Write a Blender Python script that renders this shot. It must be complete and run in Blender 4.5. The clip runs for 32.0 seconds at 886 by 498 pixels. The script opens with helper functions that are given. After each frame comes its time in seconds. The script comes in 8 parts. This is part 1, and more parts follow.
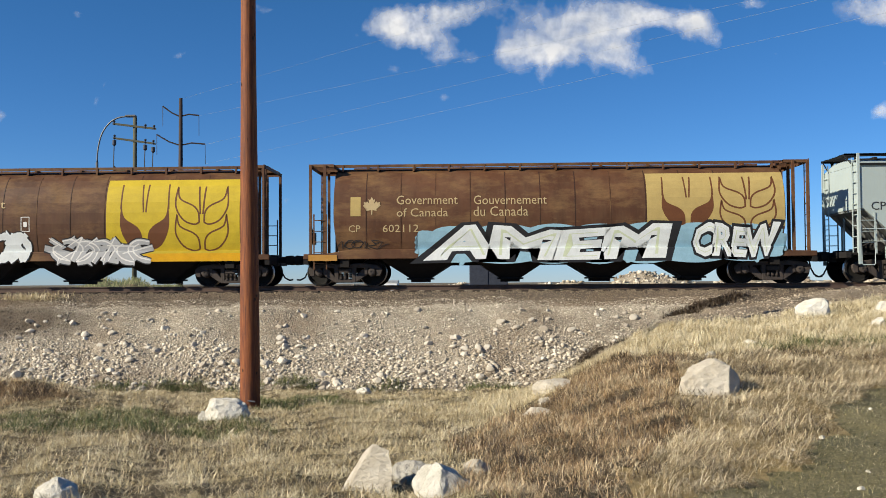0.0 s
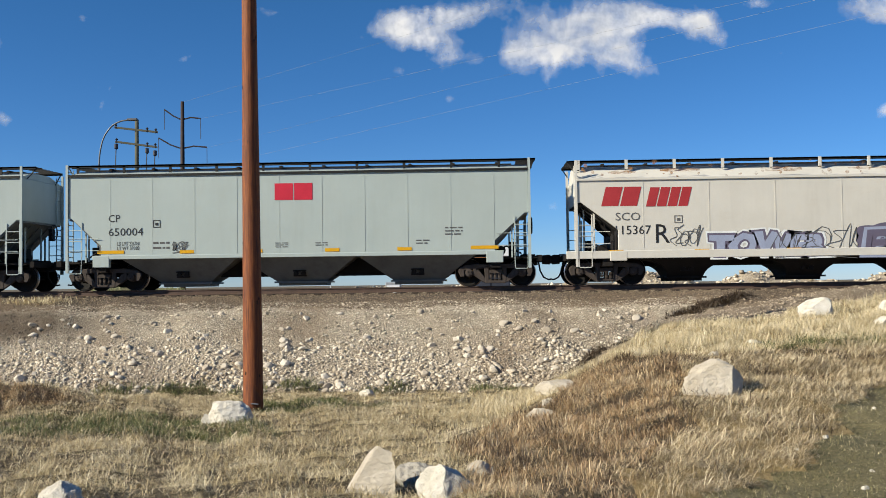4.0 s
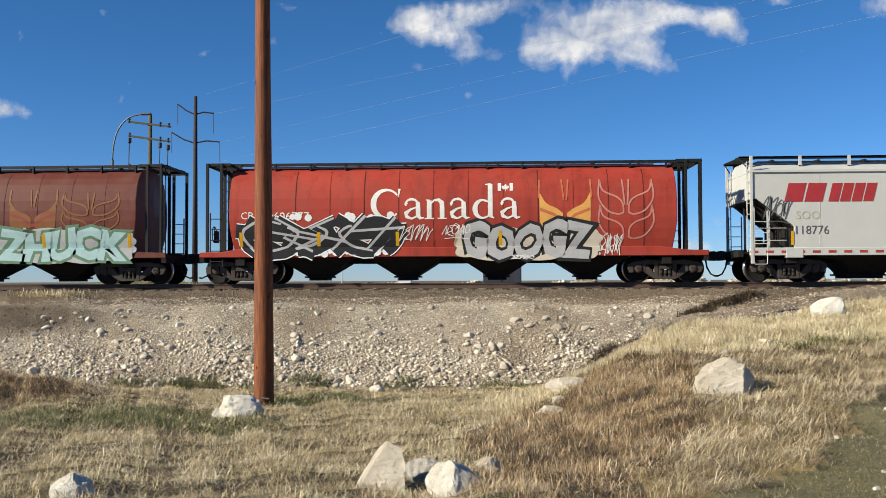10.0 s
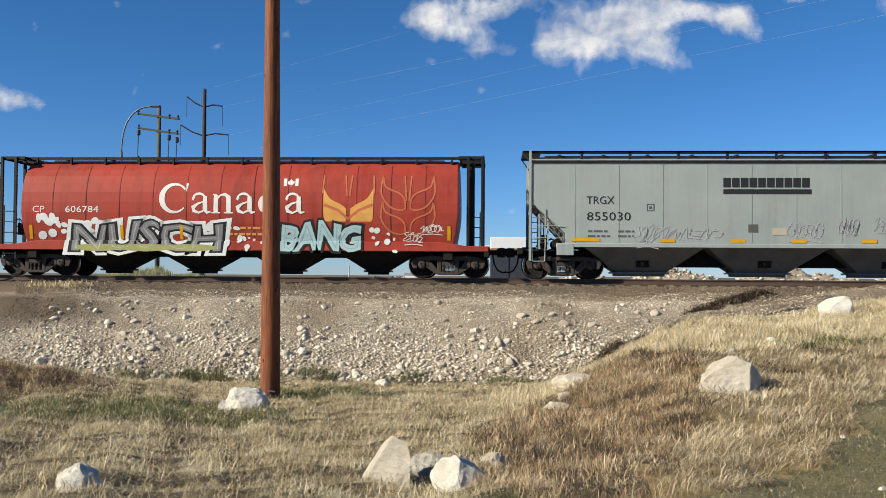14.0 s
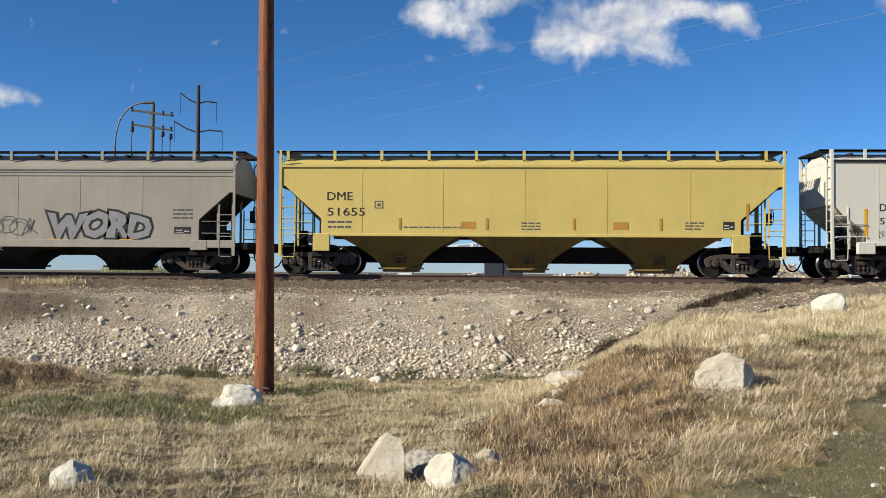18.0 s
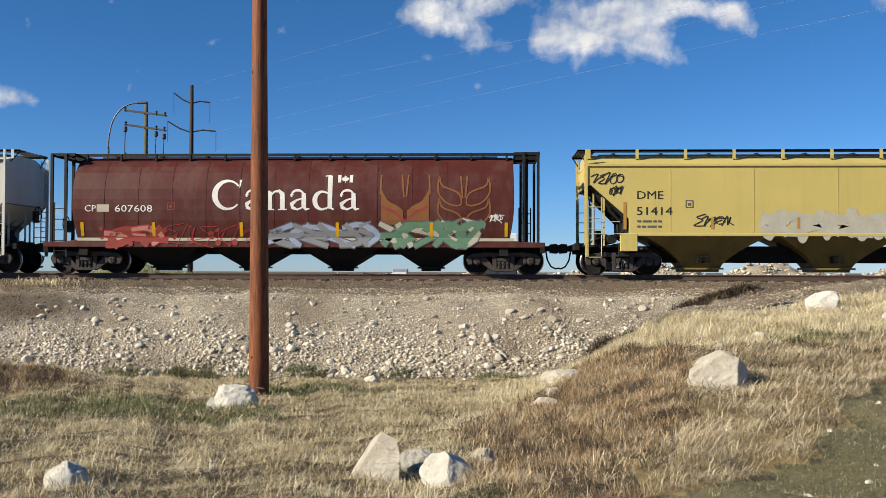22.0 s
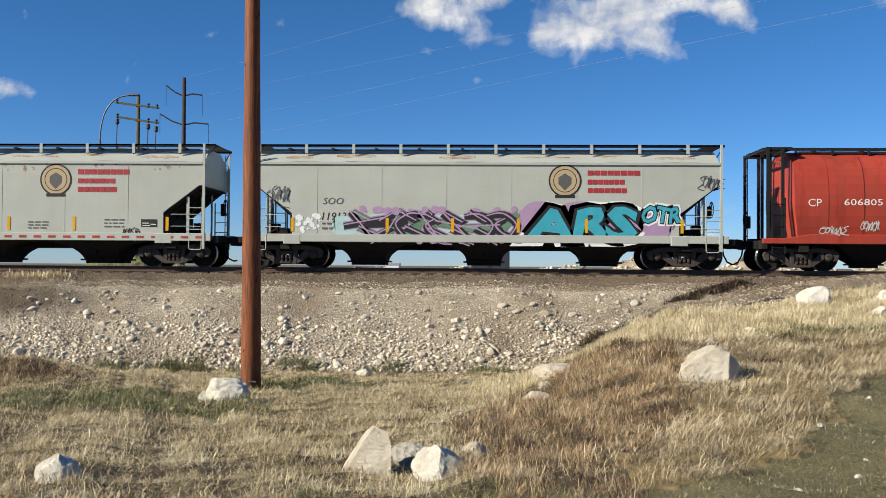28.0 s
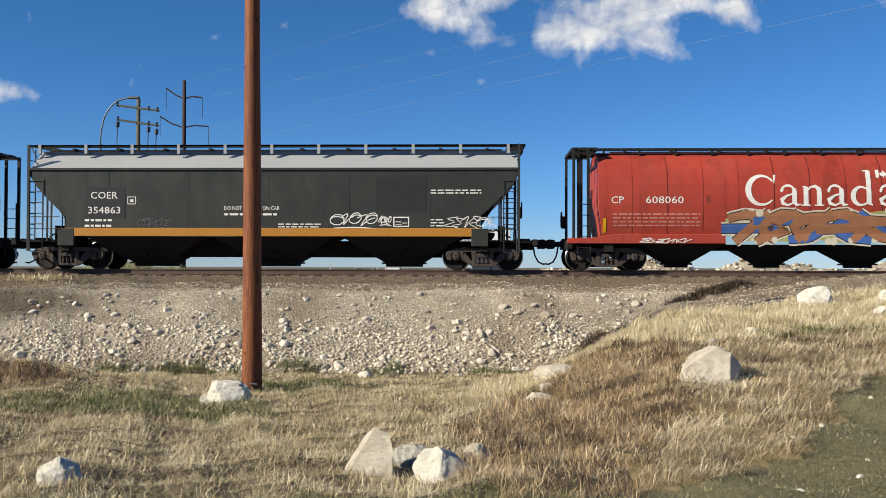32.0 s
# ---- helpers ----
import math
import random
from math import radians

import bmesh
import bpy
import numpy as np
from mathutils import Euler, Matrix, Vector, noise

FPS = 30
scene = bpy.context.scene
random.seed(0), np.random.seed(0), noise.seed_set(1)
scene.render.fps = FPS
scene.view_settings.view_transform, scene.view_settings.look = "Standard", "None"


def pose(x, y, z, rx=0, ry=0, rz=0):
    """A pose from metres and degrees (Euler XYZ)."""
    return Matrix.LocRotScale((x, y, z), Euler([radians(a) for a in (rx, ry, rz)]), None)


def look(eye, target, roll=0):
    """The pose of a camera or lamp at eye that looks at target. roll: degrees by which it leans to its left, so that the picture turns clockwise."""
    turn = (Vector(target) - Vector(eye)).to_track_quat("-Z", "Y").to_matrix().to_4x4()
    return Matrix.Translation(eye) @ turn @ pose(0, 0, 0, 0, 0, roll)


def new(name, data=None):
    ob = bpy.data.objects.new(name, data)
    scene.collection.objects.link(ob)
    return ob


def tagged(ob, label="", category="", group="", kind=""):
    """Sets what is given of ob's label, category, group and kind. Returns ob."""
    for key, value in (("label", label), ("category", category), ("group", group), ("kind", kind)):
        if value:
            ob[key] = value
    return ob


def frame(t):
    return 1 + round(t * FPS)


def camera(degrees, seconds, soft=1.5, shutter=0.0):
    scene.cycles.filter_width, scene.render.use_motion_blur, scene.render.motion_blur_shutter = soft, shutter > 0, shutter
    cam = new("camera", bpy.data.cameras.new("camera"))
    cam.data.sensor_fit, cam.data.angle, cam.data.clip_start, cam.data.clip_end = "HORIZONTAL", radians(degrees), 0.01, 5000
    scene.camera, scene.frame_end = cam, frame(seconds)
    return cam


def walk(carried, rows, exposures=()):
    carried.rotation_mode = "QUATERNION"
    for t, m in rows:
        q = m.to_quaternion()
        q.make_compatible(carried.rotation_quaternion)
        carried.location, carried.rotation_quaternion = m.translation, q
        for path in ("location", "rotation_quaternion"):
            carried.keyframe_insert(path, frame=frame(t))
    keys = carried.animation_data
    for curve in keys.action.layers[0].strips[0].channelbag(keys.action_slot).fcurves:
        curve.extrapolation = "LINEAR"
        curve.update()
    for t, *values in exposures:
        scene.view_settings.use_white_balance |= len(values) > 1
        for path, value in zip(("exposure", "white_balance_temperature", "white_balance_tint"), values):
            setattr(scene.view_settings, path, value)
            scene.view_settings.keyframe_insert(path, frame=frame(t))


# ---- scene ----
# The camera stands on the verge of the track; it is held by hand and only turns.
EYE = (0.0, 0.0, 0.15)
# seconds, yaw to the right, tilt upwards, roll (degrees)
PATH = [
    (0, -2.00, 1.91, -0.37), (0.5, -2.05, 1.86, -0.32), (1, -2.11, 1.79, -0.19), (1.5, -2.08, 1.78, -0.22),
    (2, -2.15, 1.76, -0.29), (2.5, -2.18, 1.93, -0.21), (3, -2.12, 2.04, -0.45), (3.5, -2.11, 2.03, -0.69),
    (5.5, -2.17, 1.95, -0.72), (6, -2.32, 1.94, -0.89), (6.5, -2.36, 1.90, -1.00), (7, -2.45, 1.88, -1.11),
    (7.5, -2.53, 1.93, -1.08), (8, -2.57, 1.89, -1.09), (8.5, -2.69, 1.83, -1.10), (9, -2.69, 1.85, -1.00),
    (9.5, -2.78, 1.81, -0.80), (10, -2.82, 1.79, -0.23), (10.5, -2.93, 1.78, 0.03), (11, -3.03, 1.79, 0.13),
    (11.5, -3.08, 1.70, 0.17), (12, -3.17, 1.65, 0.21), (12.5, -3.27, 1.56, 0.31), (13, -3.25, 1.45, 0.21),
    (13.5, -3.25, 1.47, 0.33), (14, -3.26, 1.49, 0.38), (14.5, -3.24, 1.46, 0.42), (16.5, -3.02, 1.40, 0.58),
    (17, -2.87, 1.43, 0.48), (17.5, -2.87, 1.38, 0.56), (18, -2.91, 1.31, 0.41), (18.5, -2.86, 1.29, 0.23),
    (19, -2.78, 1.25, 0.08), (19.5, -2.73, 1.29, -0.02), (20, -2.83, 1.29, -0.03), (20.5, -2.85, 1.24, -0.25),
    (21, -2.72, 1.28, -0.12), (21.5, -2.68, 1.24, 0.11), (22, -2.57, 1.26, 0.18), (22.5, -2.48, 1.31, 0.13),
    (23, -2.49, 1.29, 0.03), (23.5, -2.53, 1.19, -0.02), (24, -2.52, 1.08, 0.00), (24.5, -2.38, 1.12, 0.15),
    (25, -2.43, 1.08, 0.09), (25.5, -2.31, 1.04, -0.02), (27.5, -2.16, 0.92, 0.32), (28, -2.12, 0.90, 0.39),
    (28.5, -2.15, 0.88, 0.48), (29, -2.11, 0.92, 0.63), (29.5, -2.16, 0.94, 0.61), (30, -2.06, 0.89, 0.51),
    (30.5, -2.06, 0.94, 0.35), (31, -2.05, 0.93, 0.31), (31.5, -2.10, 0.96, 0.29), (32, -2.16, 0.99, 0.16),
]


def aim(yaw, tilt):
    a, b = radians(yaw), radians(tilt)
    return (EYE[0] + 50 * math.sin(a) * math.cos(b), EYE[1] + 50 * math.cos(a) * math.cos(b), EYE[2] + 50 * math.sin(b))


cam = camera(50.0, 32.0, soft=0.45)
walk(cam, [(t, look(EYE, aim(yaw, tilt), roll)) for t, yaw, tilt, roll in PATH])

# ---- daylight: a low clear sun from behind and to the side, blue sky
SUN_ELEV, SUN_FROM = 28.0, (-0.891, -0.454)
world = bpy.data.worlds.new("sky")
scene.world = world
world.use_nodes = True
wn, wl = world.node_tree.nodes, world.node_tree.links
sky = wn.new("ShaderNodeTexSky")
sky.sky_type = "NISHITA"
sky.sun_disc = False
sky.sun_elevation = radians(SUN_ELEV)
sky.sun_rotation = math.atan2(SUN_FROM[0], SUN_FROM[1])
sky.altitude = 900
sky.air_density, sky.dust_density, sky.ozone_density = 0.8, 0.0, 2.5
deep = wn.new("ShaderNodeHueSaturation")
deep.inputs["Saturation"].default_value = 1.2
tint = wn.new("ShaderNodeMix")
tint.data_type, tint.blend_type = "RGBA", "MULTIPLY"
tint.inputs[0].default_value = 1.0
way = wn.new("ShaderNodeTexCoord")
split = wn.new("ShaderNodeSeparateXYZ")
wl.new(way.outputs["Generated"], split.inputs[0])
depth = wn.new("ShaderNodeValToRGB")
depth.color_ramp.elements[0].position, depth.color_ramp.elements[0].color = 0.0, (0.53, 0.66, 0.98, 1)
depth.color_ramp.elements[1].position, depth.color_ramp.elements[1].color = 0.30, (0.58, 0.88, 1.04, 1)
mid = depth.color_ramp.elements.new(0.09)
mid.color = (0.56, 0.80, 1.07, 1)
wl.new(split.outputs["Z"], depth.inputs[0])
wl.new(depth.outputs[0], tint.inputs[7])
wl.new(sky.outputs[0], deep.inputs["Color"])
wl.new(deep.outputs[0], tint.inputs[6])
wl.new(tint.outputs[2], wn["Background"].inputs[0])
wn["Background"].inputs[1].default_value = 0.069
sun_data = bpy.data.lights.new("sun", "SUN")
sun_data.energy, sun_data.angle, sun_data.color = 5.0, radians(0.53), (1.0, 0.915, 0.745)
sun = new("sun", sun_data)
sun.matrix_world = look((0, 0, 0), (-SUN_FROM[0] * math.cos(radians(SUN_ELEV)), -SUN_FROM[1] * math.cos(radians(SUN_ELEV)), -math.sin(radians(SUN_ELEV))))
scene.view_settings.exposure = 0.63


# ---- mesh helpers
class Build:
    """Gathers faces, then becomes one mesh."""

    def __init__(self):
        self.v, self.f = [], []

    def add(self, verts, faces):
        n = len(self.v)
        self.v += [tuple(p) for p in verts]
        self.f += [tuple(i + n for i in q) for q in faces]
        return self

    def box(self, x0, x1, y0, y1, z0, z1):
        return self.add([(x0, y0, z0), (x1, y0, z0), (x1, y1, z0), (x0, y1, z0), (x0, y0, z1), (x1, y0, z1), (x1, y1, z1), (x0, y1, z1)],
                        [(0, 3, 2, 1), (4, 5, 6, 7), (0, 1, 5, 4), (1, 2, 6, 5), (2, 3, 7, 6), (3, 0, 4, 7)])

    def plate(self, poly, y0, y1):
        """A polygon in x and z (counter-clockwise seen from -y), y0 < y1 thick."""
        n = len(poly)
        self.add([(x, y0, z) for x, z in poly] + [(x, y1, z) for x, z in poly],
                 [tuple(range(n)), tuple(range(2 * n - 1, n - 1, -1))] + [(i, i + n, (i + 1) % n + n, (i + 1) % n) for i in range(n)])
        return self

    def section(self, poly, x0, x1):
        """A polygon in y and z, run along x."""
        n = len(poly)
        self.add([(x0, y, z) for y, z in poly] + [(x1, y, z) for y, z in poly],
                 [tuple(range(n - 1, -1, -1)), tuple(range(n, 2 * n))] + [(i, (i + 1) % n, (i + 1) % n + n, i + n) for i in range(n)])
        return self

    def loft(self, levels, caps=True):
        """Rings of equal length, joined one to the next."""
        n = len(levels[0])
        flat = [p for ring in levels for p in ring]
        faces = []
        for k in range(len(levels) - 1):
            for i in range(n):
                j = (i + 1) % n
                faces.append((k * n + i, k * n + j, (k + 1) * n + j, (k + 1) * n + i))
        if caps:
            faces += [tuple(range(n - 1, -1, -1)), tuple((len(levels) - 1) * n + i for i in range(n))]
        return self.add(flat, faces)

    def tube(self, a, b, r, n=6, r2=None):
        a, b = Vector(a), Vector(b)
        d = (b - a).normalized()
        u = d.orthogonal().normalized()
        w = d.cross(u)
        rings = []
        for p, q in ((a, r), (b, r if r2 is None else r2)):
            rings.append([p + q * (math.cos(t) * u + math.sin(t) * w) for t in (2 * math.pi * i / n for i in range(n))])
        return self.loft(rings)

    def path(self, pts, r, n=5):
        """One round pipe through all the points."""
        ps = [Vector(p) for p in pts]
        rings, u = [], None
        for i, p in enumerate(ps):
            d = (ps[min(i + 1, len(ps) - 1)] - ps[max(i - 1, 0)]).normalized()
            u = d.orthogonal().normalized() if u is None else (u - d * u.dot(d)).normalized()
            w = d.cross(u)
            rings.append([p + r * (math.cos(t) * u + math.sin(t) * w) for t in (2 * math.pi * k / n for k in range(n))])
        return self.loft(rings)

    def lathe(self, prof, axis="y", at=(0, 0, 0), n=24):
        """A profile of (along, radius) turned about an axis."""
        rings = []
        for s, r in prof:
            ring = []
            for i in range(n):
                t = 2 * math.pi * i / n
                c = (math.cos(t) * r, s, math.sin(t) * r) if axis == "y" else ((math.cos(t) * r, math.sin(t) * r, s) if axis == "z" else (s, math.cos(t) * r, math.sin(t) * r))
                ring.append((at[0] + c[0], at[1] + c[1], at[2] + c[2]))
            rings.append(ring)
        return self.loft(rings)

    def mesh(self, name, material, smooth=False, bevel=0.0, weld=False):
        me = bpy.data.meshes.new(name)
        me.from_pydata(self.v, [], self.f)
        bm = bmesh.new()
        bm.from_mesh(me)
        if weld:
            bmesh.ops.remove_doubles(bm, verts=bm.verts, dist=1e-5)
        bmesh.ops.recalc_face_normals(bm, faces=bm.faces)
        if bevel:
            edges = [e for e in bm.edges if len(e.link_faces) == 2 and e.calc_face_angle(0) > 0.6]
            bmesh.ops.bevel(bm, geom=edges, offset=bevel, segments=1, affect="EDGES", clamp_overlap=True)
        bm.to_mesh(me)
        bm.free()
        me.materials.append(material)
        if smooth:
            me.polygons.foreach_set("use_smooth", [True] * len(me.polygons))
        me.update()
        return me


def part(name, data, parent, label=""):
    """Links a mesh as one part under a thing or a part."""
    ob = new(name, data)
    ob.parent = parent
    return tagged(ob, label=label)


def thing(name, label, category, group="", kind="", data=None, at=None):
    ob = new(name, data)
    if at is not None:
        ob.matrix_basis = at
    return tagged(ob, label=label, category=category, group=group, kind=kind)


def fast_mesh(name, verts, faces, material):
    """A mesh of triangles or quads from number arrays."""
    me = bpy.data.meshes.new(name)
    k = faces.shape[1]
    me.vertices.add(len(verts))
    me.vertices.foreach_set("co", np.asarray(verts, dtype=np.float32).ravel())
    me.loops.add(len(faces) * k)
    me.loops.foreach_set("vertex_index", np.asarray(faces, dtype=np.int32).ravel())
    me.polygons.add(len(faces))
    me.polygons.foreach_set("loop_start", np.arange(0, len(faces) * k, k, dtype=np.int32))
    me.update(calc_edges=True)
    me.materials.append(material)
    return me


# ---- materials
def nodes_of(name):
    m = bpy.data.materials.new(name)
    m.use_nodes = True
    return m, m.node_tree.nodes, m.node_tree.links, m.node_tree.nodes["Principled BSDF"]


def tex(nodes, links, scale, stretch=(1, 1, 1), detail=6.0, rough=0.6, space="Object"):
    co, mp, no = nodes.new("ShaderNodeTexCoord"), nodes.new("ShaderNodeMapping"), nodes.new("ShaderNodeTexNoise")
    mp.inputs["Scale"].default_value = stretch
    no.inputs["Scale"].default_value, no.inputs["Detail"].default_value, no.inputs["Roughness"].default_value = scale, detail, rough
    links.new(co.outputs[space], mp.inputs[0])
    links.new(mp.outputs[0], no.inputs["Vector"])
    return no.outputs["Fac"]


def ramp(nodes, links, fac, stops):
    r = nodes.new("ShaderNodeValToRGB")
    el = r.color_ramp.elements
    while len(el) < len(stops):
        el.new(0.5)
    for e, (p, c) in zip(el, stops):
        e.position, e.color = p, (*c, 1) if len(c) == 3 else c
    links.new(fac, r.inputs[0])
    return r.outputs[0]


def mix(nodes, links, fac, a, b, mode="MIX"):
    m = nodes.new("ShaderNodeMix")
    m.data_type, m.blend_type = "RGBA", mode
    for sock, val in ((m.inputs[0], fac), (m.inputs[6], a), (m.inputs[7], b)):
        if isinstance(val, (int, float)):
            sock.default_value = val
        elif isinstance(val, tuple):
            sock.default_value = (*val, 1)
        else:
            links.new(val, sock)
    return m.outputs[2]


def bump_of(nodes, links, bsdf, height, strength, distance=0.02):
    b = nodes.new("ShaderNodeBump")
    b.inputs["Strength"].default_value, b.inputs["Distance"].default_value = strength, distance
    links.new(height, b.inputs["Height"])
    links.new(b.outputs[0], bsdf.inputs["Normal"])


def shade(c, k):
    return tuple(min(1.0, x * k) for x in c)


def plain(name, color, rough=0.7, metal=0.0, spread=0.25, scale=3.0, fine=40.0, bump=0.2, other=None):
    """Two scales of variation round a base colour."""
    m, n, l, b = nodes_of(name)
    c1 = ramp(n, l, tex(n, l, scale), [(0.3, shade(color, 1 - spread)), (0.7, other or shade(color, 1 + spread))])
    f2 = tex(n, l, fine, detail=3)
    c2 = mix(n, l, 0.35, c1, ramp(n, l, f2, [(0.25, shade(color, 1 - spread * 1.4)), (0.75, shade(color, 1 + spread * 1.4))]))
    l.new(c2, b.inputs["Base Color"])
    b.inputs["Specular IOR Level"].default_value = 0.3
    b.inputs["Roughness"].default_value, b.inputs["Metallic"].default_value = rough, metal
    if bump:
        bump_of(n, l, b, f2, bump)
    return m


def paint(name, color, rough=0.45, fade=0.12, streak=0.25, rust=0.0, rust_color=(0.16, 0.06, 0.03), dust=0.15, dust_color=(0.3, 0.25, 0.2)):
    """Weathered car paint: faded patches, vertical rain streaks, dust and rust."""
    m, n, l, b = nodes_of(name)
    color = shade(color, 0.79)
    base = ramp(n, l, tex(n, l, 0.45, (1, 1, 1.6), detail=5), [(0.3, shade(color, 1 - fade)), (0.7, shade(color, 1 + fade))])
    runs = tex(n, l, 2.2, (1, 1, 0.09), detail=7, rough=0.7)
    base = mix(n, l, ramp(n, l, runs, [(0.48, (0, 0, 0)), (0.72, (streak,) * 3)]), base, shade(color, 0.45))
    dirt = tex(n, l, 1.3, (1, 1, 0.5), detail=8, rough=0.75)
    base = mix(n, l, ramp(n, l, dirt, [(0.46, (0, 0, 0)), (0.75, (dust,) * 3)]), base, dust_color)
    if rust:
        spots = tex(n, l, 1.1, (0.6, 1, 1.5), detail=9, rough=0.72)
        base = mix(n, l, ramp(n, l, spots, [(0.6 - 0.16 * rust, (0, 0, 0)), (0.72, (rust,) * 3)]), base, rust_color)
    grain = tex(n, l, 60, detail=3)
    base = mix(n, l, 0.12, base, ramp(n, l, grain, [(0.3, shade(color, 0.7)), (0.7, shade(color, 1.2))]))
    l.new(base, b.inputs["Base Color"])
    b.inputs["Specular IOR Level"].default_value = 0.28
    rr = ramp(n, l, dirt, [(0.3, (rough - 0.08,) * 3), (0.7, (min(1, rough + 0.25),) * 3)])
    l.new(rr, b.inputs["Roughness"])
    bump_of(n, l, b, tex(n, l, 1.6, (1, 1, 0.35), detail=2), 0.25, 0.03)
    return m


M = {}
M["brown"] = paint("weathered_brown_paint", (0.115, 0.05, 0.024), 0.55, 0.35, 0.65, 0.75, rust_color=(0.25, 0.145, 0.06), dust=0.3, dust_color=(0.20, 0.13, 0.07))
M["maroon"] = paint("oxide_maroon_paint", (0.10, 0.022, 0.016), 0.45, 0.12, 0.25, 0.15)
M["redbrown"] = paint("faded_red_brown_paint", (0.16, 0.04, 0.026), 0.5, 0.14, 0.3, 0.3)
M["red"] = paint("red_paint", (0.44, 0.058, 0.036), 0.45, 0.18, 0.8, 0.25, dust=0.45, dust_color=(0.20, 0.06, 0.04))
M["palegrey"] = paint("pale_grey_green_paint", (0.46, 0.535, 0.52), 0.4, 0.05, 0.12, 0.0, dust=0.10)
M["dullgrey"] = paint("weathered_grey_green_paint", (0.385, 0.435, 0.42), 0.45, 0.08, 0.3, 0.0, dust=0.2)
M["grey"] = paint("light_grey_paint", (0.63, 0.635, 0.595), 0.42, 0.06, 0.12, 0.0, dust=0.10)
M["white"] = paint("old_off_white_paint", (0.72, 0.70, 0.63), 0.45, 0.06, 0.15, 0.2, rust_color=(0.42, 0.30, 0.18), dust=0.12)
M["rustgrey"] = paint("rust_patched_grey_paint", (0.49, 0.515, 0.47), 0.45, 0.07, 0.12, 0.35, rust_color=(0.36, 0.26, 0.15), dust=0.12, dust_color=(0.40, 0.37, 0.29))
M["taupe"] = paint("dusty_taupe_grey_paint", (0.36, 0.335, 0.285), 0.5, 0.1, 0.3, 0.1, dust=0.3, dust_color=(0.34, 0.30, 0.22))
M["cream"] = paint("cream_grey_paint", (0.69, 0.675, 0.595), 0.42, 0.05, 0.2, 0.0, dust=0.1)
M["yellow"] = paint("yellow_paint", (0.66, 0.525, 0.17), 0.42, 0.06, 0.2, 0.0, dust=0.2, dust_color=(0.42, 0.30, 0.12))
# body paints darkened for the shade under the cars, plus some grime
M["yellowbayshade"] = paint("grimy_olive_hopper_paint", (0.25, 0.178, 0.054), 0.42, 0.3, 0.6, 0.3, rust_color=(0.12, 0.08, 0.03), dust=0.3, dust_color=(0.10, 0.075, 0.04))
M["greybayshade"] = paint("grimy_grey_hopper_paint", (0.19, 0.195, 0.185), 0.45, 0.25, 0.5, 0.2, rust_color=(0.06, 0.045, 0.03), dust=0.3, dust_color=(0.04, 0.035, 0.03))
M["charcoal"] = paint("charcoal_black_paint", (0.040, 0.043, 0.038), 0.4, 0.15, 0.1, 0.0, dust=0.2, dust_color=(0.06, 0.06, 0.055))
M["orange"] = paint("orange_sill_paint", (0.50, 0.22, 0.03), 0.45, 0.1, 0.2)
M["silver"] = paint("silver_grey_paint", (0.42, 0.43, 0.44), 0.4, 0.04, 0.1, 0.0, dust=0.1)
M["black"] = plain("grimy_black_steel", (0.010, 0.010, 0.010), 0.65, 0.0, 0.4, 4, 30)
# near-black underframe colour: grime, deepened to paint the shade beneath the cars
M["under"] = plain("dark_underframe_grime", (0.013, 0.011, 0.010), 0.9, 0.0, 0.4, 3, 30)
M["bogie"] = plain("rusty_cast_steel", (0.050, 0.041, 0.036), 0.8, 0.0, 0.45, 5, 50, 0.4, other=(0.078, 0.06, 0.05))
M["wheel"] = plain("grimy_wheel_steel", (0.008, 0.007, 0.006), 0.75, 0.0, 0.4, 5, 50, 0.3)
M["tread"] = plain("polished_wheel_steel", (0.55, 0.52, 0.5), 0.3, 1.0, 0.2, 5, 60, 0.05)
M["rail"] = plain("rusty_rail_steel", (0.085, 0.055, 0.042), 0.7, 0.0, 0.3, 4, 40, 0.3)
M["tie"] = plain("creosoted_timber", (0.05, 0.037, 0.028), 0.9, 0.0, 0.4, 3, 50, 0.5)
M["galv"] = plain("galvanised_steel", (0.45, 0.46, 0.47), 0.45, 0.6, 0.15, 4, 50, 0.1)


# ---- the ground: a verge, a ditch, a gravel embankment with the track, a grassy ramp
TRACK_Y = 33.0


def smooth(a, b, v):
    t = np.clip((v - a) / (b - a), 0, 1)
    return t * t * (3 - 2 * t)


def edge_x(y):
    """Where the grassy ramp begins, at each distance."""
    return np.interp(y, [-30, 8, 11.5, 19, 24.6, 29.0, 31.5, 33], [-3.0, -1.6, -1.0, 0.2, 1.5, 6.1, 8.9, 30])


def fbm(x, y, s, seed=0.0):
    """A cheap smooth roll of sines."""
    z = 0.0
    for k, (a, b, p) in enumerate(((1.0, 0.3, 0.3), (-0.6, 1.1, 1.7), (0.8, -1.3, 4.1), (1.9, 0.7, 2.2), (-1.4, -2.1, 0.9))):
        z = z + np.sin((a * x + b * y) * s * (1 + 0.35 * k) + p + seed) / (1 + 0.6 * k)
    return z / 2.6


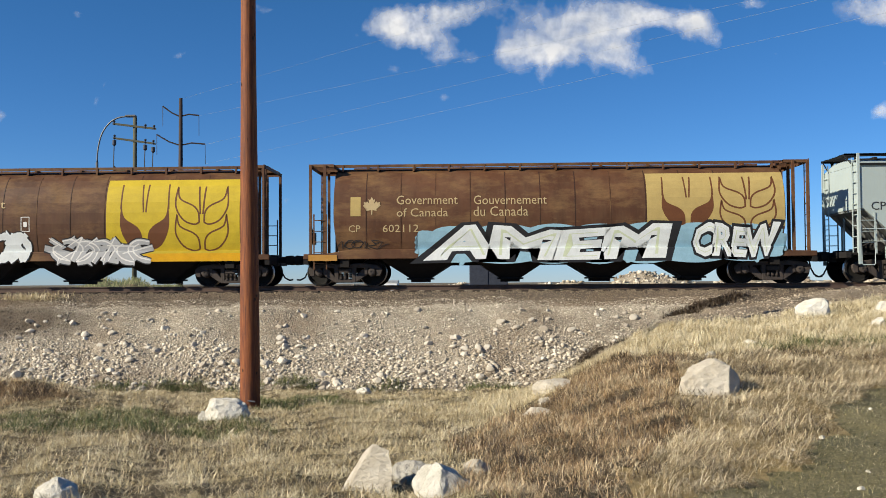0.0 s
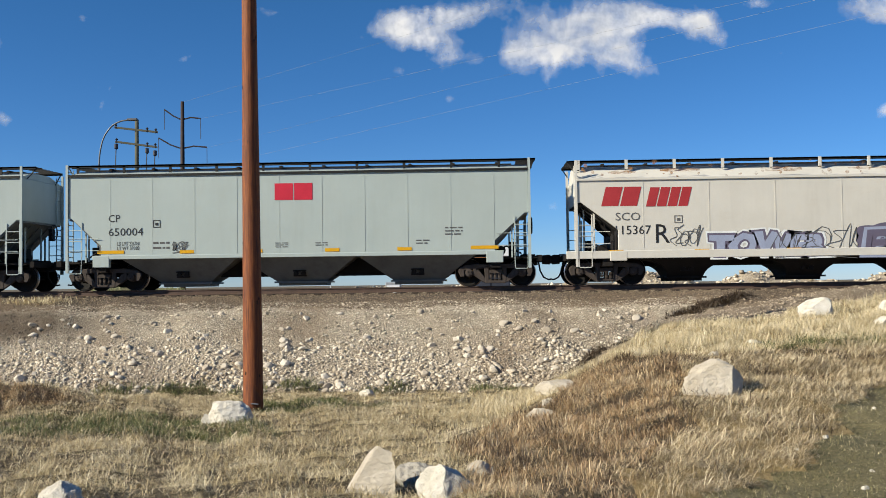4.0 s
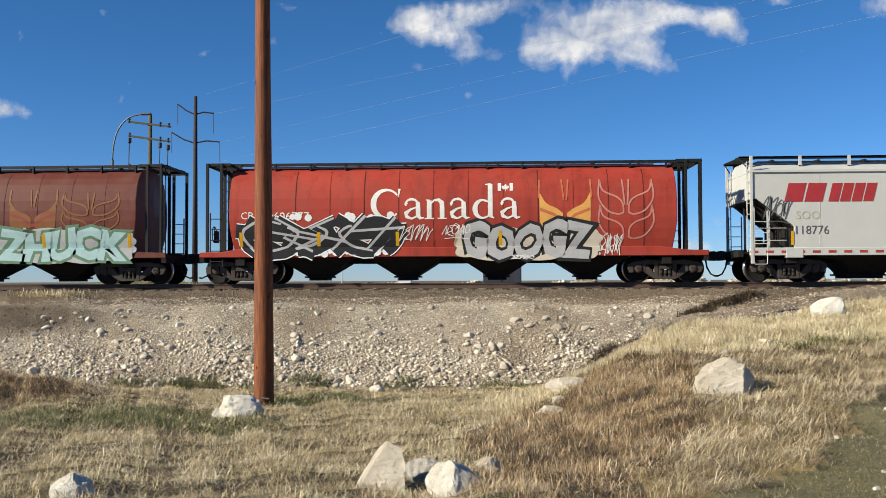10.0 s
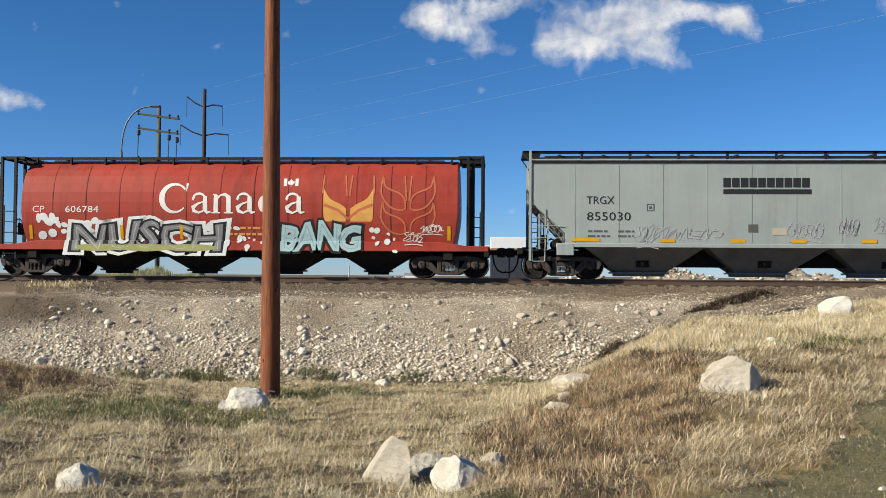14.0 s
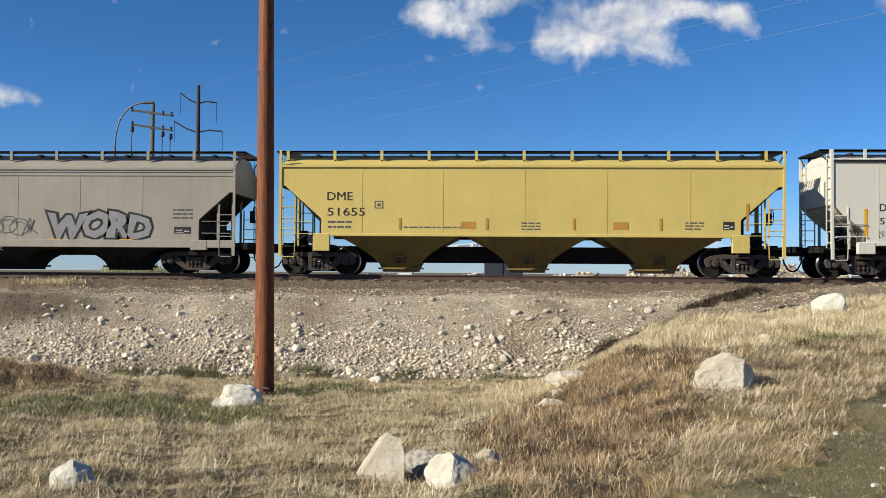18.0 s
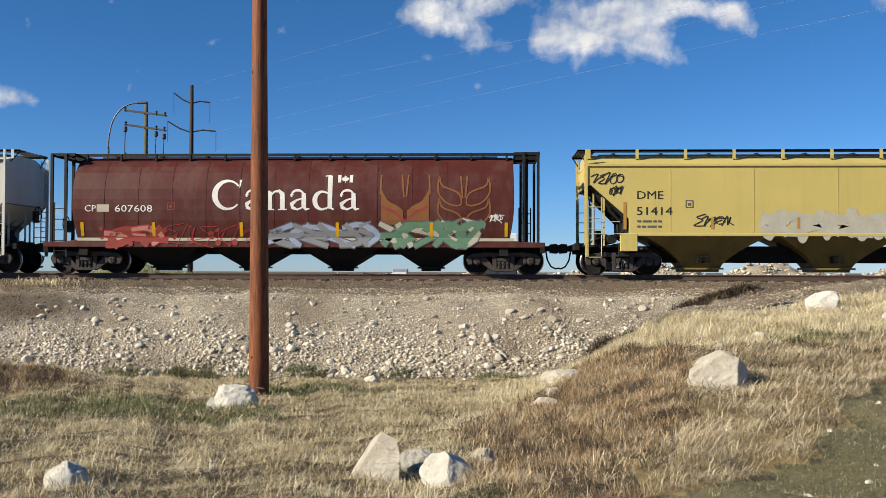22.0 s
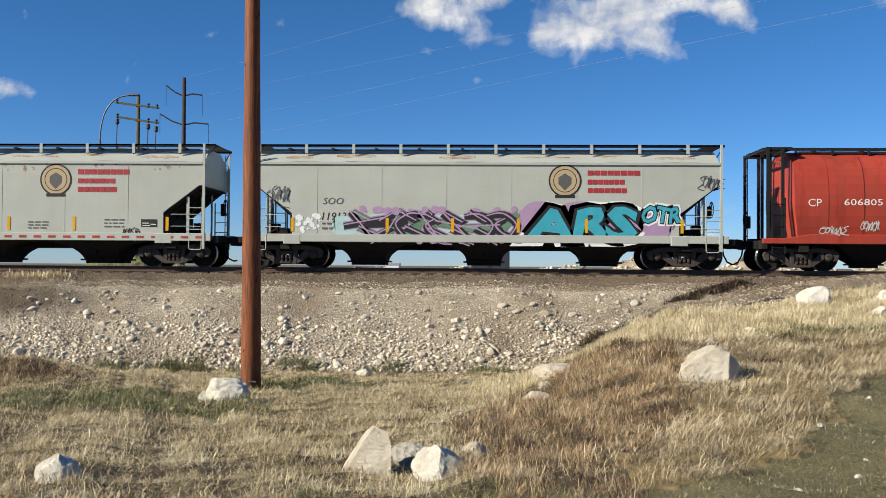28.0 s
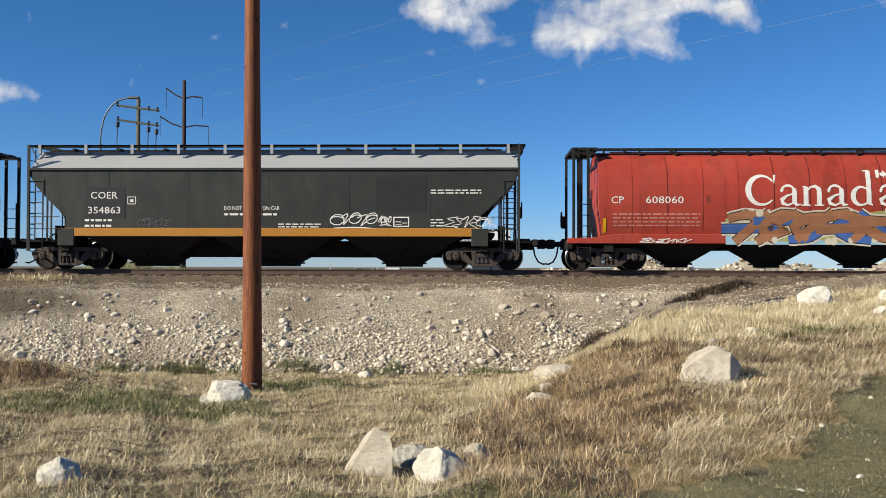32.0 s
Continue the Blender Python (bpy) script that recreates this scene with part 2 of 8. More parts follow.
def height(x, y):
    """The ground's height at arrays x, y."""
    x, y = np.asarray(x, dtype=float), np.asarray(y, dtype=float)
    base = np.interp(y, [-400, -20, 0, 7, 13, 19, 23.5, 24.6, 25.5, 28.9, 29.6, 31.6, 31.9, 34.1, 34.4, 37, 41, 60, 200, 4000],
                     [-1.4, -1.4, -1.46, -1.5, -1.95, -2.3, -2.62, -2.76, -2.28, -0.78, -0.66, -0.24, -0.2, -0.2, -0.24, -1.2, -1.9, -2.4, -3.0, -9.0])
    base = base + 0.10 * np.exp(-((x + 6.0) / 2.2) ** 2 - ((y - 15) / 3.0) ** 2) + 0.62 * np.exp(-((x + 9.6) / 2.7) ** 2 - ((y - 17.4) / 1.5) ** 2)
    slope = smooth(24.6, 26.0, y) * (1 - smooth(31.0, 31.7, y))
    base = base + slope * (0.10 * fbm(x, y, 0.8) + 0.05 * fbm(x, y, 2.6, 1.0))
    up = -1.5 + 0.05 * np.maximum(0, y - 8) + 0.02 * (x - 3) + 0.004 * np.maximum(0, x - 6) * np.maximum(0, y - 10) * 0.3
    d = x - edge_x(y)
    up = up - 0.4 * smooth(13, 24, y) * np.exp(-(np.maximum(d, 0) / 4.0) ** 2)
    up = np.where(y > 26, np.minimum(up, base + 0.6), up)
    up = up - 1.0 * np.exp(-(np.maximum(d, 0) / 1.3) ** 2) * smooth(25.0, 27.5, y) * (1 - 0.6 * smooth(27.8, 29.8, y))
    up = np.maximum(up, base - 0.1 - 3.0 * (1 - smooth(26.8, 28.6, y)))
    near = smooth(0, 1, d / 3.6)
    far = smooth(-0.05, 0.3, d)
    w = near + (far - near) * smooth(25.0, 27.0, y)
    w = w * (1 - smooth(31.0, 31.8, y)) * (1 - smooth(60, 90, np.abs(x)))
    z = base * (1 - w) + up * w
    grassy = 1 - smooth(24.5, 25.5, y) * (1 - w)
    z = z + np.where(y < 31.5, grassy * (0.06 * fbm(x, y, 1.5, 3.0) + 0.06 * fbm(x, y, 3.7, 5.0) + 0.045 * fbm(x, y, 8.3, 2.0) * (1 - smooth(2.6, 3.6, d))), 0)
    return z


def is_gravel(x, y):
    d = x - edge_x(y)
    toe = 24.75 + 0.3 * fbm(x, y * 0, 0.9, 2.0) + 0.2 * fbm(x, y, 2.3, 1.0)
    far = np.interp(x, [2.6, 3.4, 6, 8, 11, 14, 20], [26, 23.0, 21.8, 22.8, 26.5, 30.5, 31.2]) + 0.5 * fbm(x, y, 1.3, 1.0)
    return (y > toe) & (y < 42) & ((d < 0.15) | (y > 31.3)) | ((d > 0.1) & (y > far) & (y < 42))


def in_gully(x, y):
    """The narrow washout where the embankment ends, coloured dark for its shadow."""
    d = x - edge_x(y)
    return (d > -0.02 + 0.08 * fbm(x, y, 3.0)) & (d < (0.5 + 0.14 * fbm(x, y, 2.2, 3.0)) * (1 - 0.55 * smooth(27.5, 29.5, y))) & (y > 25.3) & (y < 31.2)


def soil_material():
    m, n, l, b = nodes_of("dry_turf_soil")
    big = tex(n, l, 0.35, detail=6)
    c = ramp(n, l, big, [(0.3, (0.05, 0.038, 0.02)), (0.5, (0.10, 0.076, 0.040)), (0.7, (0.17, 0.135, 0.07))])
    fine = tex(n, l, 22, detail=8, rough=0.7)
    # black end of this grain stands in for shade between the blades
    c = mix(n, l, 0.55, c, ramp(n, l, fine, [(0.38, (0.012, 0.010, 0.006)), (0.5, (0.12, 0.09, 0.048)), (0.7, (0.34, 0.27, 0.155))]))
    l.new(c, b.inputs["Base Color"])
    b.inputs["Roughness"].default_value = 0.95
    bump_of(n, l, b, fine, 0.9, 0.06)
    return m


def brown_end(n, l):
    """A brown earthy stain high on the bank at its western end."""
    co, mp, gr = n.new("ShaderNodeTexCoord"), n.new("ShaderNodeMapping"), n.new("ShaderNodeTexGradient")
    gr.gradient_type = "SPHERICAL"
    mp.vector_type = "TEXTURE"
    mp.inputs["Location"].default_value, mp.inputs["Scale"].default_value = (-15.5, 28.4, -0.9), (5.5, 1.9, 3.0)
    l.new(co.outputs["Object"], mp.inputs[0])
    l.new(mp.outputs[0], gr.inputs[0])
    ragged = mix(n, l, 0.45, gr.outputs["Fac"], tex(n, l, 1.1, detail=8, rough=0.7))
    return ramp(n, l, ragged, [(0.30, (0, 0, 0)), (0.55, (0.8, 0.8, 0.8))])


def gravel_material(name, lo, mid, hi):
    m, n, l, b = nodes_of(name)
    co = n.new("ShaderNodeTexCoord")
    vo = n.new("ShaderNodeTexVoronoi")
    vo.inputs["Scale"].default_value = 22
    l.new(co.outputs["Object"], vo.inputs["Vector"])
    sep = n.new("ShaderNodeSeparateColor")
    l.new(vo.outputs["Color"], sep.inputs[0])
    c = ramp(n, l, sep.outputs[0], [(0.0, lo), (0.5, mid), (1.0, hi)])
    c = mix(n, l, 0.4, c, ramp(n, l, tex(n, l, 0.7, detail=7), [(0.3, lo), (0.7, hi)]))
    c = mix(n, l, ramp(n, l, tex(n, l, 0.28, detail=8, rough=0.65), [(0.48, (0, 0, 0)), (0.66, (0.65, 0.65, 0.65))]), c, (0.18, 0.125, 0.075))
    c = mix(n, l, brown_end(n, l), c, (0.07, 0.047, 0.027))
    l.new(c, b.inputs["Base Color"])
    b.inputs["Roughness"].default_value = 0.92
    bump_of(n, l, b, vo.outputs["Distance"], 0.8, 0.04)
    return m


def path_material():
    m, n, l, b = nodes_of("worn_path_turf")
    c = ramp(n, l, tex(n, l, 0.8, detail=7), [(0.3, (0.05, 0.05, 0.02)), (0.5, (0.12, 0.105, 0.046)), (0.72, (0.25, 0.205, 0.11))])
    fine = tex(n, l, 30, detail=9, rough=0.75)
    c = mix(n, l, 0.5, c, ramp(n, l, fine, [(0.35, (0.03, 0.03, 0.012)), (0.55, (0.20, 0.17, 0.08)), (0.75, (0.50, 0.43, 0.26))]))
    l.new(c, b.inputs["Base Color"])
    b.inputs["Roughness"].default_value = 0.95
    bump_of(n, l, b, fine, 0.8, 0.03)
    return m


def on_path(x, y):
    """The worn strip at the camera's feet, climbing beside the ramp."""
    return x > np.interp(y, [4, 7, 7.7, 8.6, 10.2, 12, 16, 20, 26], [0.7, 1.25, 2.0, 2.75, 3.75, 4.9, 7.5, 9.8, 13.6]) + 0.28 * fbm(x, y, 1.3) + 0.2 * fbm(x, y, 5.0)


def rust_patch(x, y):
    """The tangled brown part of the bank."""
    d = x - edge_x(y)
    return (d > np.interp(y, [6, 8, 11.5, 14, 18], [1.9, 1.6, 0.9, 1.2, 1.6]) + 0.5 * fbm(x, y, 1.4)) & (d < np.interp(y, [6, 8, 9.6, 13, 15, 17, 19], [2.6, 2.9, 3.0, 3.7, 3.8, 3.0, 0.8]) + 0.5 * fbm(x, y, 1.2, 2.0)) & (y < 18.5 + 0.8 * fbm(x, y, 0.8, 1.0)) | (((x + 9.4) / 2.4) ** 2 + ((y - 16.6) / 0.9) ** 2 < 1 + 0.4 * fbm(x, y, 1.7, 3.0))


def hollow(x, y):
    """Gaps between the tussocks of the bank, coloured dark in place of shade."""
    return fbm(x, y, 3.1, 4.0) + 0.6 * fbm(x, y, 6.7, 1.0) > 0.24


M["soil"] = soil_material()
M["path"] = path_material()
# brown thatch for the hollows, dark to paint the shade between tussocks
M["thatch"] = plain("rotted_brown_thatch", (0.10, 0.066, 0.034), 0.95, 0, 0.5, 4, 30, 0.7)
M["strawbed"] = plain("golden_straw_thatch", (0.24, 0.18, 0.085), 0.95, 0, 0.45, 1.4, 24, 0.8)
# gully soil carries the embankment edge's shadow in its dark colour
M["gullyshade"] = plain("dark_damp_soil", (0.05, 0.036, 0.022), 0.95, 0, 0.4, 3, 30, 0.6)
M["gravel"] = gravel_material("grey_river_gravel", (0.13, 0.104, 0.072), (0.31, 0.258, 0.188), (0.50, 0.435, 0.335))
M["shoulder"] = gravel_material("brown_shoulder_gravel", (0.085, 0.064, 0.040), (0.19, 0.148, 0.10), (0.34, 0.275, 0.195))
M["ballast"] = gravel_material("brown_track_ballast", (0.05, 0.036, 0.023), (0.105, 0.078, 0.052), (0.19, 0.145, 0.10))


def grid_line(parts):
    out = []
    for a, b, s in parts:
        out += list(np.arange(a, b - 1e-6, s))
    return np.array(out + [parts[-1][1]])


def make_ground():
    gx = grid_line([(-3000, -300, 450), (-300, -60, 30), (-60, -18, 3), (-18, 20, 0.16), (20, 60, 2), (60, 300, 30), (300, 3000, 450)])
    gy = grid_line([(-600, -40, 80), (-40, 0, 4), (0, 4, 0.5), (4, 33, 0.14), (33, 42, 0.5), (42, 100, 4), (100, 400, 50), (400, 4000, 600)])
    xx, yy = np.meshgrid(gx, gy)
    zz = height(xx, yy)
    verts = np.stack([xx, yy, zz], -1).reshape(-1, 3)
    w = len(gx)
    i = (np.arange(len(gy) - 1)[:, None] * w + np.arange(w - 1)[None, :]).ravel()
    faces = np.stack([i, i + 1, i + w + 1, i + w], 1)
    me = fast_mesh("ground", verts, faces, M["soil"])
    me.materials.append(M["gravel"])
    me.materials.append(M["ballast"])
    me.materials.append(M["path"])
    me.materials.append(M["gullyshade"])
    me.materials.append(M["thatch"])
    me.materials.append(M["strawbed"])
    me.materials.append(M["shoulder"])
    cx, cy = verts[faces].mean(1)[:, 0], verts[faces].mean(1)[:, 1]
    slot = np.where(is_gravel(cx, cy), 1, 0)
    slot = np.where((cy > 29.9 + 0.3 * fbm(cx, cx * 0, 0.7)) & (cy < 37) & (slot == 1), 2, slot)
    slot = np.where(on_path(cx, cy) & (cy < 28) & (cy > 2) & (cx < 40), 3, slot)
    slot = np.where((slot == 1) & (cx > edge_x(cy) + 0.1), 7, slot)
    slot = np.where((slot == 0) & (cx > edge_x(cy) - 0.2) & ((cy > 15.5) | (cx > edge_x(cy) + 2.6)) & (cy > 4) & (cy < 32) & ~rust_patch(cx, cy), 6, slot)
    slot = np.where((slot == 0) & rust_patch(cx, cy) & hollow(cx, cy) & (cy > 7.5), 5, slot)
    slot = np.where(in_gully(cx, cy), 4, slot)
    me.polygons.foreach_set("material_index", slot.astype(np.int32))
    me.polygons.foreach_set("use_smooth", [True] * len(faces))
    thing("ground", "dry grass verge, ditch and grey gravel railway embankment", "ground", kind="structure", data=me)


make_ground()


def make_track():
    for side, y in (("near", TRACK_Y - 0.755), ("far", TRACK_Y + 0.755)):
        prof = [(-0.075, -0.172), (0.075, -0.172), (0.075, -0.16), (0.012, -0.135), (0.012, -0.045), (0.037, -0.03), (0.037, 0.0), (-0.037, 0.0), (-0.037, -0.03), (-0.012, -0.045), (-0.012, -0.135), (-0.075, -0.16)]
        b = Build().section([(y + a, z) for a, z in prof], -260, 260)
        thing("rail", "rust-brown steel rail on timber sleepers", "rail", "rails of the track", data=b.mesh("rail", M["rail"]))
    tie = Build().box(-0.115, 0.115, -1.3, 1.3, -0.34, -0.175).mesh("sleeper", M["tie"], bevel=0.012)
    rng = random.Random(4)
    for i in range(-50, 51):
        thing("railway_sleeper", "dark creosoted timber sleeper under the rails", "sleeper", "sleepers of the track", data=tie, at=pose(i * 0.54, TRACK_Y + rng.uniform(-0.05, 0.05), 0, 0, 0, rng.uniform(-1, 1)))


make_track()


# ---- the train: covered hopper cars, each in its own space: x along the track, z up from the rail head
HW = 1.58  # half the body's width
CYL = [(0.98, 1.34), (1.15, 1.42), (1.45, 1.50), (1.8, 1.56), (2.15, 1.585), (2.5, 1.58), (2.85, 1.545), (3.15, 1.475), (3.4, 1.375), (3.62, 1.23), (3.8, 1.03), (3.93, 0.78), (4.0, 0.45), (4.02, 0.0)]
CYL_Z = [z for z, _ in CYL]
MESHES = {}


def cached(key, make):
    if key not in MESHES:
        MESHES[key] = make()
    return MESHES[key]


WHEEL_R = 0.46


def wheelset_mesh():
    b = Build()
    b.tube((0, -1.0, 0), (0, 1.0, 0), 0.08, 10)
    for s in (-1, 1):
        prof = [(s * 0.68, 0.10), (s * 0.68, 0.485), (s * 0.70, 0.488), (s * 0.715, WHEEL_R), (s * 0.82, WHEEL_R - 0.006), (s * 0.825, 0.40), (s * 0.79, 0.37), (s * 0.765, 0.18), (s * 0.83, 0.14), (s * 0.83, 0.09)]
        b.lathe(prof, "y", n=28)
    me = b.mesh("wheelset", M["wheel"], smooth=False)
    me.materials.append(M["tread"])
    for p in me.polygons:
        c = p.center
        r = math.hypot(c.x, c.z)
        if r > 0.44 and 0.70 < abs(c.y) < 0.82:
            p.material_index = 1
    return me


def cap_mesh():
    b = Build().lathe([(-1.24, 0.0), (-1.24, 0.06), (-1.225, 0.125), (-1.12, 0.13), (-1.11, 0.16), (-1.0, 0.16)], "y", n=14)
    for k in range(3):
        t = 2.1 * k + 0.4
        b.tube((0.06 * math.cos(t), -1.265, 0.06 * math.sin(t)), (0.06 * math.cos(t), -1.23, 0.06 * math.sin(t)), 0.02, 6)
    return b.mesh("bearing_cap", M["bogie"])


def side_frame_mesh():
    b = Build()
    y0, y1 = -1.20, -1.06
    a = 0.89
    for s in (-1, 1):
        def f(pts):
            pts = [(s * x, z) for x, z in pts]
            return pts if s > 0 else pts[::-1]
        b.plate(f([(0.30, 0.74), (a - 0.30, 0.76), (a + 0.14, 0.70), (a + 0.33, 0.60), (a + 0.36, 0.50), (a - 0.1, 0.58), (0.30, 0.60)]), y0, y1)
        b.plate(f([(a - 0.24, 0.36), (a - 0.13, 0.36), (a - 0.13, 0.62), (a - 0.26, 0.66)]), y0, y1)
        b.plate(f([(a + 0.15, 0.32), (a + 0.28, 0.32), (a + 0.36, 0.50), (a + 0.30, 0.60), (a + 0.15, 0.62)]), y0, y1)
        b.plate(f([(0.22, 0.14), (0.38, 0.12), (a - 0.16, 0.36), (a - 0.16, 0.56), (a - 0.32, 0.56)]), y0 + 0.01, y1 - 0.01)
        b.plate(f([(0.22, 0.14), (0.35, 0.14), (0.38, 0.66), (0.22, 0.66)]), y0, y1)
    b.box(-0.34, 0.34, y0, y1, 0.10, 0.22)
    b.box(-0.34, 0.34, y0, y1, 0.60, 0.74)
    return b.mesh("side_frame", M["bogie"], bevel=0.018)


def spring_mesh():
    b = Build()
    for x in (-0.14, 0.0, 0.14):
        for y in (-1.17, -1.05):
            for k in range(5):
                z = 0.235 + k * 0.042
                b.lathe([(z - 0.012, 0.045), (z - 0.012, 0.062), (z + 0.012, 0.062), (z + 0.012, 0.045)], "z", (x, y, 0), 10)
    b.box(-0.21, 0.21, -1.24, -1.0, 0.44, 0.55)
    return b.mesh("spring_nest", M["bogie"])


def bolster_mesh():
    b = Build().box(-0.2, 0.2, -1.16, 1.16, 0.46, 0.62).box(-0.5, 0.5, -0.25, 0.25, 0.6, 0.78)
    for s in (-1, 1):
        b.box(s * 0.42 - 0.06, s * 0.42 + 0.06, -1.0, 1.0, 0.28, 0.42)
        b.plate([(s * 0.62 - 0.30, 0.30), (s * 0.62 + 0.30, 0.30), (s * 0.62 + 0.22, 0.72), (s * 0.62 - 0.22, 0.72)], -0.5, -0.42)
        for y in (-0.76, 0.76):
            b.box(s * 0.45 - 0.05, s * 0.45 + 0.05, y - 0.06, y + 0.06, 0.28, 0.60)
    return b.mesh("bolster", M["under"], bevel=0.01)


WHEELS = []


def add_bogie(car, x):
    bog = part("bogie", cached("bolster", bolster_mesh), car, "rusty three-piece freight bogie")
    bog.matrix_basis = pose(x, 0, 0)
    for turn in (0, 180):
        for nm, mk in (("side_frame", side_frame_mesh), ("spring_nest", spring_mesh)):
            o = part(nm, cached(nm, mk), bog)
            o.matrix_basis = pose(0, 0, 0, 0, 0, turn)
    for s in (-0.89, 0.89):
        w = part("wheelset", cached("wheelset", wheelset_mesh), bog, "steel wheels with bright worn treads")
        w.matrix_basis = pose(s, 0, WHEEL_R)
        WHEELS.append((w, s, car))
        for turn in (0, 180):
            o = part("bearing_cap", cached("cap", cap_mesh), bog)
            o.matrix_basis = pose(s, 0, WHEEL_R) @ pose(0, 0, 0, 0, 0, turn)


def add_coupler(car, half):
    def mk():
        b = Build().box(-1.0, -0.28, -0.09, 0.09, 0.80, 0.98)
        b.plate([(-0.30, 0.74), (-0.05, 0.72), (0.0, 0.78), (0.0, 1.02), (-0.1, 1.06), (-0.30, 1.04)], -0.17, 0.17)
        b.box(-1.05, -0.55, -0.2, 0.2, 0.72, 1.08)
        return b.mesh("coupler", M["under"], bevel=0.015)

    def hose():
        pts = [(-0.45, -0.35, 0.80), (-0.4, -0.36, 0.5), (-0.28, -0.35, 0.28), (-0.12, -0.33, 0.2), (0.0, -0.32, 0.22)]
        return Build().path(pts, 0.028, 6).mesh("air_hose", M["black"], smooth=True)

    for turn in (0, 180):
        m = pose(0, 0, 0, 0, 0, turn) @ pose(half, 0, 0)
        part("coupler", cached("coupler", mk), car).matrix_basis = m
        part("air_hose", cached("hose", hose), car).matrix_basis = m


def ladder_mesh(z0, z1, width, mat, name="ladder", step=0.36, r=0.016):
    """A ladder in the plane x-z, from the origin."""
    def mk():
        b = Build()
        for x in (0, width):
            b.box(x - 0.022, x + 0.022, -0.012, 0.012, z0, z1)
        z = z0 + 0.2
        while z < z1 - 0.05:
            b.tube((0, 0, z), (width, 0, z), r, 5)
            z += step
        return b.mesh(name, mat)
    return cached(("ladder", z0, z1, width, mat.name, step), mk)


def hand_brake_mesh(mat):
    def mk():
        b = Build()
        n = 16
        for i in range(n):
            a0, a1 = 2 * math.pi * i / n, 2 * math.pi * (i + 1) / n
            b.tube((0, 0.28 * math.cos(a0), 0.28 * math.sin(a0)), (0, 0.28 * math.cos(a1), 0.28 * math.sin(a1)), 0.018, 5)
        for i in range(4):
            a = math.pi * i / 4 * 2
            b.tube((0, 0, 0), (0, 0.28 * math.cos(a), 0.28 * math.sin(a)), 0.014, 5)
        b.box(0.02, 0.14, -0.14, 0.14, -0.3, 0.12)
        return b.mesh("hand_brake", mat)
    return cached(("brake", mat.name), mk)


def bay_mesh(key, zt, wt, wb, mat, arch, yt=1.45, yb=0.55, zb=0.13):
    """A discharge hopper: wide and arched at the top, a narrow gate below."""
    def mk():
        b = Build()
        rings = []
        for k in range(8):
            t = k / 7
            z = zb + 0.1 + (zt - zb - 0.1) * t
            g = t if not arch else 1 - math.sqrt(max(0.0, 1 - t ** 2.2)) if arch == 2 else t ** 1.5
            hx = wb / 2 + (wt - wb) / 2 * g
            hy = yb + (yt - yb) * t
            rings.append([(-hx, -hy, z), (hx, -hy, z), (hx, hy, z), (-hx, hy, z)])
        b.loft(rings)
        hx = wb / 2
        b.box(-hx - 0.1, hx + 0.1, -yb - 0.12, yb + 0.12, zb + 0.06, zb + 0.12)
        b.box(-hx + 0.02, hx - 0.02, -yb + 0.05, yb - 0.05, zb - 0.03, zb + 0.06)
        return b.mesh("discharge_hopper", mat)
    return cached(("bay", key, mat.name), mk)


def gate_gear_mesh(mat):
    def mk():
        b = Build()
        for s in (-1, 1):
            b.lathe([(-0.02, 0.0), (-0.02, 0.085), (0.05, 0.085), (0.05, 0.0)], "y", (s * 0.13, 0, 0), 10)
        b.box(-0.22, 0.22, -0.0, 0.06, -0.1, -0.06).box(-0.22, 0.22, 0.0, 0.06, 0.08, 0.12)
        return b.mesh("gate_gear", mat)
    return cached(("gear", mat.name), mk)


def walkway(b, x0, x1, y0, y1, z, step=0.0):
    """A grating of slats between two edge bars."""
    b.box(x0, x1, y0, y0 + 0.03, z - 0.04, z + 0.01).box(x0, x1, y1 - 0.03, y1, z - 0.04, z + 0.01)
    n = 5
    for i in range(n):
        y = y0 + (y1 - y0) * (i + 0.5) / n
        b.box(x0, x1, y - 0.028, y + 0.028, z - 0.02, z + 0.005)


# where the couplings lie along the train at the start, in metres
COUPLINGS = [-24.4, -6.33, 11.73, 28.79, 45.91, 62.71, 79.76, 97.81, 115.90, 133.35, 151.43, 168.51, 186.22, 204.30, 221.37, 239.39, 257.57, 275.66, 292.84, 309.93, 327.99, 346.46, 364.6]
CARS = []


def start_car(k, label, category="hopper car"):
    car = thing("hopper_car", label, category, "cars of the freight train")
    half = (COUPLINGS[k] - COUPLINGS[k - 1]) / 2
    CARS.append((car, (COUPLINGS[k] + COUPLINGS[k - 1]) / 2))
    add_coupler(car, half)
    return car, half


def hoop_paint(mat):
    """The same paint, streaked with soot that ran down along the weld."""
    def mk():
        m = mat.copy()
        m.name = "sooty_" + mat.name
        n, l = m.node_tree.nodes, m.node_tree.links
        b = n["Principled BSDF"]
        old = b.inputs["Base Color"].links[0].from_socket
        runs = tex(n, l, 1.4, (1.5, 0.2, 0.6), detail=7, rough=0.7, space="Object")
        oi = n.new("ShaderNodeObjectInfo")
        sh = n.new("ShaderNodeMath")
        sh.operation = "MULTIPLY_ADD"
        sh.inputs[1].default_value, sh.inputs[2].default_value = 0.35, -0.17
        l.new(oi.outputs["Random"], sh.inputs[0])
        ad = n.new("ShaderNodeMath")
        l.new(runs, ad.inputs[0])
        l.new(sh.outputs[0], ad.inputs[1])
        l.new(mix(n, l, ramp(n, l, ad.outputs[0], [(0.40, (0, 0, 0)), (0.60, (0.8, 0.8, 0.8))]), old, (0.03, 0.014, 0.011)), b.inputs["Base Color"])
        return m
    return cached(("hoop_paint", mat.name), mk)


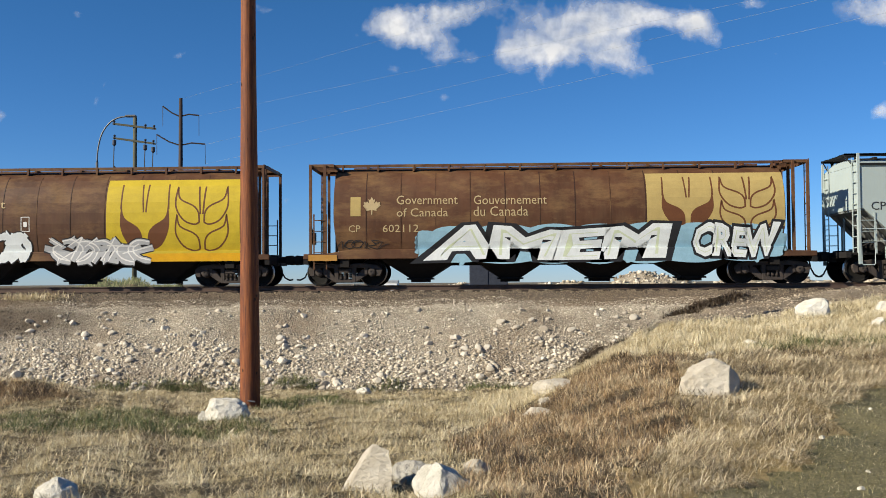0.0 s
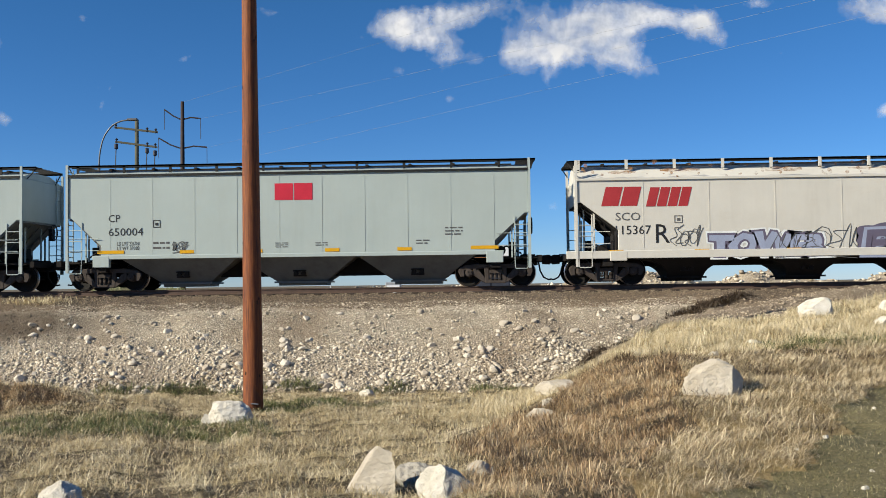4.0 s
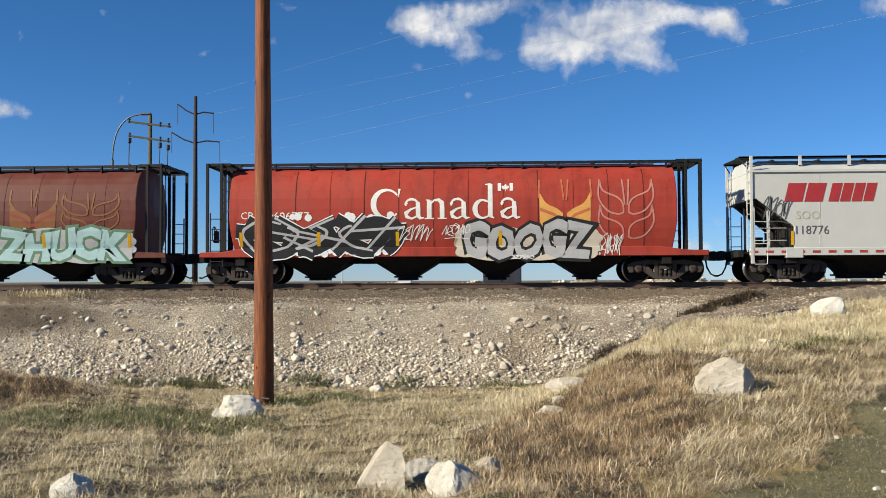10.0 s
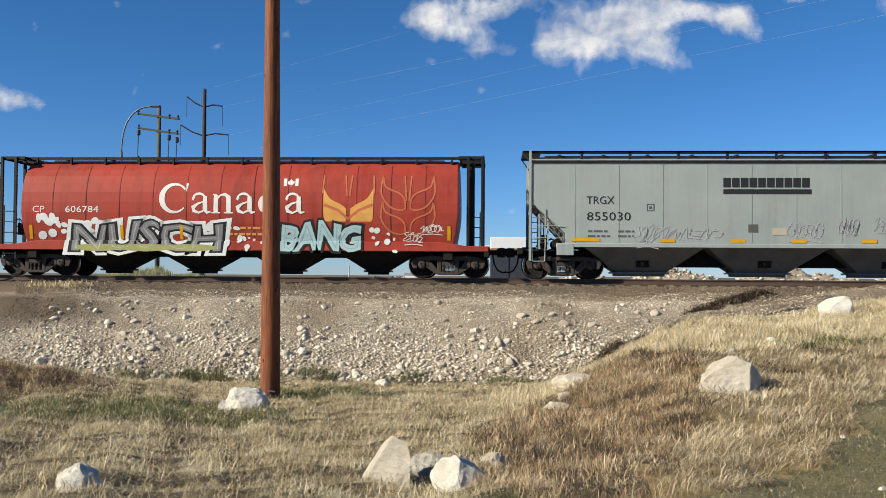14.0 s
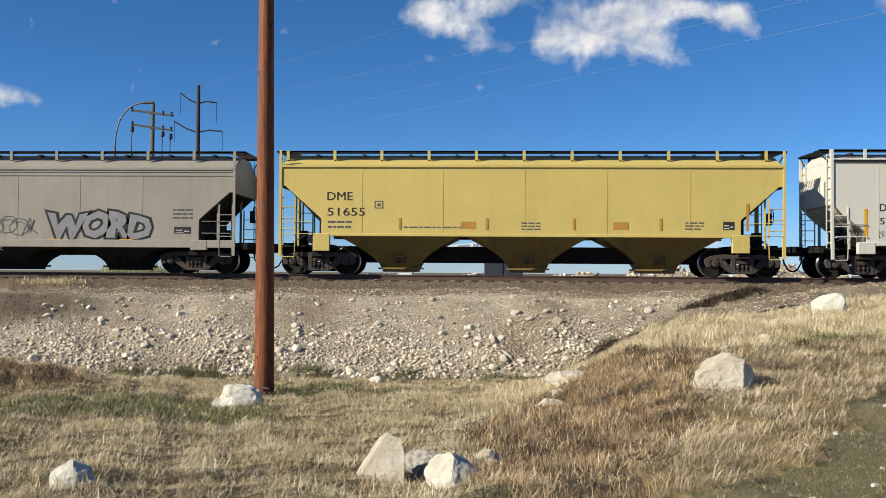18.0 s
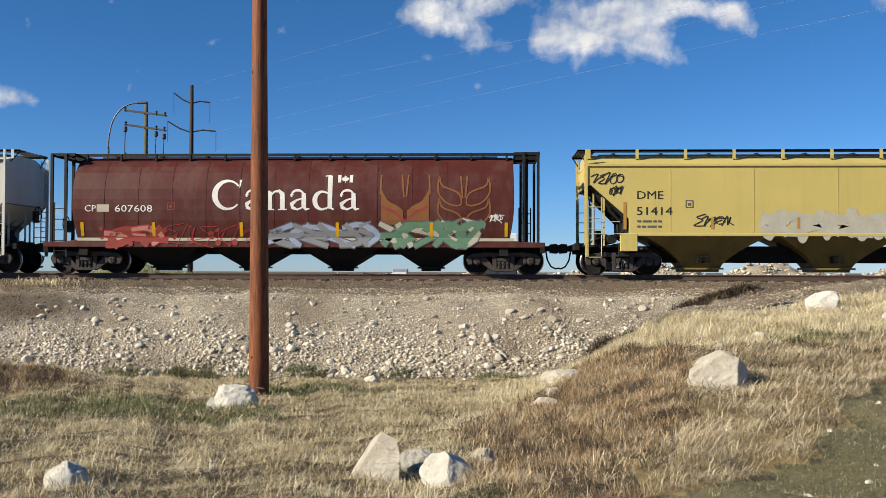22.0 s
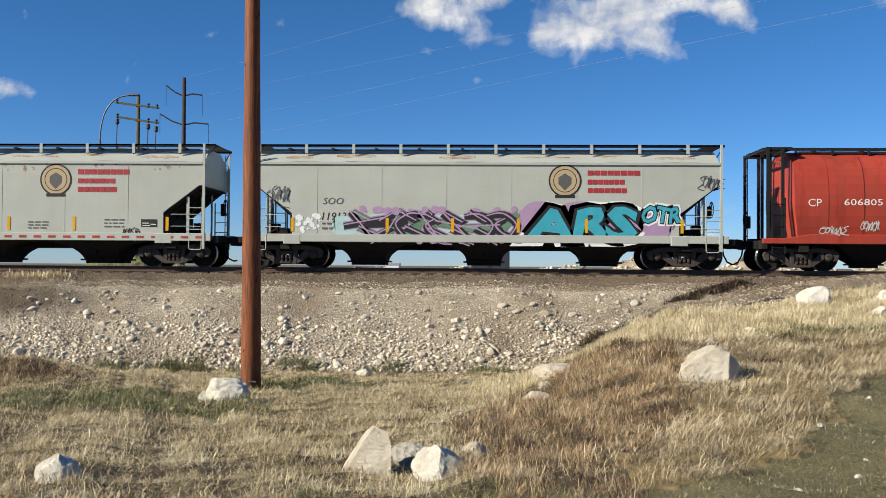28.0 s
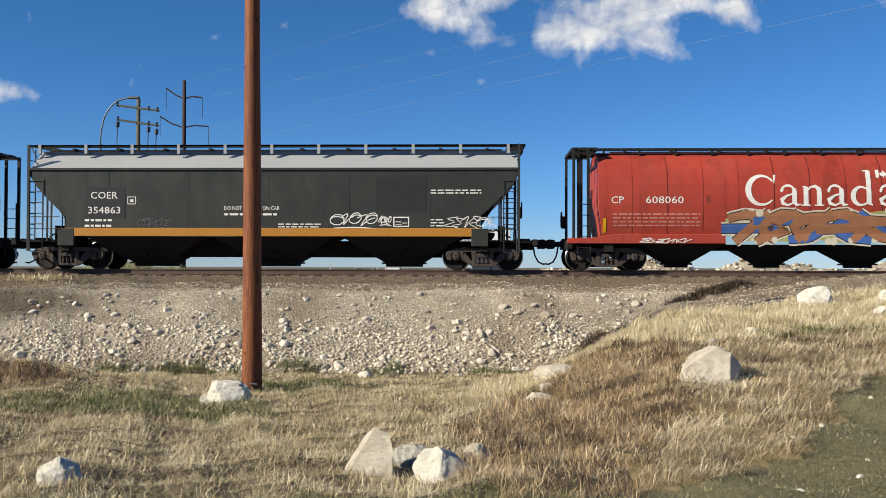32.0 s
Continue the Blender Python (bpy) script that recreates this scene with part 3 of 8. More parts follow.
def cylinder_car(k, label, mat, trim, sill=None, name=""):
    """A round-bodied grain hopper with open end cages."""
    car, half = start_car(k, label)
    sill = sill or mat
    hb, hp = 7.38, 8.46
    mn = mat.name

    def body():
        b = Build()
        prof = [(-y, z) for z, y in CYL] + [(y, z) for z, y in reversed(CYL[:-1])]
        n = len(prof)
        rings = []
        for x, q in ((-hb - 0.02, 0.0), (-hb, 1.0), (hb, 1.0), (hb + 0.02, 0.0)):
            rings.append([(x + (0.04 * (1 - ((z - 2.5) / 1.55) ** 2) - 0.13 * max(0, (2.0 - z))) * (1 if x > 0 else -1), y, z) for y, z in prof])
        b.loft(rings[1:3])
        me = b.mesh("body", mat)
        return me

    part("body", cached(("cyl", mn), body), car)

    def end_sheet():
        b = Build()
        prof = [(-y * 0.997, z) for z, y in CYL] + [(y * 0.997, z) for z, y in reversed(CYL[:-1])]
        b.loft([[(hb + q + 0.04 * (1 - ((z - 2.5) / 1.55) ** 2) - 0.13 * max(0, 2.0 - z), y, z) for y, z in prof] for q in (-0.01, 0.018)])
        return b.mesh("end_sheet", mat)

    for turn in (0, 180):
        part("end_sheet", cached(("end_sheet", mn), end_sheet), car).matrix_basis = pose(0, 0, 0, 0, 0, turn)

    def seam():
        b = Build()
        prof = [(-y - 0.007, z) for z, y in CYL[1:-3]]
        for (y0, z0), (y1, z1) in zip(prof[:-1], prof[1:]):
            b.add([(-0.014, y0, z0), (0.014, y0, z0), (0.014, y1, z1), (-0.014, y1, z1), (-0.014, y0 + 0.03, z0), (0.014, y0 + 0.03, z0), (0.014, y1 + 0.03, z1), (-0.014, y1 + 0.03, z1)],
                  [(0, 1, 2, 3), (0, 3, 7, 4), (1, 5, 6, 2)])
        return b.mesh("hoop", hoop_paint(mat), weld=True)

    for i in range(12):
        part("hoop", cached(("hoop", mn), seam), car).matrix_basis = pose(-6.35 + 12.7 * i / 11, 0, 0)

    def sill_mesh():
        b = Build()
        b.plate([(-hp, 0.88), (hp, 0.88), (hp, 1.06), (hb + 0.3, 1.08), (hb - 0.5, 1.2), (-hb + 0.5, 1.2), (-hb - 0.3, 1.08), (-hp, 1.06)], -1.52, -1.40)
        b.plate([(-hp, 0.88), (hp, 0.88), (hp, 1.06), (hb + 0.3, 1.08), (hb - 0.5, 1.2), (-hb + 0.5, 1.2), (-hb - 0.3, 1.08), (-hp, 1.06)], 1.40, 1.52)
        return b.mesh("side_sill", sill, bevel=0.02)

    part("side_sill", cached(("sillA", sill.name), sill_mesh), car)

    def frame_mesh():
        b = Build()
        b.box(-8.4, 8.4, -0.35, 0.35, 0.68, 0.95)
        for s in (-1, 1):
            b.box(min(s * 7.3, s * 8.44), max(s * 7.3, s * 8.44), -1.40, 1.40, 0.93, 1.0)
            b.box(min(s * 6.95, s * 7.25), max(s * 6.95, s * 7.25), -1.45, 1.45, 0.62, 1.0)
            b.box(min(s * 8.3, s * 8.46), max(s * 8.3, s * 8.46), -1.5, 1.5, 0.72, 1.0)
        b.box(-5.4, 5.4, -1.38, -1.3, 0.86, 0.98).box(-5.4, 5.4, 1.3, 1.38, 0.86, 0.98)
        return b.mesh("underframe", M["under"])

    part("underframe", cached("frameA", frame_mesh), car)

    def slope():
        b = Build()
        b.add([(7.3, -1.1, 3.6), (7.3, 1.1, 3.6), (5.9, 1.3, 1.0), (5.9, -1.3, 1.0), (7.25, -1.1, 3.6), (7.25, 1.1, 3.6), (5.8, 1.35, 1.0), (5.8, -1.35, 1.0)],
              [(0, 1, 2, 3), (4, 7, 6, 5), (0, 3, 7, 4), (1, 5, 6, 2)])
        return b.mesh("end_slope_sheet", mat)

    for turn in (0, 180):
        part("end_slope_sheet", cached(("slopeA", mn), slope), car).matrix_basis = pose(0, 0, 0, 0, 0, turn)
    for i in range(4):
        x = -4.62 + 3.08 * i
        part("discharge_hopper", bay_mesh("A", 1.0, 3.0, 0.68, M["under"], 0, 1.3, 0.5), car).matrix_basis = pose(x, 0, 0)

    def roof_walk():
        b = Build()
        for s in (-1, 1):
            walkway(b, -8.3, 8.3, s * 0.80 - 0.16, s * 0.80 + 0.16, 4.09)
            b.box(-8.3, 8.3, s * 0.97 - 0.012, s * 0.97 + 0.012, 4.0, 4.10)
            i = -7.2
            while i < 7.3:
                b.box(i - 0.03, i + 0.03, s * 0.95 - 0.05, s * 0.95 + 0.05, 3.86, 4.08)
                i += 1.2
        for s in (-1, 1):
            x0, x1 = sorted((s * 7.45, s * 8.3))
            walkway(b, x0, x1, -0.64, 0.64, 4.09)
            b.box(x0, x1, -1.36, -1.30, 3.98, 4.08).box(x0, x1, 1.30, 1.36, 3.98, 4.08)
            b.box(x0, x0 + 0.05, -1.36, 1.36, 3.98, 4.07).box(x1 - 0.05, x1, -1.36, 1.36, 3.98, 4.07)
            b.box(x0, x1, -1.30, -0.9, 4.04, 4.07)
        return b.mesh("roof_walkway", trim)

    part("roof_walkway", cached(("walkA", trim.name), roof_walk), car, "dark steel roof walkway")

    def hatch():
        b = Build().box(-6.9, 6.9, -0.34, 0.34, 3.98, 4.06)
        for i in range(9):
            b.box(-6.4 + i * 1.6 - 0.04, -6.4 + i * 1.6 + 0.04, -0.42, 0.42, 4.02, 4.09)
        return b.mesh("trough_hatch", trim)

    part("trough_hatch", cached(("hatchA", trim.name), hatch), car)

    def post():
        return Build().box(-0.045, 0.045, -0.045, 0.045, 1.0, 4.06).mesh("end_post", trim)

    for s in (-1, 1):
        for y in (-1.36, 1.36):
            for x in (7.76, 8.24):
                part("end_post", cached(("postA", trim.name), post), car).matrix_basis = pose(s * x, y, 0)
        for y in (-0.45, 0.45):
            part("end_post", cached(("postA", trim.name), post), car).matrix_basis = pose(s * 7.9, y, 0)
    lad = ladder_mesh(1.0, 4.1, 0.42, trim)
    part("ladder", lad, car).matrix_basis = pose(8.26, -1.40, 0, 0, 0, 90) @ pose(0, 0, 0)
    part("ladder", lad, car).matrix_basis = pose(-8.26, 1.40, 0, 0, 0, -90)
    low = ladder_mesh(0.55, 2.4, 0.42, trim)
    part("ladder", low, car).matrix_basis = pose(-8.12, -1.42, 0)
    part("ladder", low, car).matrix_basis = pose(7.70, 1.42, 0)
    part("hand_brake", hand_brake_mesh(M["black"]), car).matrix_basis = pose(-8.5, 0.35, 1.75)
    for x in (-7.1, 7.1):
        add_bogie(car, x)
    return car


def box_car(k, label, mat, s):
    """A flat-sided hopper with cut-away ends. s: its measures and colours."""
    car, half = start_car(k, label)
    hb, zl, zt = s["hb"], s["zl"], s["zt"]
    zc, dx, zd, zs = s["zc"], s["dx"], s["zd"], s["zs"]
    trim, sillm, bay = s.get("trim", mat), s.get("sill", mat), s.get("bay", M["under"])
    roofm = s.get("roof", mat)
    key = (mat.name, hb, zc, dx)

    def body():
        b = Build()
        n = s.get("curve", 0)
        left = []
        if n:
            for i in range(n + 1):
                t = i / n
                left.append((-hb + dx * t, zc + (zd - zc) * (t ** 0.8)))
        else:
            left = [(-hb, zc), (-hb + 0.12, zc), (-hb + dx - 0.06, zd + 0.06), (-hb + dx, zd)]
        poly = [(-hb, zl)] + left + [(-hb + dx, zs)]
        poly = poly + [(-x, z) for x, z in reversed(poly)]
        b.plate(poly, -HW, HW)
        return b.mesh("body", mat, bevel=0.012)

    part("body", cached(("body",) + key, body), car)

    def roof():
        b = Build()
        b.section([(-HW, zl), (HW, zl), (0.62, zt), (-0.62, zt)], -hb, hb)
        return b.mesh("roof", roofm)

    part("roof", cached(("roof",) + key, roof), car)

    def ledge():
        b = Build()
        for q in (-1, 1):
            b.box(-hb, hb, q * (HW + 0.025) - 0.025, q * (HW + 0.025) + 0.025, zl - 0.04, zl + 0.03)
            for z in s.get("ribs_h", ()):
                b.box(-hb, hb, q * (HW + 0.012) - 0.012, q * (HW + 0.012) + 0.012, z - 0.02, z + 0.02)
        return b.mesh("top_chord", s.get("ledge", M["black"] if s.get("dark_ledge") else mat))

    part("top_chord", cached(("ledge",) + key, ledge), car)

    # sheet added below the end slope, its dark colour in place of shade
    def underside():
        b = Build()
        x0, x1 = hb - dx, hb - 0.02
        b.plate([(x0 + 0.02, zs), (x0 + 0.07, zs), (x0 + 0.07, zd - 0.02), (x1 - 0.14, zc - 0.06), (x1, zc - 0.06), (x1, zc - 0.008), (x1 - 0.12, zc - 0.008), (x0 + 0.02, zd + 0.0)], -HW + 0.04, HW - 0.04)
        for y in (-1.0, -0.35, 0.35, 1.0):
            b.plate([(x0 + 0.07, zd - 0.14), (x1 - 0.2, zc - 0.16), (x1 - 0.2, zc - 0.05), (x0 + 0.07, zd - 0.02)], y - 0.03, y + 0.03)
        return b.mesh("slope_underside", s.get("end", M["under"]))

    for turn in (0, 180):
        part("slope_underside", cached(("slope",) + key, underside), car, "end slope underside, coloured dark for its shade").matrix_basis = pose(0, 0, 0, 0, 0, turn)

    def rib():
        return Build().box(-0.018, 0.018, -HW - 0.006, -HW + 0.01, zs + 0.05, zl - 0.06).mesh("side_seam", mat)

    x = -hb + s["seam"]
    while x < hb - 0.4:
        if abs(x) < hb - dx - 0.02:
            part("side_seam", cached(("rib",) + key, rib), car).matrix_basis = pose(x, 0, 0)
        x += s["seam"]
    xe = half - 0.45

    def sill():
        b = Build()
        for q in (-1, 1):
            y0, y1 = sorted((q * (HW - 0.1), q * (HW + 0.02)))
            b.box(-s["xs"], s["xs"], y0, y1, s["z0"], zs + 0.02)
        return b.mesh("side_sill", sillm, bevel=0.012)

    part("side_sill", cached(("sill",) + key + (sillm.name,), sill), car)

    def stripe():
        b = Build()
        n = int(s["xs"] / 0.25)
        for i in range(-n, n, 2):
            b.box(i * 0.25, i * 0.25 + 0.25, -HW - 0.026, -HW - 0.02, (s["z0"] + zs) / 2 - 0.035, (s["z0"] + zs) / 2 + 0.045)
        return b.mesh("reflective_stripe", M["stripe_red"])

    if s.get("stripe"):
        part("reflective_stripe", cached(("stripe",) + key, stripe), car, "dull red reflective stripe along the sill")

    def frame_mesh():
        b = Build()
        b.box(-xe, xe, -0.35, 0.35, 0.70, 0.98).box(-s["bx"] + 1.0, s["bx"] - 1.0, -0.4, 0.4, s.get("keel", 0.42), 0.98)
        for q in (-1, 1):
            x0, x1 = sorted((q * (hb - dx - 0.3), q * xe))
            b.box(x0, x1, -1.3, 1.3, 0.92, 0.99)
            b.box(q * xe - 0.08, q * xe + 0.08, -1.5, 1.5, 0.82, 1.02)
            b.box(q * s["bx"] - 0.16, q * s["bx"] + 0.16, -1.5, 1.5, 0.62, 1.05)
            b.tube((q * (hb - 0.9), -0.9, 1.2), (q * (hb - 0.9), 0.9, 1.2), 0.16, 10)
            b.box(q * (hb - 0.5) - 0.12, q * (hb - 0.5) + 0.12, -0.5, 0.0, 1.0, 1.5)
            b.path([(q * (hb - 0.2), -0.5, 1.1), (q * (hb - 0.7), -0.7, 1.35), (q * (hb - 1.2), -0.8, 1.15)], 0.03)
        return b.mesh("underframe", M["under"])

    part("underframe", cached(("frame",) + key, frame_mesh), car)

    def plate_box():
        b = Build().box(-0.28, 0.28, -HW - 0.03, -HW + 0.15, 0.78, zs + 0.01)
        return b.mesh("bolster_cover", mat, bevel=0.015)

    for q in (-1, 1):
        xb = q * (hb - dx + 0.0)
        part("bolster_cover", cached(("bc",) + key, plate_box), car).matrix_basis = pose(xb, 0, 0)

    # end cages: corner posts, ladders, rails
    def post():
        return Build().box(-0.04, 0.04, -0.03, 0.03, 0.6, zt + 0.12).mesh("corner_post", trim)

    def inner():
        return Build().box(-0.025, 0.025, -0.025, 0.025, 0.95, zc - 0.1).mesh("inner_post", trim)

    for q in (-1, 1):
        for y in (-HW - 0.01, HW + 0.01):
            part("corner_post", cached(("post",) + key, post), car).matrix_basis = pose(q * (hb + 0.04), y, 0)
        for i, y in ((0.55, -1.45), (0.55, 1.45), (0.3, -0.6), (0.3, 0.6)):
            part("inner_post", cached(("inner",) + key, inner), car).matrix_basis = pose(q * (hb - i), y, 0)
    def stirrup():
        return Build().path([(0.02, 0, zs), (0.03, 0, 0.62), (0.06, 0, 0.58), (0.42, 0, 0.58), (0.45, 0, 0.62), (0.46, 0, zs)], 0.016, 5).mesh("step_stirrup", trim)

    lad = ladder_mesh(zs - 0.05, zc - 0.12 if s.get("curve") or zc < 2.5 else zc - 0.4, 0.46, trim)
    for q, y, tw in ((1, -HW - 0.015, 180), (-1, HW + 0.015, 0), (-1, -HW - 0.015, 0), (1, HW + 0.015, 180)):
        part("step_stirrup", cached(("stirrup",) + key, stirrup), car).matrix_basis = pose(q * hb, y, 0, 0, 0, tw)
    for q, y, tw in ((1, -HW - 0.015, 180), (-1, HW + 0.015, 0), (-1, -HW - 0.015, 0), (1, HW + 0.015, 180)):
        part("ladder", lad, car).matrix_basis = pose(q * hb, y, 0, 0, 0, tw)
    end = ladder_mesh(0.95, zt, 0.42, trim)
    part("ladder", end, car).matrix_basis = pose(hb + 0.05, HW - 0.5, 0, 0, 0, 90)
    part("ladder", end, car).matrix_basis = pose(-hb - 0.05, -HW + 0.5, 0, 0, 0, -90)
    part("ladder", end, car).matrix_basis = pose(-hb - 0.05, HW - 0.1, 0, 0, 0, -90)
    part("hand_brake", hand_brake_mesh(M["black"]), car).matrix_basis = pose(hb + 0.22, 0.5, 2.1, 0, 0, 180)

    def grab():
        return Build().path([(-0.5, -HW - 0.05, 1.35), (0.5, -HW - 0.05, 1.35)], 0.014).path([(-0.5, -HW - 0.05, 1.75), (0.5, -HW - 0.05, 1.75)], 0.014).mesh("grab_rail", trim)

    for q in (-1, 1):
        part("grab_rail", cached(("grab",) + key, grab), car).matrix_basis = pose(q * (hb - 0.55), 0, 0)

    # roof gear
    def walk_mesh():
        b = Build()
        zw = zt + 0.16
        for q in (-1, 1):
            walkway(b, -hb - 0.28, hb + 0.28, q * 0.86 - 0.2, q * 0.86 + 0.2, zw)
            b.box(-hb - 0.28, hb + 0.28, q * 1.05 - 0.01, q * 1.05 + 0.01, zw - 0.07, zw + 0.015)
            x = -hb + 0.1
            while x < hb:
                b.plate([(x - 0.035, zt - 0.16), (x + 0.035, zt - 0.16), (x + 0.05, zw - 0.03), (x - 0.05, zw - 0.03)], q * 1.04 - 0.02, q * 1.04 + 0.02)
                x += s["post"]
            for e in (-1, 1):
                b.tube((e * (hb + 0.27), q * 0.95, zw - 0.03), (e * hb, q * 1.1, zt - 0.25), 0.02, 5)
        for e in (-1, 1):
            x0, x1 = sorted((e * (hb - 0.35), e * (hb + 0.28)))
            walkway(b, x0, x1, -0.62, 0.62, zw)
        # walkway is black by default, colouring in the shade of its grating
        return b.mesh("roof_walkway", s.get("walk", M["black"]))

    part("roof_walkway", cached(("walk",) + key, walk_mesh), car)

    def bracket():
        b = Build().plate([(-0.05, zt - 0.14), (0.05, zt - 0.14), (0.05, zt + 0.18), (-0.05, zt + 0.18)], -1.10, -1.07)
        return b.mesh("walkway_bracket", s.get("roof", mat))

    x = -hb + 0.1
    while not s.get("flush") and x < hb + 0.1:
        part("walkway_bracket", cached(("brk",) + key, bracket), car).matrix_basis = pose(x, 0, 0)
        x += s["post"]

    def hatch():
        b = Build().box(-hb + 0.5, hb - 0.5, -0.36, 0.36, zt, zt + 0.09)
        for i in range(10):
            x = -hb + 1 + i * (2 * hb - 2) / 9
            b.box(x - 0.05, x + 0.05, -0.44, 0.44, zt + 0.04, zt + 0.13)
        return b.mesh("trough_hatch", s.get("hatch", M["under"]))

    part("trough_hatch", cached(("hatch",) + key, hatch), car)
    for i in (-1, 0, 1):
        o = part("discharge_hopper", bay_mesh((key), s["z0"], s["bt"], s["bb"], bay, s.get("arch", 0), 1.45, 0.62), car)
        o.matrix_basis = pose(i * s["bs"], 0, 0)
        g = part("gate_gear", gate_gear_mesh(M["under"]), o)
        g.matrix_basis = pose(0, -1.02, 0.5, 22)
    for x in (-s["bx"], s["bx"]):
        add_bogie(car, x)
    return car


M["stripe_red"] = plain("dull_red_reflective", (0.33, 0.05, 0.04), 0.4, 0, 0.3, 6, 50, 0)

NEWER = dict(hb=7.72, zl=3.88, zt=4.12, zc=2.42, dx=1.12, zd=1.50, zs=1.16, z0=1.05, xs=6.9, bx=6.62, bs=4.0, bt=3.9, bb=1.65, arch=0, end=M["greybayshade"], seam=1.43, post=1.6, dark_ledge=True, flush=True)
YELLOW = dict(hb=8.25, zl=3.62, zt=4.02, zc=2.95, dx=1.35, zd=1.85, zs=1.36, z0=1.28, xs=7.0, bx=7.05, bs=4.35, bt=4.0, bb=1.25, arch=1, seam=2.7, post=1.6)
OLDER = dict(hb=7.72, zl=3.48, zt=4.0, zc=2.72, dx=1.32, zd=1.80, zs=1.10, z0=0.86, xs=8.0, bx=6.65, bs=3.95, bt=3.9, bb=1.2, arch=2, keel=0.62, seam=2.15, post=1.6)


def style(base, **more):
    d = dict(base)
    d.update(more)
    return d


TRAIN = {}
TRAIN[1] = cylinder_car(1, "rust-brown round grain hopper car with yellow wheat panel", M["brown"], M["brown"])
TRAIN[2] = cylinder_car(2, "rust-brown round grain hopper car with white graffiti", M["brown"], M["brown"])
TRAIN[3] = box_car(3, "pale grey flat-sided hopper car with red logo", M["palegrey"], style(NEWER, bay=M["greybayshade"]))
TRAIN[4] = box_car(4, "pale grey flat-sided hopper car with red logo", M["palegrey"], style(NEWER, bay=M["greybayshade"]))
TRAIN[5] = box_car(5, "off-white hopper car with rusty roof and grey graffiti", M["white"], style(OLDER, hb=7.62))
TRAIN[6] = box_car(6, "weathered grey hopper car with black block lettering", M["dullgrey"], style(NEWER, bay=M["greybayshade"], walk=M["black"]))
TRAIN[7] = cylinder_car(7, "faded red-brown round grain hopper car with blue graffiti", M["redbrown"], M["black"])
TRAIN[8] = cylinder_car(8, "red round grain hopper car with black graffiti", M["red"], M["black"])
TRAIN[9] = box_car(9, "light grey hopper car with red logo and thin tags", M["grey"], style(OLDER, hb=7.9, zl=3.62, stripe=True))
TRAIN[10] = cylinder_car(10, "red round grain hopper car with grey graffiti", M["red"], M["black"])
TRAIN[11] = box_car(11, "weathered grey hopper car with black block lettering", M["dullgrey"], style(NEWER, bay=M["greybayshade"], walk=M["black"]))
TRAIN[12] = box_car(12, "dusty taupe hopper car with faded yellow graffiti", M["taupe"], style(OLDER, hb=8.0, zl=3.52, ribs_h=(3.42, 3.3), dx=1.15))
TRAIN[13] = box_car(13, "yellow hopper car with dark lettering", M["yellow"], style(YELLOW, bay=M["yellowbayshade"], walk=M["black"]))
TRAIN[14] = box_car(14, "cream-grey hopper car with yellow reflectors", M["cream"], style(NEWER, zl=3.82, zt=4.08, bay=M["greybayshade"], post=1.1, curve=5, flush=False, dx=1.05))
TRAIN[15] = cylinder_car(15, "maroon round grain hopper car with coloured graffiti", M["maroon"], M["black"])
TRAIN[16] = box_car(16, "yellow hopper car with greyed-out graffiti", M["yellow"], style(YELLOW, bay=M["yellowbayshade"], walk=M["black"]))
TRAIN[17] = box_car(17, "yellow hopper car with dark lettering", M["yellow"], style(YELLOW, bay=M["yellowbayshade"], walk=M["black"]))
TRAIN[18] = box_car(18, "grey hopper car with rust patches and round seal", M["rustgrey"], style(OLDER, stripe=True))
TRAIN[19] = box_car(19, "grey hopper car with blue and violet graffiti", M["rustgrey"], style(OLDER))
TRAIN[20] = cylinder_car(20, "red round grain hopper car with blue and yellow graffiti", M["red"], M["black"])
TRAIN[21] = box_car(21, "charcoal hopper car with silver roof and orange sill", M["charcoal"], style(YELLOW, hb=8.2, zl=3.36, zt=4.06, zc=3.12, dx=1.25, zd=1.75, zs=1.36, z0=1.1, sill=M["orange"], roof=M["silver"], curve=5, arch=0, trim=M["charcoal"], bay=M["under"]))
TRAIN[22] = cylinder_car(22, "bright red round grain hopper car with orange graffiti", M["red"], M["black"])


# ---- what is painted on the cars: thin skins that follow the side sheets
ROUND = {1, 2, 7, 8, 10, 15, 20, 22}


def skin(name, color, rough=0.5, wear=0.15):
    """Spray or stencil paint, a little worn."""
    return plain(name, shade(color, 0.95), rough, 0, wear, 2.5, 25, 0.05)


def rust_wash():
    """Thin rust that the paint still shows through."""
    m, n, l, b = nodes_of("thin_rust_wash")
    l.new(ramp(n, l, tex(n, l, 3.0, (1, 1, 2.5), detail=6), [(0.3, (0.17, 0.07, 0.03)), (0.7, (0.42, 0.22, 0.09))]), b.inputs["Base Color"])
    b.inputs["Roughness"].default_value = 0.9
    tr, ms = n.new("ShaderNodeBsdfTransparent"), n.new("ShaderNodeMixShader")
    l.new(ramp(n, l, tex(n, l, 2.2, (1, 1, 4.0), detail=8, rough=0.7), [(0.40, (0, 0, 0)), (0.62, (0.85, 0.85, 0.85))]), ms.inputs[0])
    l.new(tr.outputs[0], ms.inputs[1])
    l.new(b.outputs[0], ms.inputs[2])
    l.new(ms.outputs[0], n["Material Output"].inputs["Surface"])
    return m


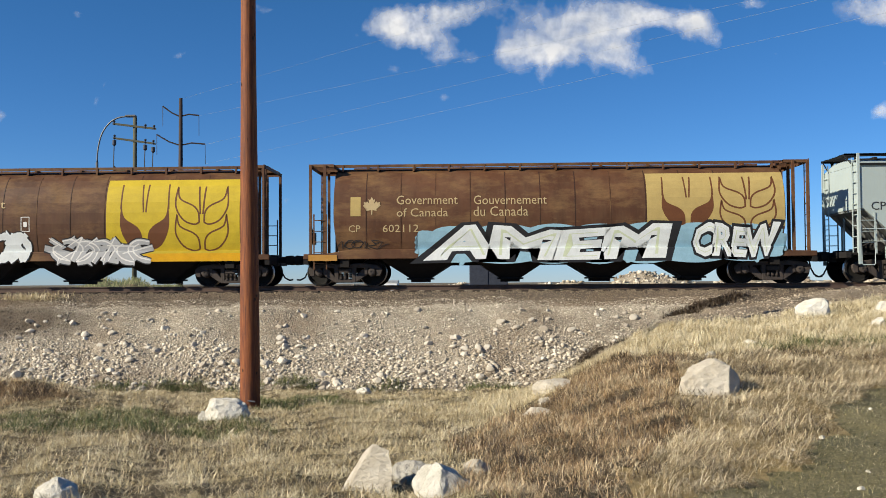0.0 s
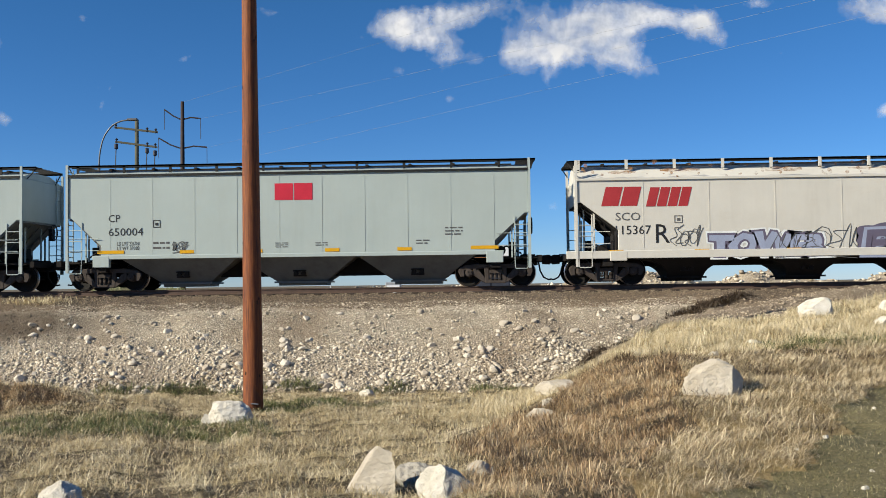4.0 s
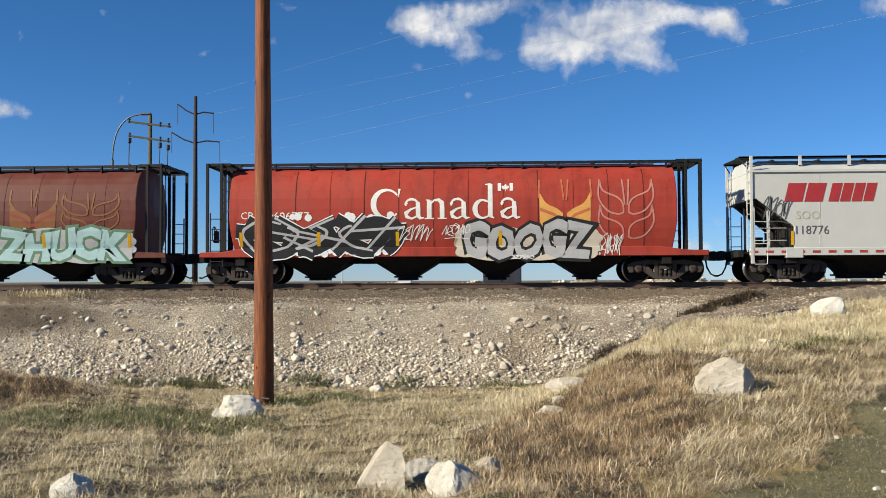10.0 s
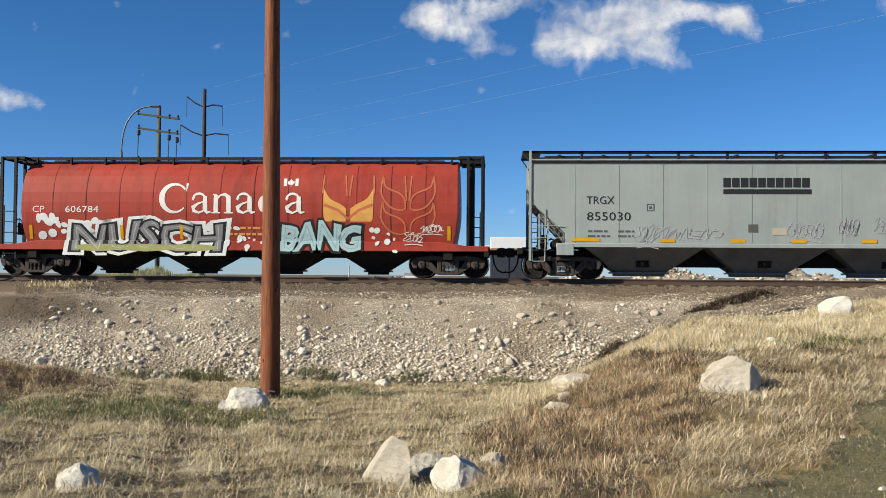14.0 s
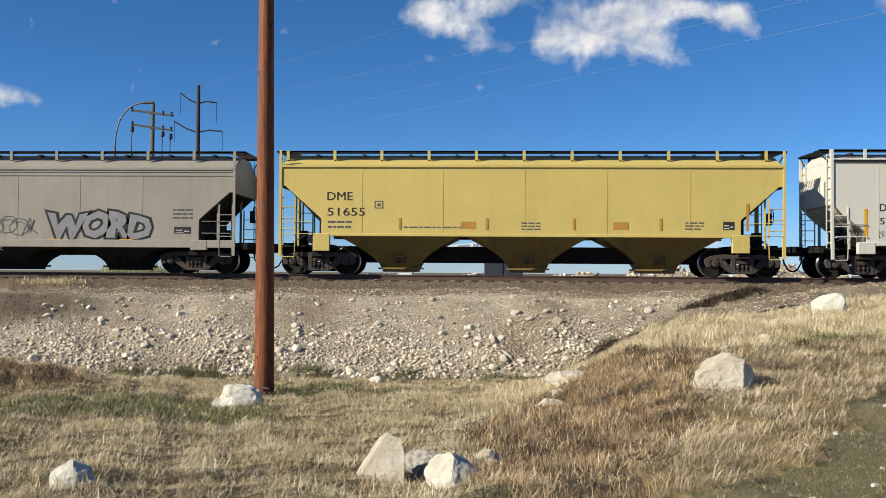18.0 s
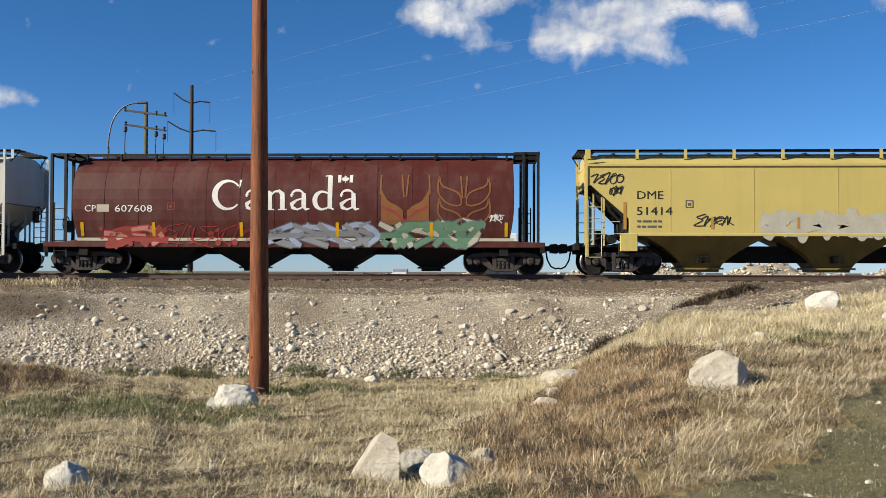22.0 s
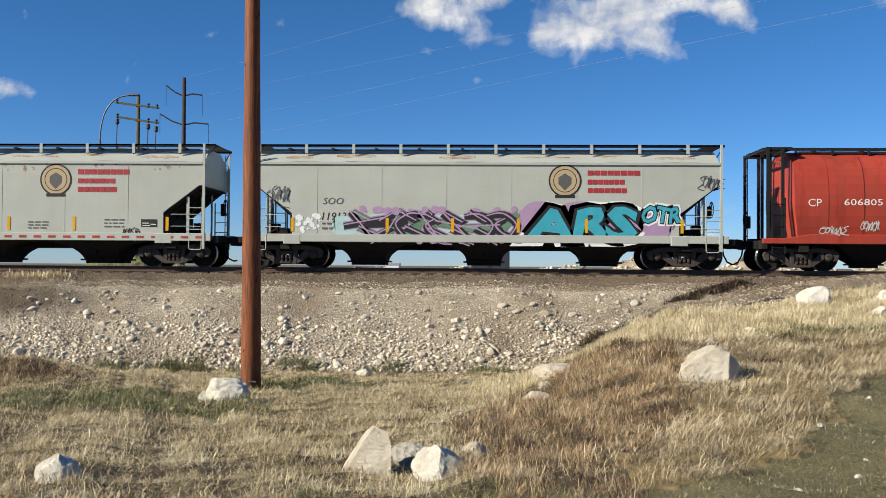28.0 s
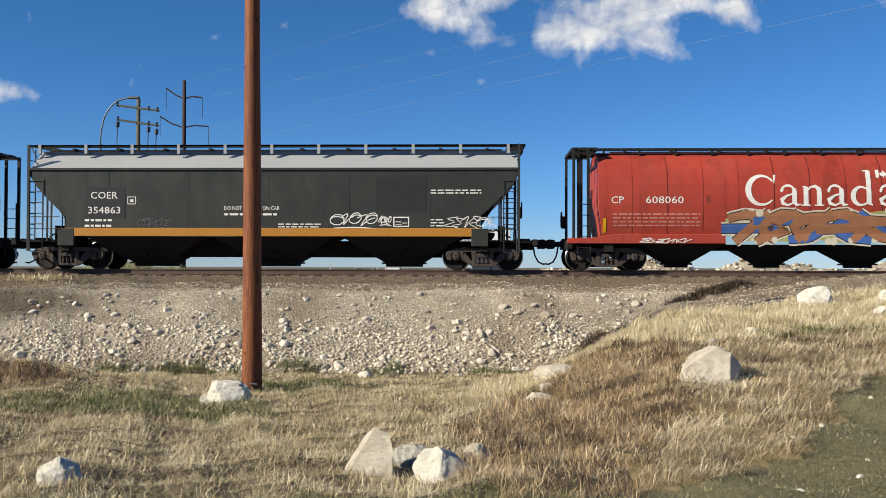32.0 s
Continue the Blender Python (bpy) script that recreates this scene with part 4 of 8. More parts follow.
INK = {
    "white": skin("white_lettering", (0.72, 0.70, 0.66)), "cream2": skin("spray_cream", (0.58, 0.52, 0.42)), "cream": skin("faded_cream_lettering", (0.46, 0.35, 0.19)), "black": skin("black_lettering", (0.025, 0.025, 0.027)),
    "red": skin("logo_red", (0.50, 0.02, 0.045)), "darkred": skin("dull_logo_red", (0.36, 0.035, 0.04)), "gold": skin("wheat_yellow", (0.52, 0.38, 0.025)), "ochre": skin("faded_wheat_ochre", (0.42, 0.31, 0.115)),
    "goldleaf": skin("wheat_gold", (0.64, 0.33, 0.085)), "leafline": skin("wheat_orange_line", (0.48, 0.14, 0.06)), "brown": skin("panel_brown", (0.13, 0.05, 0.02)), "dimgold": skin("faded_wheat_brown", (0.22, 0.09, 0.03)),
    "sky": skin("spray_pale_blue", (0.27, 0.45, 0.55)), "spraywhite": skin("spray_white", (0.70, 0.73, 0.72)), "sprayblack": skin("spray_black", (0.02, 0.02, 0.022)), "silver": skin("spray_silver", (0.42, 0.42, 0.42)),
    "grey": skin("spray_grey", (0.23, 0.23, 0.24)), "bluegrey": skin("spray_blue_grey", (0.30, 0.34, 0.46)), "violet": skin("spray_violet", (0.125, 0.11, 0.16)), "lilac": skin("spray_lilac", (0.36, 0.24, 0.38)), "rose": skin("spray_rose", (0.50, 0.29, 0.29)),
    "cyan": skin("spray_cyan", (0.045, 0.33, 0.43)), "aqua": skin("spray_aqua", (0.38, 0.55, 0.55)), "navy": skin("spray_navy", (0.03, 0.05, 0.17)), "blue": skin("spray_blue", (0.06, 0.13, 0.36)), "green": skin("spray_green", (0.12, 0.22, 0.14)),
    "lime": skin("spray_yellow_green", (0.58, 0.63, 0.44)), "pink": skin("spray_salmon", (0.50, 0.21, 0.17)), "orange": skin("spray_orange", (0.36, 0.15, 0.06)), "yellow": skin("spray_soft_yellow", (0.60, 0.42, 0.13)), "olive": skin("spray_olive", (0.33, 0.34, 0.13)),
    "reflector": skin("amber_reflector", (0.62, 0.33, 0.01), 0.35), "dullreflector": skin("dull_amber_reflector", (0.42, 0.22, 0.05), 0.4), "paleyellow": skin("faded_yellow_spray", (0.52, 0.46, 0.24)), "patch": skin("overpaint_grey", (0.44, 0.41, 0.32)),
    "clay": skin("spray_clay", (0.33, 0.15, 0.075)), "seal": skin("seal_tan", (0.42, 0.33, 0.2)), "smallprint": skin("small_print_grey", (0.10, 0.10, 0.10)), "rust": rust_wash(), "fade_red": skin("scrubbed_red", (0.25, 0.05, 0.035)),
}


def side_y(k, z):
    if k not in ROUND:
        return HW
    return 1.53 if z <= 1.205 else float(np.interp(z, CYL_Z, [y for _, y in CYL]))


def lay(k, name, verts, faces, ink, layer=0, lift=0.0, label=""):
    """A flat drawing in x and z, pressed onto the near side of car k. lift: metres added face by face."""
    bm = bmesh.new()
    vs = [bm.verts.new((x, 0.0, z)) for x, z in verts]
    for i, f in enumerate(faces):
        try:
            bm.faces.new([vs[j] for j in f])
        except ValueError:
            pass
    if any(len(f.verts) > 4 for f in bm.faces):
        bmesh.ops.triangulate(bm, faces=[f for f in bm.faces if len(f.verts) > 4])
    if k in ROUND:
        zs = [v.co.z for v in bm.verts]
        for z in CYL_Z + [1.2, 1.21]:
            if min(zs) < z < max(zs):
                bmesh.ops.bisect_plane(bm, geom=bm.verts[:] + bm.edges[:] + bm.faces[:], plane_co=(0, 0, z), plane_no=(0, 0, 1))
    for v in bm.verts:
        v.co.y = -side_y(k, v.co.z) - 0.0078 - 0.0007 * layer
    if lift:
        seen = set()
        n = 0
        for f in bm.faces:
            if f in seen:
                continue
            stack, isl = [f], []
            seen.add(f)
            while stack:
                g = stack.pop()
                isl.append(g)
                for e in g.edges:
                    for h in e.link_faces:
                        if h not in seen:
                            seen.add(h)
                            stack.append(h)
            done = {v for g in isl for v in g.verts}
            for v in done:
                v.co.y -= lift * n
            n += 1
    for f in bm.faces:
        f.normal_update()
        if f.normal.y > 0:
            f.normal_flip()
    me = bpy.data.meshes.new(name)
    bm.to_mesh(me)
    bm.free()
    me.materials.append(INK[ink])
    return part(name, me, TRAIN[k], label)


def rects(k, name, boxes, ink, layer=0, label=""):
    v, f = [], []
    for x0, z0, x1, z1 in boxes:
        n = len(v)
        v += [(x0, z0), (x1, z0), (x1, z1), (x0, z1)]
        f.append((n, n + 1, n + 2, n + 3))
    return lay(k, name, v, f, ink, layer, 0.0, label)


def ring_line(pts, width, closed=False):
    """A ribbon of even or changing width along points, as quads."""
    n = len(pts)
    ws = width if isinstance(width, (list, tuple)) else [width] * n
    v, f = [], []
    for i in range(n):
        a = pts[i - 1] if (i or closed) else pts[0]
        b = pts[(i + 1) % n] if (i < n - 1 or closed) else pts[-1]
        dx, dz = b[0] - a[0], b[1] - a[1]
        q = math.hypot(dx, dz) or 1e-6
        nx, nz = -dz / q * ws[i] / 2, dx / q * ws[i] / 2
        v += [(pts[i][0] + nx, pts[i][1] + nz), (pts[i][0] - nx, pts[i][1] - nz)]
    for i in range(n - (0 if closed else 1)):
        j = (i + 1) % n
        f.append((2 * i, 2 * i + 1, 2 * j + 1, 2 * j))
    return v, f


def join2(items):
    v, f = [], []
    for a, b in items:
        n = len(v)
        v += list(a)
        f += [tuple(i + n for i in q) for q in b]
    return v, f


def curve_pts(ctrl, per=5):
    """A smooth run through control points."""
    out = []
    p = [ctrl[0]] + list(ctrl) + [ctrl[-1]]
    for i in range(1, len(p) - 2):
        for s in range(per):
            t = s / per
            out.append(tuple(0.5 * (2 * p[i][c] + (p[i + 1][c] - p[i - 1][c]) * t + (2 * p[i - 1][c] - 5 * p[i][c] + 4 * p[i + 1][c] - p[i + 2][c]) * t * t + (3 * p[i][c] - p[i - 1][c] - 3 * p[i + 1][c] + p[i + 2][c]) * t ** 3) for c in (0, 1)))
    out.append(tuple(ctrl[-1]))
    return out


def text_shape(text, bold=0.012, shear=0.0, spacing=1.0, res=2):
    """The outlines of a word as flat faces in a unit box."""
    cu = bpy.data.curves.new("word", "FONT")
    cu.body, cu.offset, cu.shear, cu.space_character, cu.resolution_u, cu.fill_mode = text, bold, shear, spacing, res, "FRONT"
    ob = bpy.data.objects.new("word", cu)
    scene.collection.objects.link(ob)
    bpy.context.view_layer.update()
    me = bpy.data.meshes.new_from_object(ob)
    v = np.array([tuple(p.co)[:2] for p in me.vertices])
    f = [tuple(p.vertices) for p in me.polygons]
    bpy.data.objects.remove(ob)
    bpy.data.curves.remove(cu)
    bpy.data.meshes.remove(me)
    return v, f


SHAPES = {}


def lettering(k, text, x0, z0, x1, z1, ink="black", layer=1, bold=0.0, shear=0.0, name="lettering", spacing=1.0):
    key = (text, bold, shear, spacing)
    if key not in SHAPES:
        SHAPES[key] = text_shape(*key)
    v, f = SHAPES[key]
    lo, hi = v.min(0), v.max(0)
    q = (v - lo) / (hi - lo)
    return lay(k, name, [(x0 + a * (x1 - x0), z0 + b * (z1 - z0)) for a, b in q], f, ink, layer, 0.0, text.lower() + " lettering" if text.isalpha() and len(text) > 4 else "")


def lines(k, x0, z0, x1, z1, n, ink="smallprint", seed=0, name="small_print"):
    """Rows of tiny print as bars of word length."""
    rng = random.Random(seed + n)
    boxes = []
    h = 0.62 * (z1 - z0) / (n * 1.6 - 0.6)
    for r in range(n):
        z = z1 - h - r * h * 2.6
        x = x0
        while x < x1 - 0.05:
            w = min(rng.uniform(0.08, 0.3), x1 - x)
            boxes.append((x, z, x + w, z + h))
            x += w + 0.05
    rects(k, name, boxes, ink, 1)


def blocks(k, x0, z0, x1, z1, n, ink, slant=0.0, name="logo", gap=0.16, layer=1):
    """A brand's word mark, as a row of plain blocks."""
    v, f = [], []
    w = (x1 - x0) / n
    for i in range(n):
        a, b = x0 + i * w, x0 + (i + 1 - gap) * w
        s = slant * (z1 - z0)
        m = len(v)
        v += [(a, z0), (b, z0), (b + s, z1), (a + s, z1)]
        f.append((m, m + 1, m + 2, m + 3))
    return lay(k, name, v, f, ink, layer, 0.0, "plain coloured logo blocks")


def reflectors(k, xs, z0, z1, w, ink="reflector"):
    for x in xs:
        rects(k, "reflector", [(x - w / 2, z0, x + w / 2, z1)], ink, 7)


def outline_box(k, x0, z0, x1, z1, ink="black", t=0.025, name="stencil_box"):
    rects(k, name, [(x0, z0, x1, z0 + t), (x0, z1 - t, x1, z1), (x0, z0 + t, x0 + t, z1 - t), (x1 - t, z0 + t, x1, z1 - t), (x0 + 0.3 * (x1 - x0), z0 + 0.3 * (z1 - z0), x1 - 0.3 * (x1 - x0), z1 - 0.35 * (z1 - z0))], ink, 1)


def placard(k, x0, z0, x1, z1, ink="black", over="white"):
    rects(k, "placard", [(x0, z0, x1, z1)], ink, 1, "small dark data placard")
    w, h = x1 - x0, z1 - z0
    rects(k, "placard_print", [(x0 + 0.08 * w, z0 + 0.15 * h, x0 + 0.55 * w, z0 + 0.22 * h), (x0 + 0.08 * w, z0 + 0.45 * h, x0 + 0.5 * w, z0 + 0.55 * h), (x0 + 0.6 * w, z0 + 0.3 * h, x0 + 0.92 * w, z0 + 0.4 * h)], over, 2)


def serif_word(k, x0, z0, w, h, ink):
    """The large word Canada in a bookish serif hand, with its small flag."""
    items = []

    def put(pts, ws, ox, s=1.0):
        items.append(ring_line([(x0 + (ox + a) * w, z0 + b * h) for a, b in pts], [q * h for q in ws]))

    def arc(cx, cz, rx, rz, a0, a1, n=14):
        return [(cx + rx * math.cos(radians(a0 + (a1 - a0) * i / n)), cz + rz * math.sin(radians(a0 + (a1 - a0) * i / n))) for i in range(n + 1)]

    def swell(n, lo, hi, peak=0.5, width=0.3):
        return [lo + (hi - lo) * math.exp(-((i / n - peak) / width) ** 2) for i in range(n + 1)]

    # C
    put(arc(0.105, 0.43, 0.088, 0.40, 38, 318, 22), swell(22, 0.04, 0.16, 0.5, 0.28), 0)
    put([(0.188, 0.86), (0.182, 0.62)], [0.07, 0.015], 0)

    def small_a(ox):
        put(arc(0.055, 0.40, 0.042, 0.16, 165, 20, 8), swell(8, 0.05, 0.07), ox)
        put([(0.095, 0.48), (0.097, 0.30), (0.097, 0.10), (0.112, 0.02), (0.135, 0.04)], [0.11, 0.13, 0.13, 0.08, 0.03], ox)
        put([(0.095, 0.34), (0.05, 0.28), (0.016, 0.17), (0.022, 0.07), (0.055, 0.015), (0.095, 0.09)], [0.03, 0.06, 0.12, 0.10, 0.06, 0.04], ox)
        put(arc(0.018, 0.42, 0.006, 0.03, 0, 300, 6), [0.05] * 7, ox)

    small_a(0.215)
    # n
    put([(0.385, 0.52), (0.385, 0.02)], [0.13, 0.13], 0)
    put([(0.362, 0.54), (0.388, 0.52)], [0.02, 0.05], 0)
    put([(0.388, 0.38), (0.415, 0.52), (0.446, 0.54), (0.468, 0.46), (0.470, 0.3), (0.470, 0.02)], [0.03, 0.05, 0.09, 0.13, 0.13, 0.13], 0)
    for c in (0.385, 0.470):
        put([(c - 0.03, 0.015), (c + 0.03, 0.015)], [0.035, 0.035], 0)
    small_a(0.515)
    # d
    put([(0.785, 0.98), (0.785, 0.06), (0.81, 0.02)], [0.13, 0.13, 0.04], 0)
    put([(0.752, 0.965), (0.79, 0.985)], [0.03, 0.03], 0)
    put(arc(0.735, 0.27, 0.05, 0.25, 60, 300, 16), swell(16, 0.04, 0.14, 0.5, 0.3), 0)
    put([(0.757, 0.51), (0.783, 0.44)], [0.05, 0.03], 0)
    put([(0.757, 0.03), (0.783, 0.12)], [0.05, 0.03], 0)
    small_a(0.845)
    v, f = join2(items)
    lay(k, "word_canada", v, f, ink, 1, 0.0003, "large serif word Canada")
    flag = []
    fx, fz = x0 + 0.835 * w, z0 + 0.78 * h
    s = h * 0.22
    for a, b in ((0.0, 0.42), (1.5, 1.92)):
        flag.append(([(fx + a * s, fz), (fx + b * s, fz), (fx + b * s, fz + s), (fx + a * s, fz + s)], [(0, 1, 2, 3)]))
    flag.append(maple(fx + 0.96 * s, fz + 0.45 * s, s * 0.5))
    lay(k, "flag", *join2(flag), ink, 1)


def maple(cx, cz, r):
    """A maple leaf outline."""
    half = [(0.0, 1.0), (0.18, 0.62), (0.36, 0.72), (0.28, 0.22), (0.52, 0.48), (0.60, 0.34), (0.92, 0.40), (0.80, 0.12), (0.98, 0.0), (0.50, -0.42), (0.56, -0.58), (0.08, -0.50), (0.06, -1.0)]
    pts = [(cx + a * r, cz + b * r) for a, b in half] + [(cx - a * r, cz + b * r) for a, b in reversed(half[1:])]
    return pts, [tuple(range(len(pts) - 1, -1, -1))]


def wheat_leaf(x0, z0, w, h, flip, broad=False):
    """One of a pair of stylised wheat leaves, tip up."""
    pts = []
    if broad:
        pts = curve_pts([(0.04, 0.38), (0.3, 0.52), (0.72, 0.68), (1.0, 1.0)], 5) + curve_pts([(1.0, 1.0), (1.0, 0.5), (0.98, 0.1), (0.9, 0.0)], 4)[1:] + [(0.04, 0.0)]
        return [(x0 + (-1 if flip else 1) * a * w, z0 + b * h) for a, b in pts]
    s = -1 if flip else 1
    for a, b in curve_pts([(0.06, 0.0), (0.10, 0.28), (0.32, 0.46), (0.88, 0.66), (1.0, 1.0)], 5):
        pts.append((a, b))
    for a, b in curve_pts([(1.0, 1.0), (1.06, 0.46), (0.74, 0.08), (0.30, -0.05), (0.06, 0.0)], 5)[1:-1]:
        pts.append((a, b))
    return [(x0 + s * a * w, z0 + b * h) for a, b in pts]


def wheat_pair(k, x0, z0, x1, z1, filled, ink, line, thick=0.055):
    """A wheat emblem: paired leaves over a stem, filled or in outline."""
    cx, w, h = (x0 + x1) / 2, (x1 - x0) / 2, z1 - z0
    items, outs = [], []
    rows = ((0.0, 0.55), (0.42, 0.58)) if not filled else ((0.0, 0.72),)
    for b, q in rows:
        for flip in (False, True):
            p = wheat_leaf(cx + (0.04 * w if not flip else -0.04 * w), z0 + b * h, w * 0.93, h * q, flip, filled and ink != "brown")
            if filled:
                items.append((p, [tuple(range(len(p)))]))
            else:
                outs.append(ring_line(p, thick, True))
    for s in (-1, 1):
        outs.append(ring_line([(cx + s * 0.05 * w, z0 + 0.55 * h), (cx + s * 0.13 * w, z1)], thick))
        if filled:
            outs.append(ring_line([(cx + s * w, z0 + 0.6 * h), (cx + s * 0.97 * w, z1)], thick))
    if filled and ink != "brown":
        chevron = ring_line([(cx - 0.95 * w, z0 + 0.36 * h), (cx - 0.4 * w, z0 + 0.24 * h), (cx, z0 + 0.06 * h), (cx + 0.4 * w, z0 + 0.24 * h), (cx + 0.95 * w, z0 + 0.36 * h)], 0.10)
        lay(k, "wheat_gap", *chevron, "fade_red" if line == "dimgold" else "leafline", 2)
    if items:
        lay(k, "wheat_leaf", *join2(items), ink, 1, 0.0003, "painted wheat leaf emblem")
    lay(k, "wheat_outline", *join2(outs), line, 2, 0.0003)


def wild(k, x0, z0, x1, z1, n, fill, edge="sprayblack", halo=None, seed=0, second=None, shine=None, fat=0.21, o=0.04, rise=0.1):
    """Spray-can lettering too wild to read: interlocked slanted strokes with an outline."""
    rng = random.Random(seed)
    w, h = (x1 - x0) / n, z1 - z0
    strokes, halos = [], []
    for i in range(n):
        cx = x0 + (i + 0.5) * w
        up, dn = rng.uniform(0, rise) * h, rng.uniform(0, rise) * h
        a, b = z0 + dn, z1 - up
        lean = rng.uniform(-0.12, 0.22) * w
        L, R, Cc = cx - 0.7 * w, cx + 0.7 * w, cx
        mz = (a + b) / 2
        ps = []
        for kind in rng.sample(("slab", "bow", "bolt", "hook", "dart"), 3):
            s1, s2 = rng.choice((-1, 1)), rng.uniform(0.6, 1.0)
            if kind == "slab":
                ps.append([(cx - s1 * 0.6 * w, b), (cx + s1 * rng.uniform(0.1, 0.6) * w, a)])
            elif kind == "bow":
                ps.append(curve_pts([(cx - s1 * 0.7 * w, mz + 0.3 * h), (cx, b * s2 + mz * (1 - s2)), (cx + s1 * 0.6 * w, mz), (cx + s1 * 0.2 * w, a)], 4))
            elif kind == "bolt":
                ps.append([(cx - s1 * 0.5 * w, b), (cx + s1 * 0.3 * w, mz + 0.1 * h), (cx - s1 * 0.2 * w, mz - 0.08 * h), (cx + s1 * 0.8 * w, a)])
            elif kind == "hook":
                ps.append(curve_pts([(cx - s1 * 0.8 * w, a), (cx - s1 * 0.1 * w, a + 0.12 * h), (cx + s1 * 0.3 * w, mz), (cx - s1 * 0.1 * w, mz + 0.22 * h)], 4))
            else:
                ps.append([(cx - s1 * 0.9 * w, mz + rng.uniform(-0.2, 0.2) * h), (cx + s1 * 0.9 * w, mz + rng.uniform(-0.25, 0.25) * h)])
        for p in ps:
            m = len(p)
            ws = [fat * h * (0.75 + 0.5 * math.sin(math.pi * (j + 0.5) / m)) * rng.uniform(0.85, 1.15) for j in range(m)]
            strokes.append((p, ws))
        if rng.random() < 0.5:
            tip = rng.choice((a, b))
            d = 1 if tip == b else -1
            strokes.append(([(cx + rng.uniform(-0.3, 0.3) * w, tip - d * 0.1 * h), (cx + rng.uniform(-0.6, 0.6) * w, tip + d * 0.12 * h)], [fat * h * 0.9, 0.02]))
    if halo:
        rnd = []
        for p, ws in strokes:
            rnd.append(ring_line(p, [q + 5.5 * o for q in ws]))
        for j in range(int(n * 5)):
            x = x0 + rng.random() * (x1 - x0)
            r = rng.uniform(0.05, 0.14) * h
            z = rng.choice((z0 + 0.05 * h, z1 + 0.02 * h)) + rng.uniform(-0.05, 0.05) * h
            rnd.append(([(x + r * math.cos(t * 0.785), z + r * math.sin(t * 0.785)) for t in range(8)], [tuple(range(8))]))
        lay(k, "graffiti_halo", *join2(rnd), halo, 2, 0.00004, "soft sprayed background of the graffiti")
    lay(k, "graffiti_outline", *join2([ring_line(p, [q + 2 * o for q in ws]) for p, ws in strokes]), edge, 3, 0.00004)
    body, alt = [], []
    for i, (p, ws) in enumerate(strokes):
        (alt if second and i % 3 == 1 else body).append(ring_line(p, ws))
    lay(k, "graffiti_fill", *join2(body), fill, 4, 0.00004, "spray-painted graffiti lettering")
    if alt:
        lay(k, "graffiti_fill", *join2(alt), second, 4, 0.00005)
    if shine:
        glints = []
        for p, ws in strokes:
            if rng.random() < 0.8:
                q = [(x - ws[j] * 0.2, z + ws[j] * 0.25) for j, (x, z) in enumerate(p)]
                glints.append(ring_line(q, [t * 0.22 for t in ws]))
        lay(k, "graffiti_shine", *join2(glints), shine, 5, 0.00004)


def word_piece(k, text, x0, z0, x1, z1, fill, edge="sprayblack", halo=None, seed=0, second=None, fat=0.06, o=0.07, wave=0.1):
    """Readable spray-can lettering: fat letters with an outline, pulled about."""
    rng = random.Random(seed)
    ph = rng.random() * 6
    sizes = ((halo, fat + 0.13, "graffiti_halo", 2), (edge, fat + o, "graffiti_outline", 3), (fill, fat, "graffiti_fill", 4), (second, -0.035, "graffiti_shine", 5))
    ref = text_shape(text, fat, 0.12, 0.92, 2)[0]
    lo, hi = ref.min(0), ref.max(0)
    for ink, bold, nm, layer in sizes:
        if ink is None:
            continue
        v, f = text_shape(text, bold, 0.12, 0.92, 2)
        q = (v - lo) / (hi - lo)
        out = []
        for a, b in q:
            ww = wave * math.sin(a * 9 + ph) * (0.4 + b)
            out.append((x0 + (a + 0.012 * math.sin(b * 5 + a * 20)) * (x1 - x0), z0 + (b + ww * 0.7) * (z1 - z0)))
        lay(k, nm, out, f, ink, layer, 0.0, "spray-painted lettering " + text.lower() if nm == "graffiti_fill" else "")


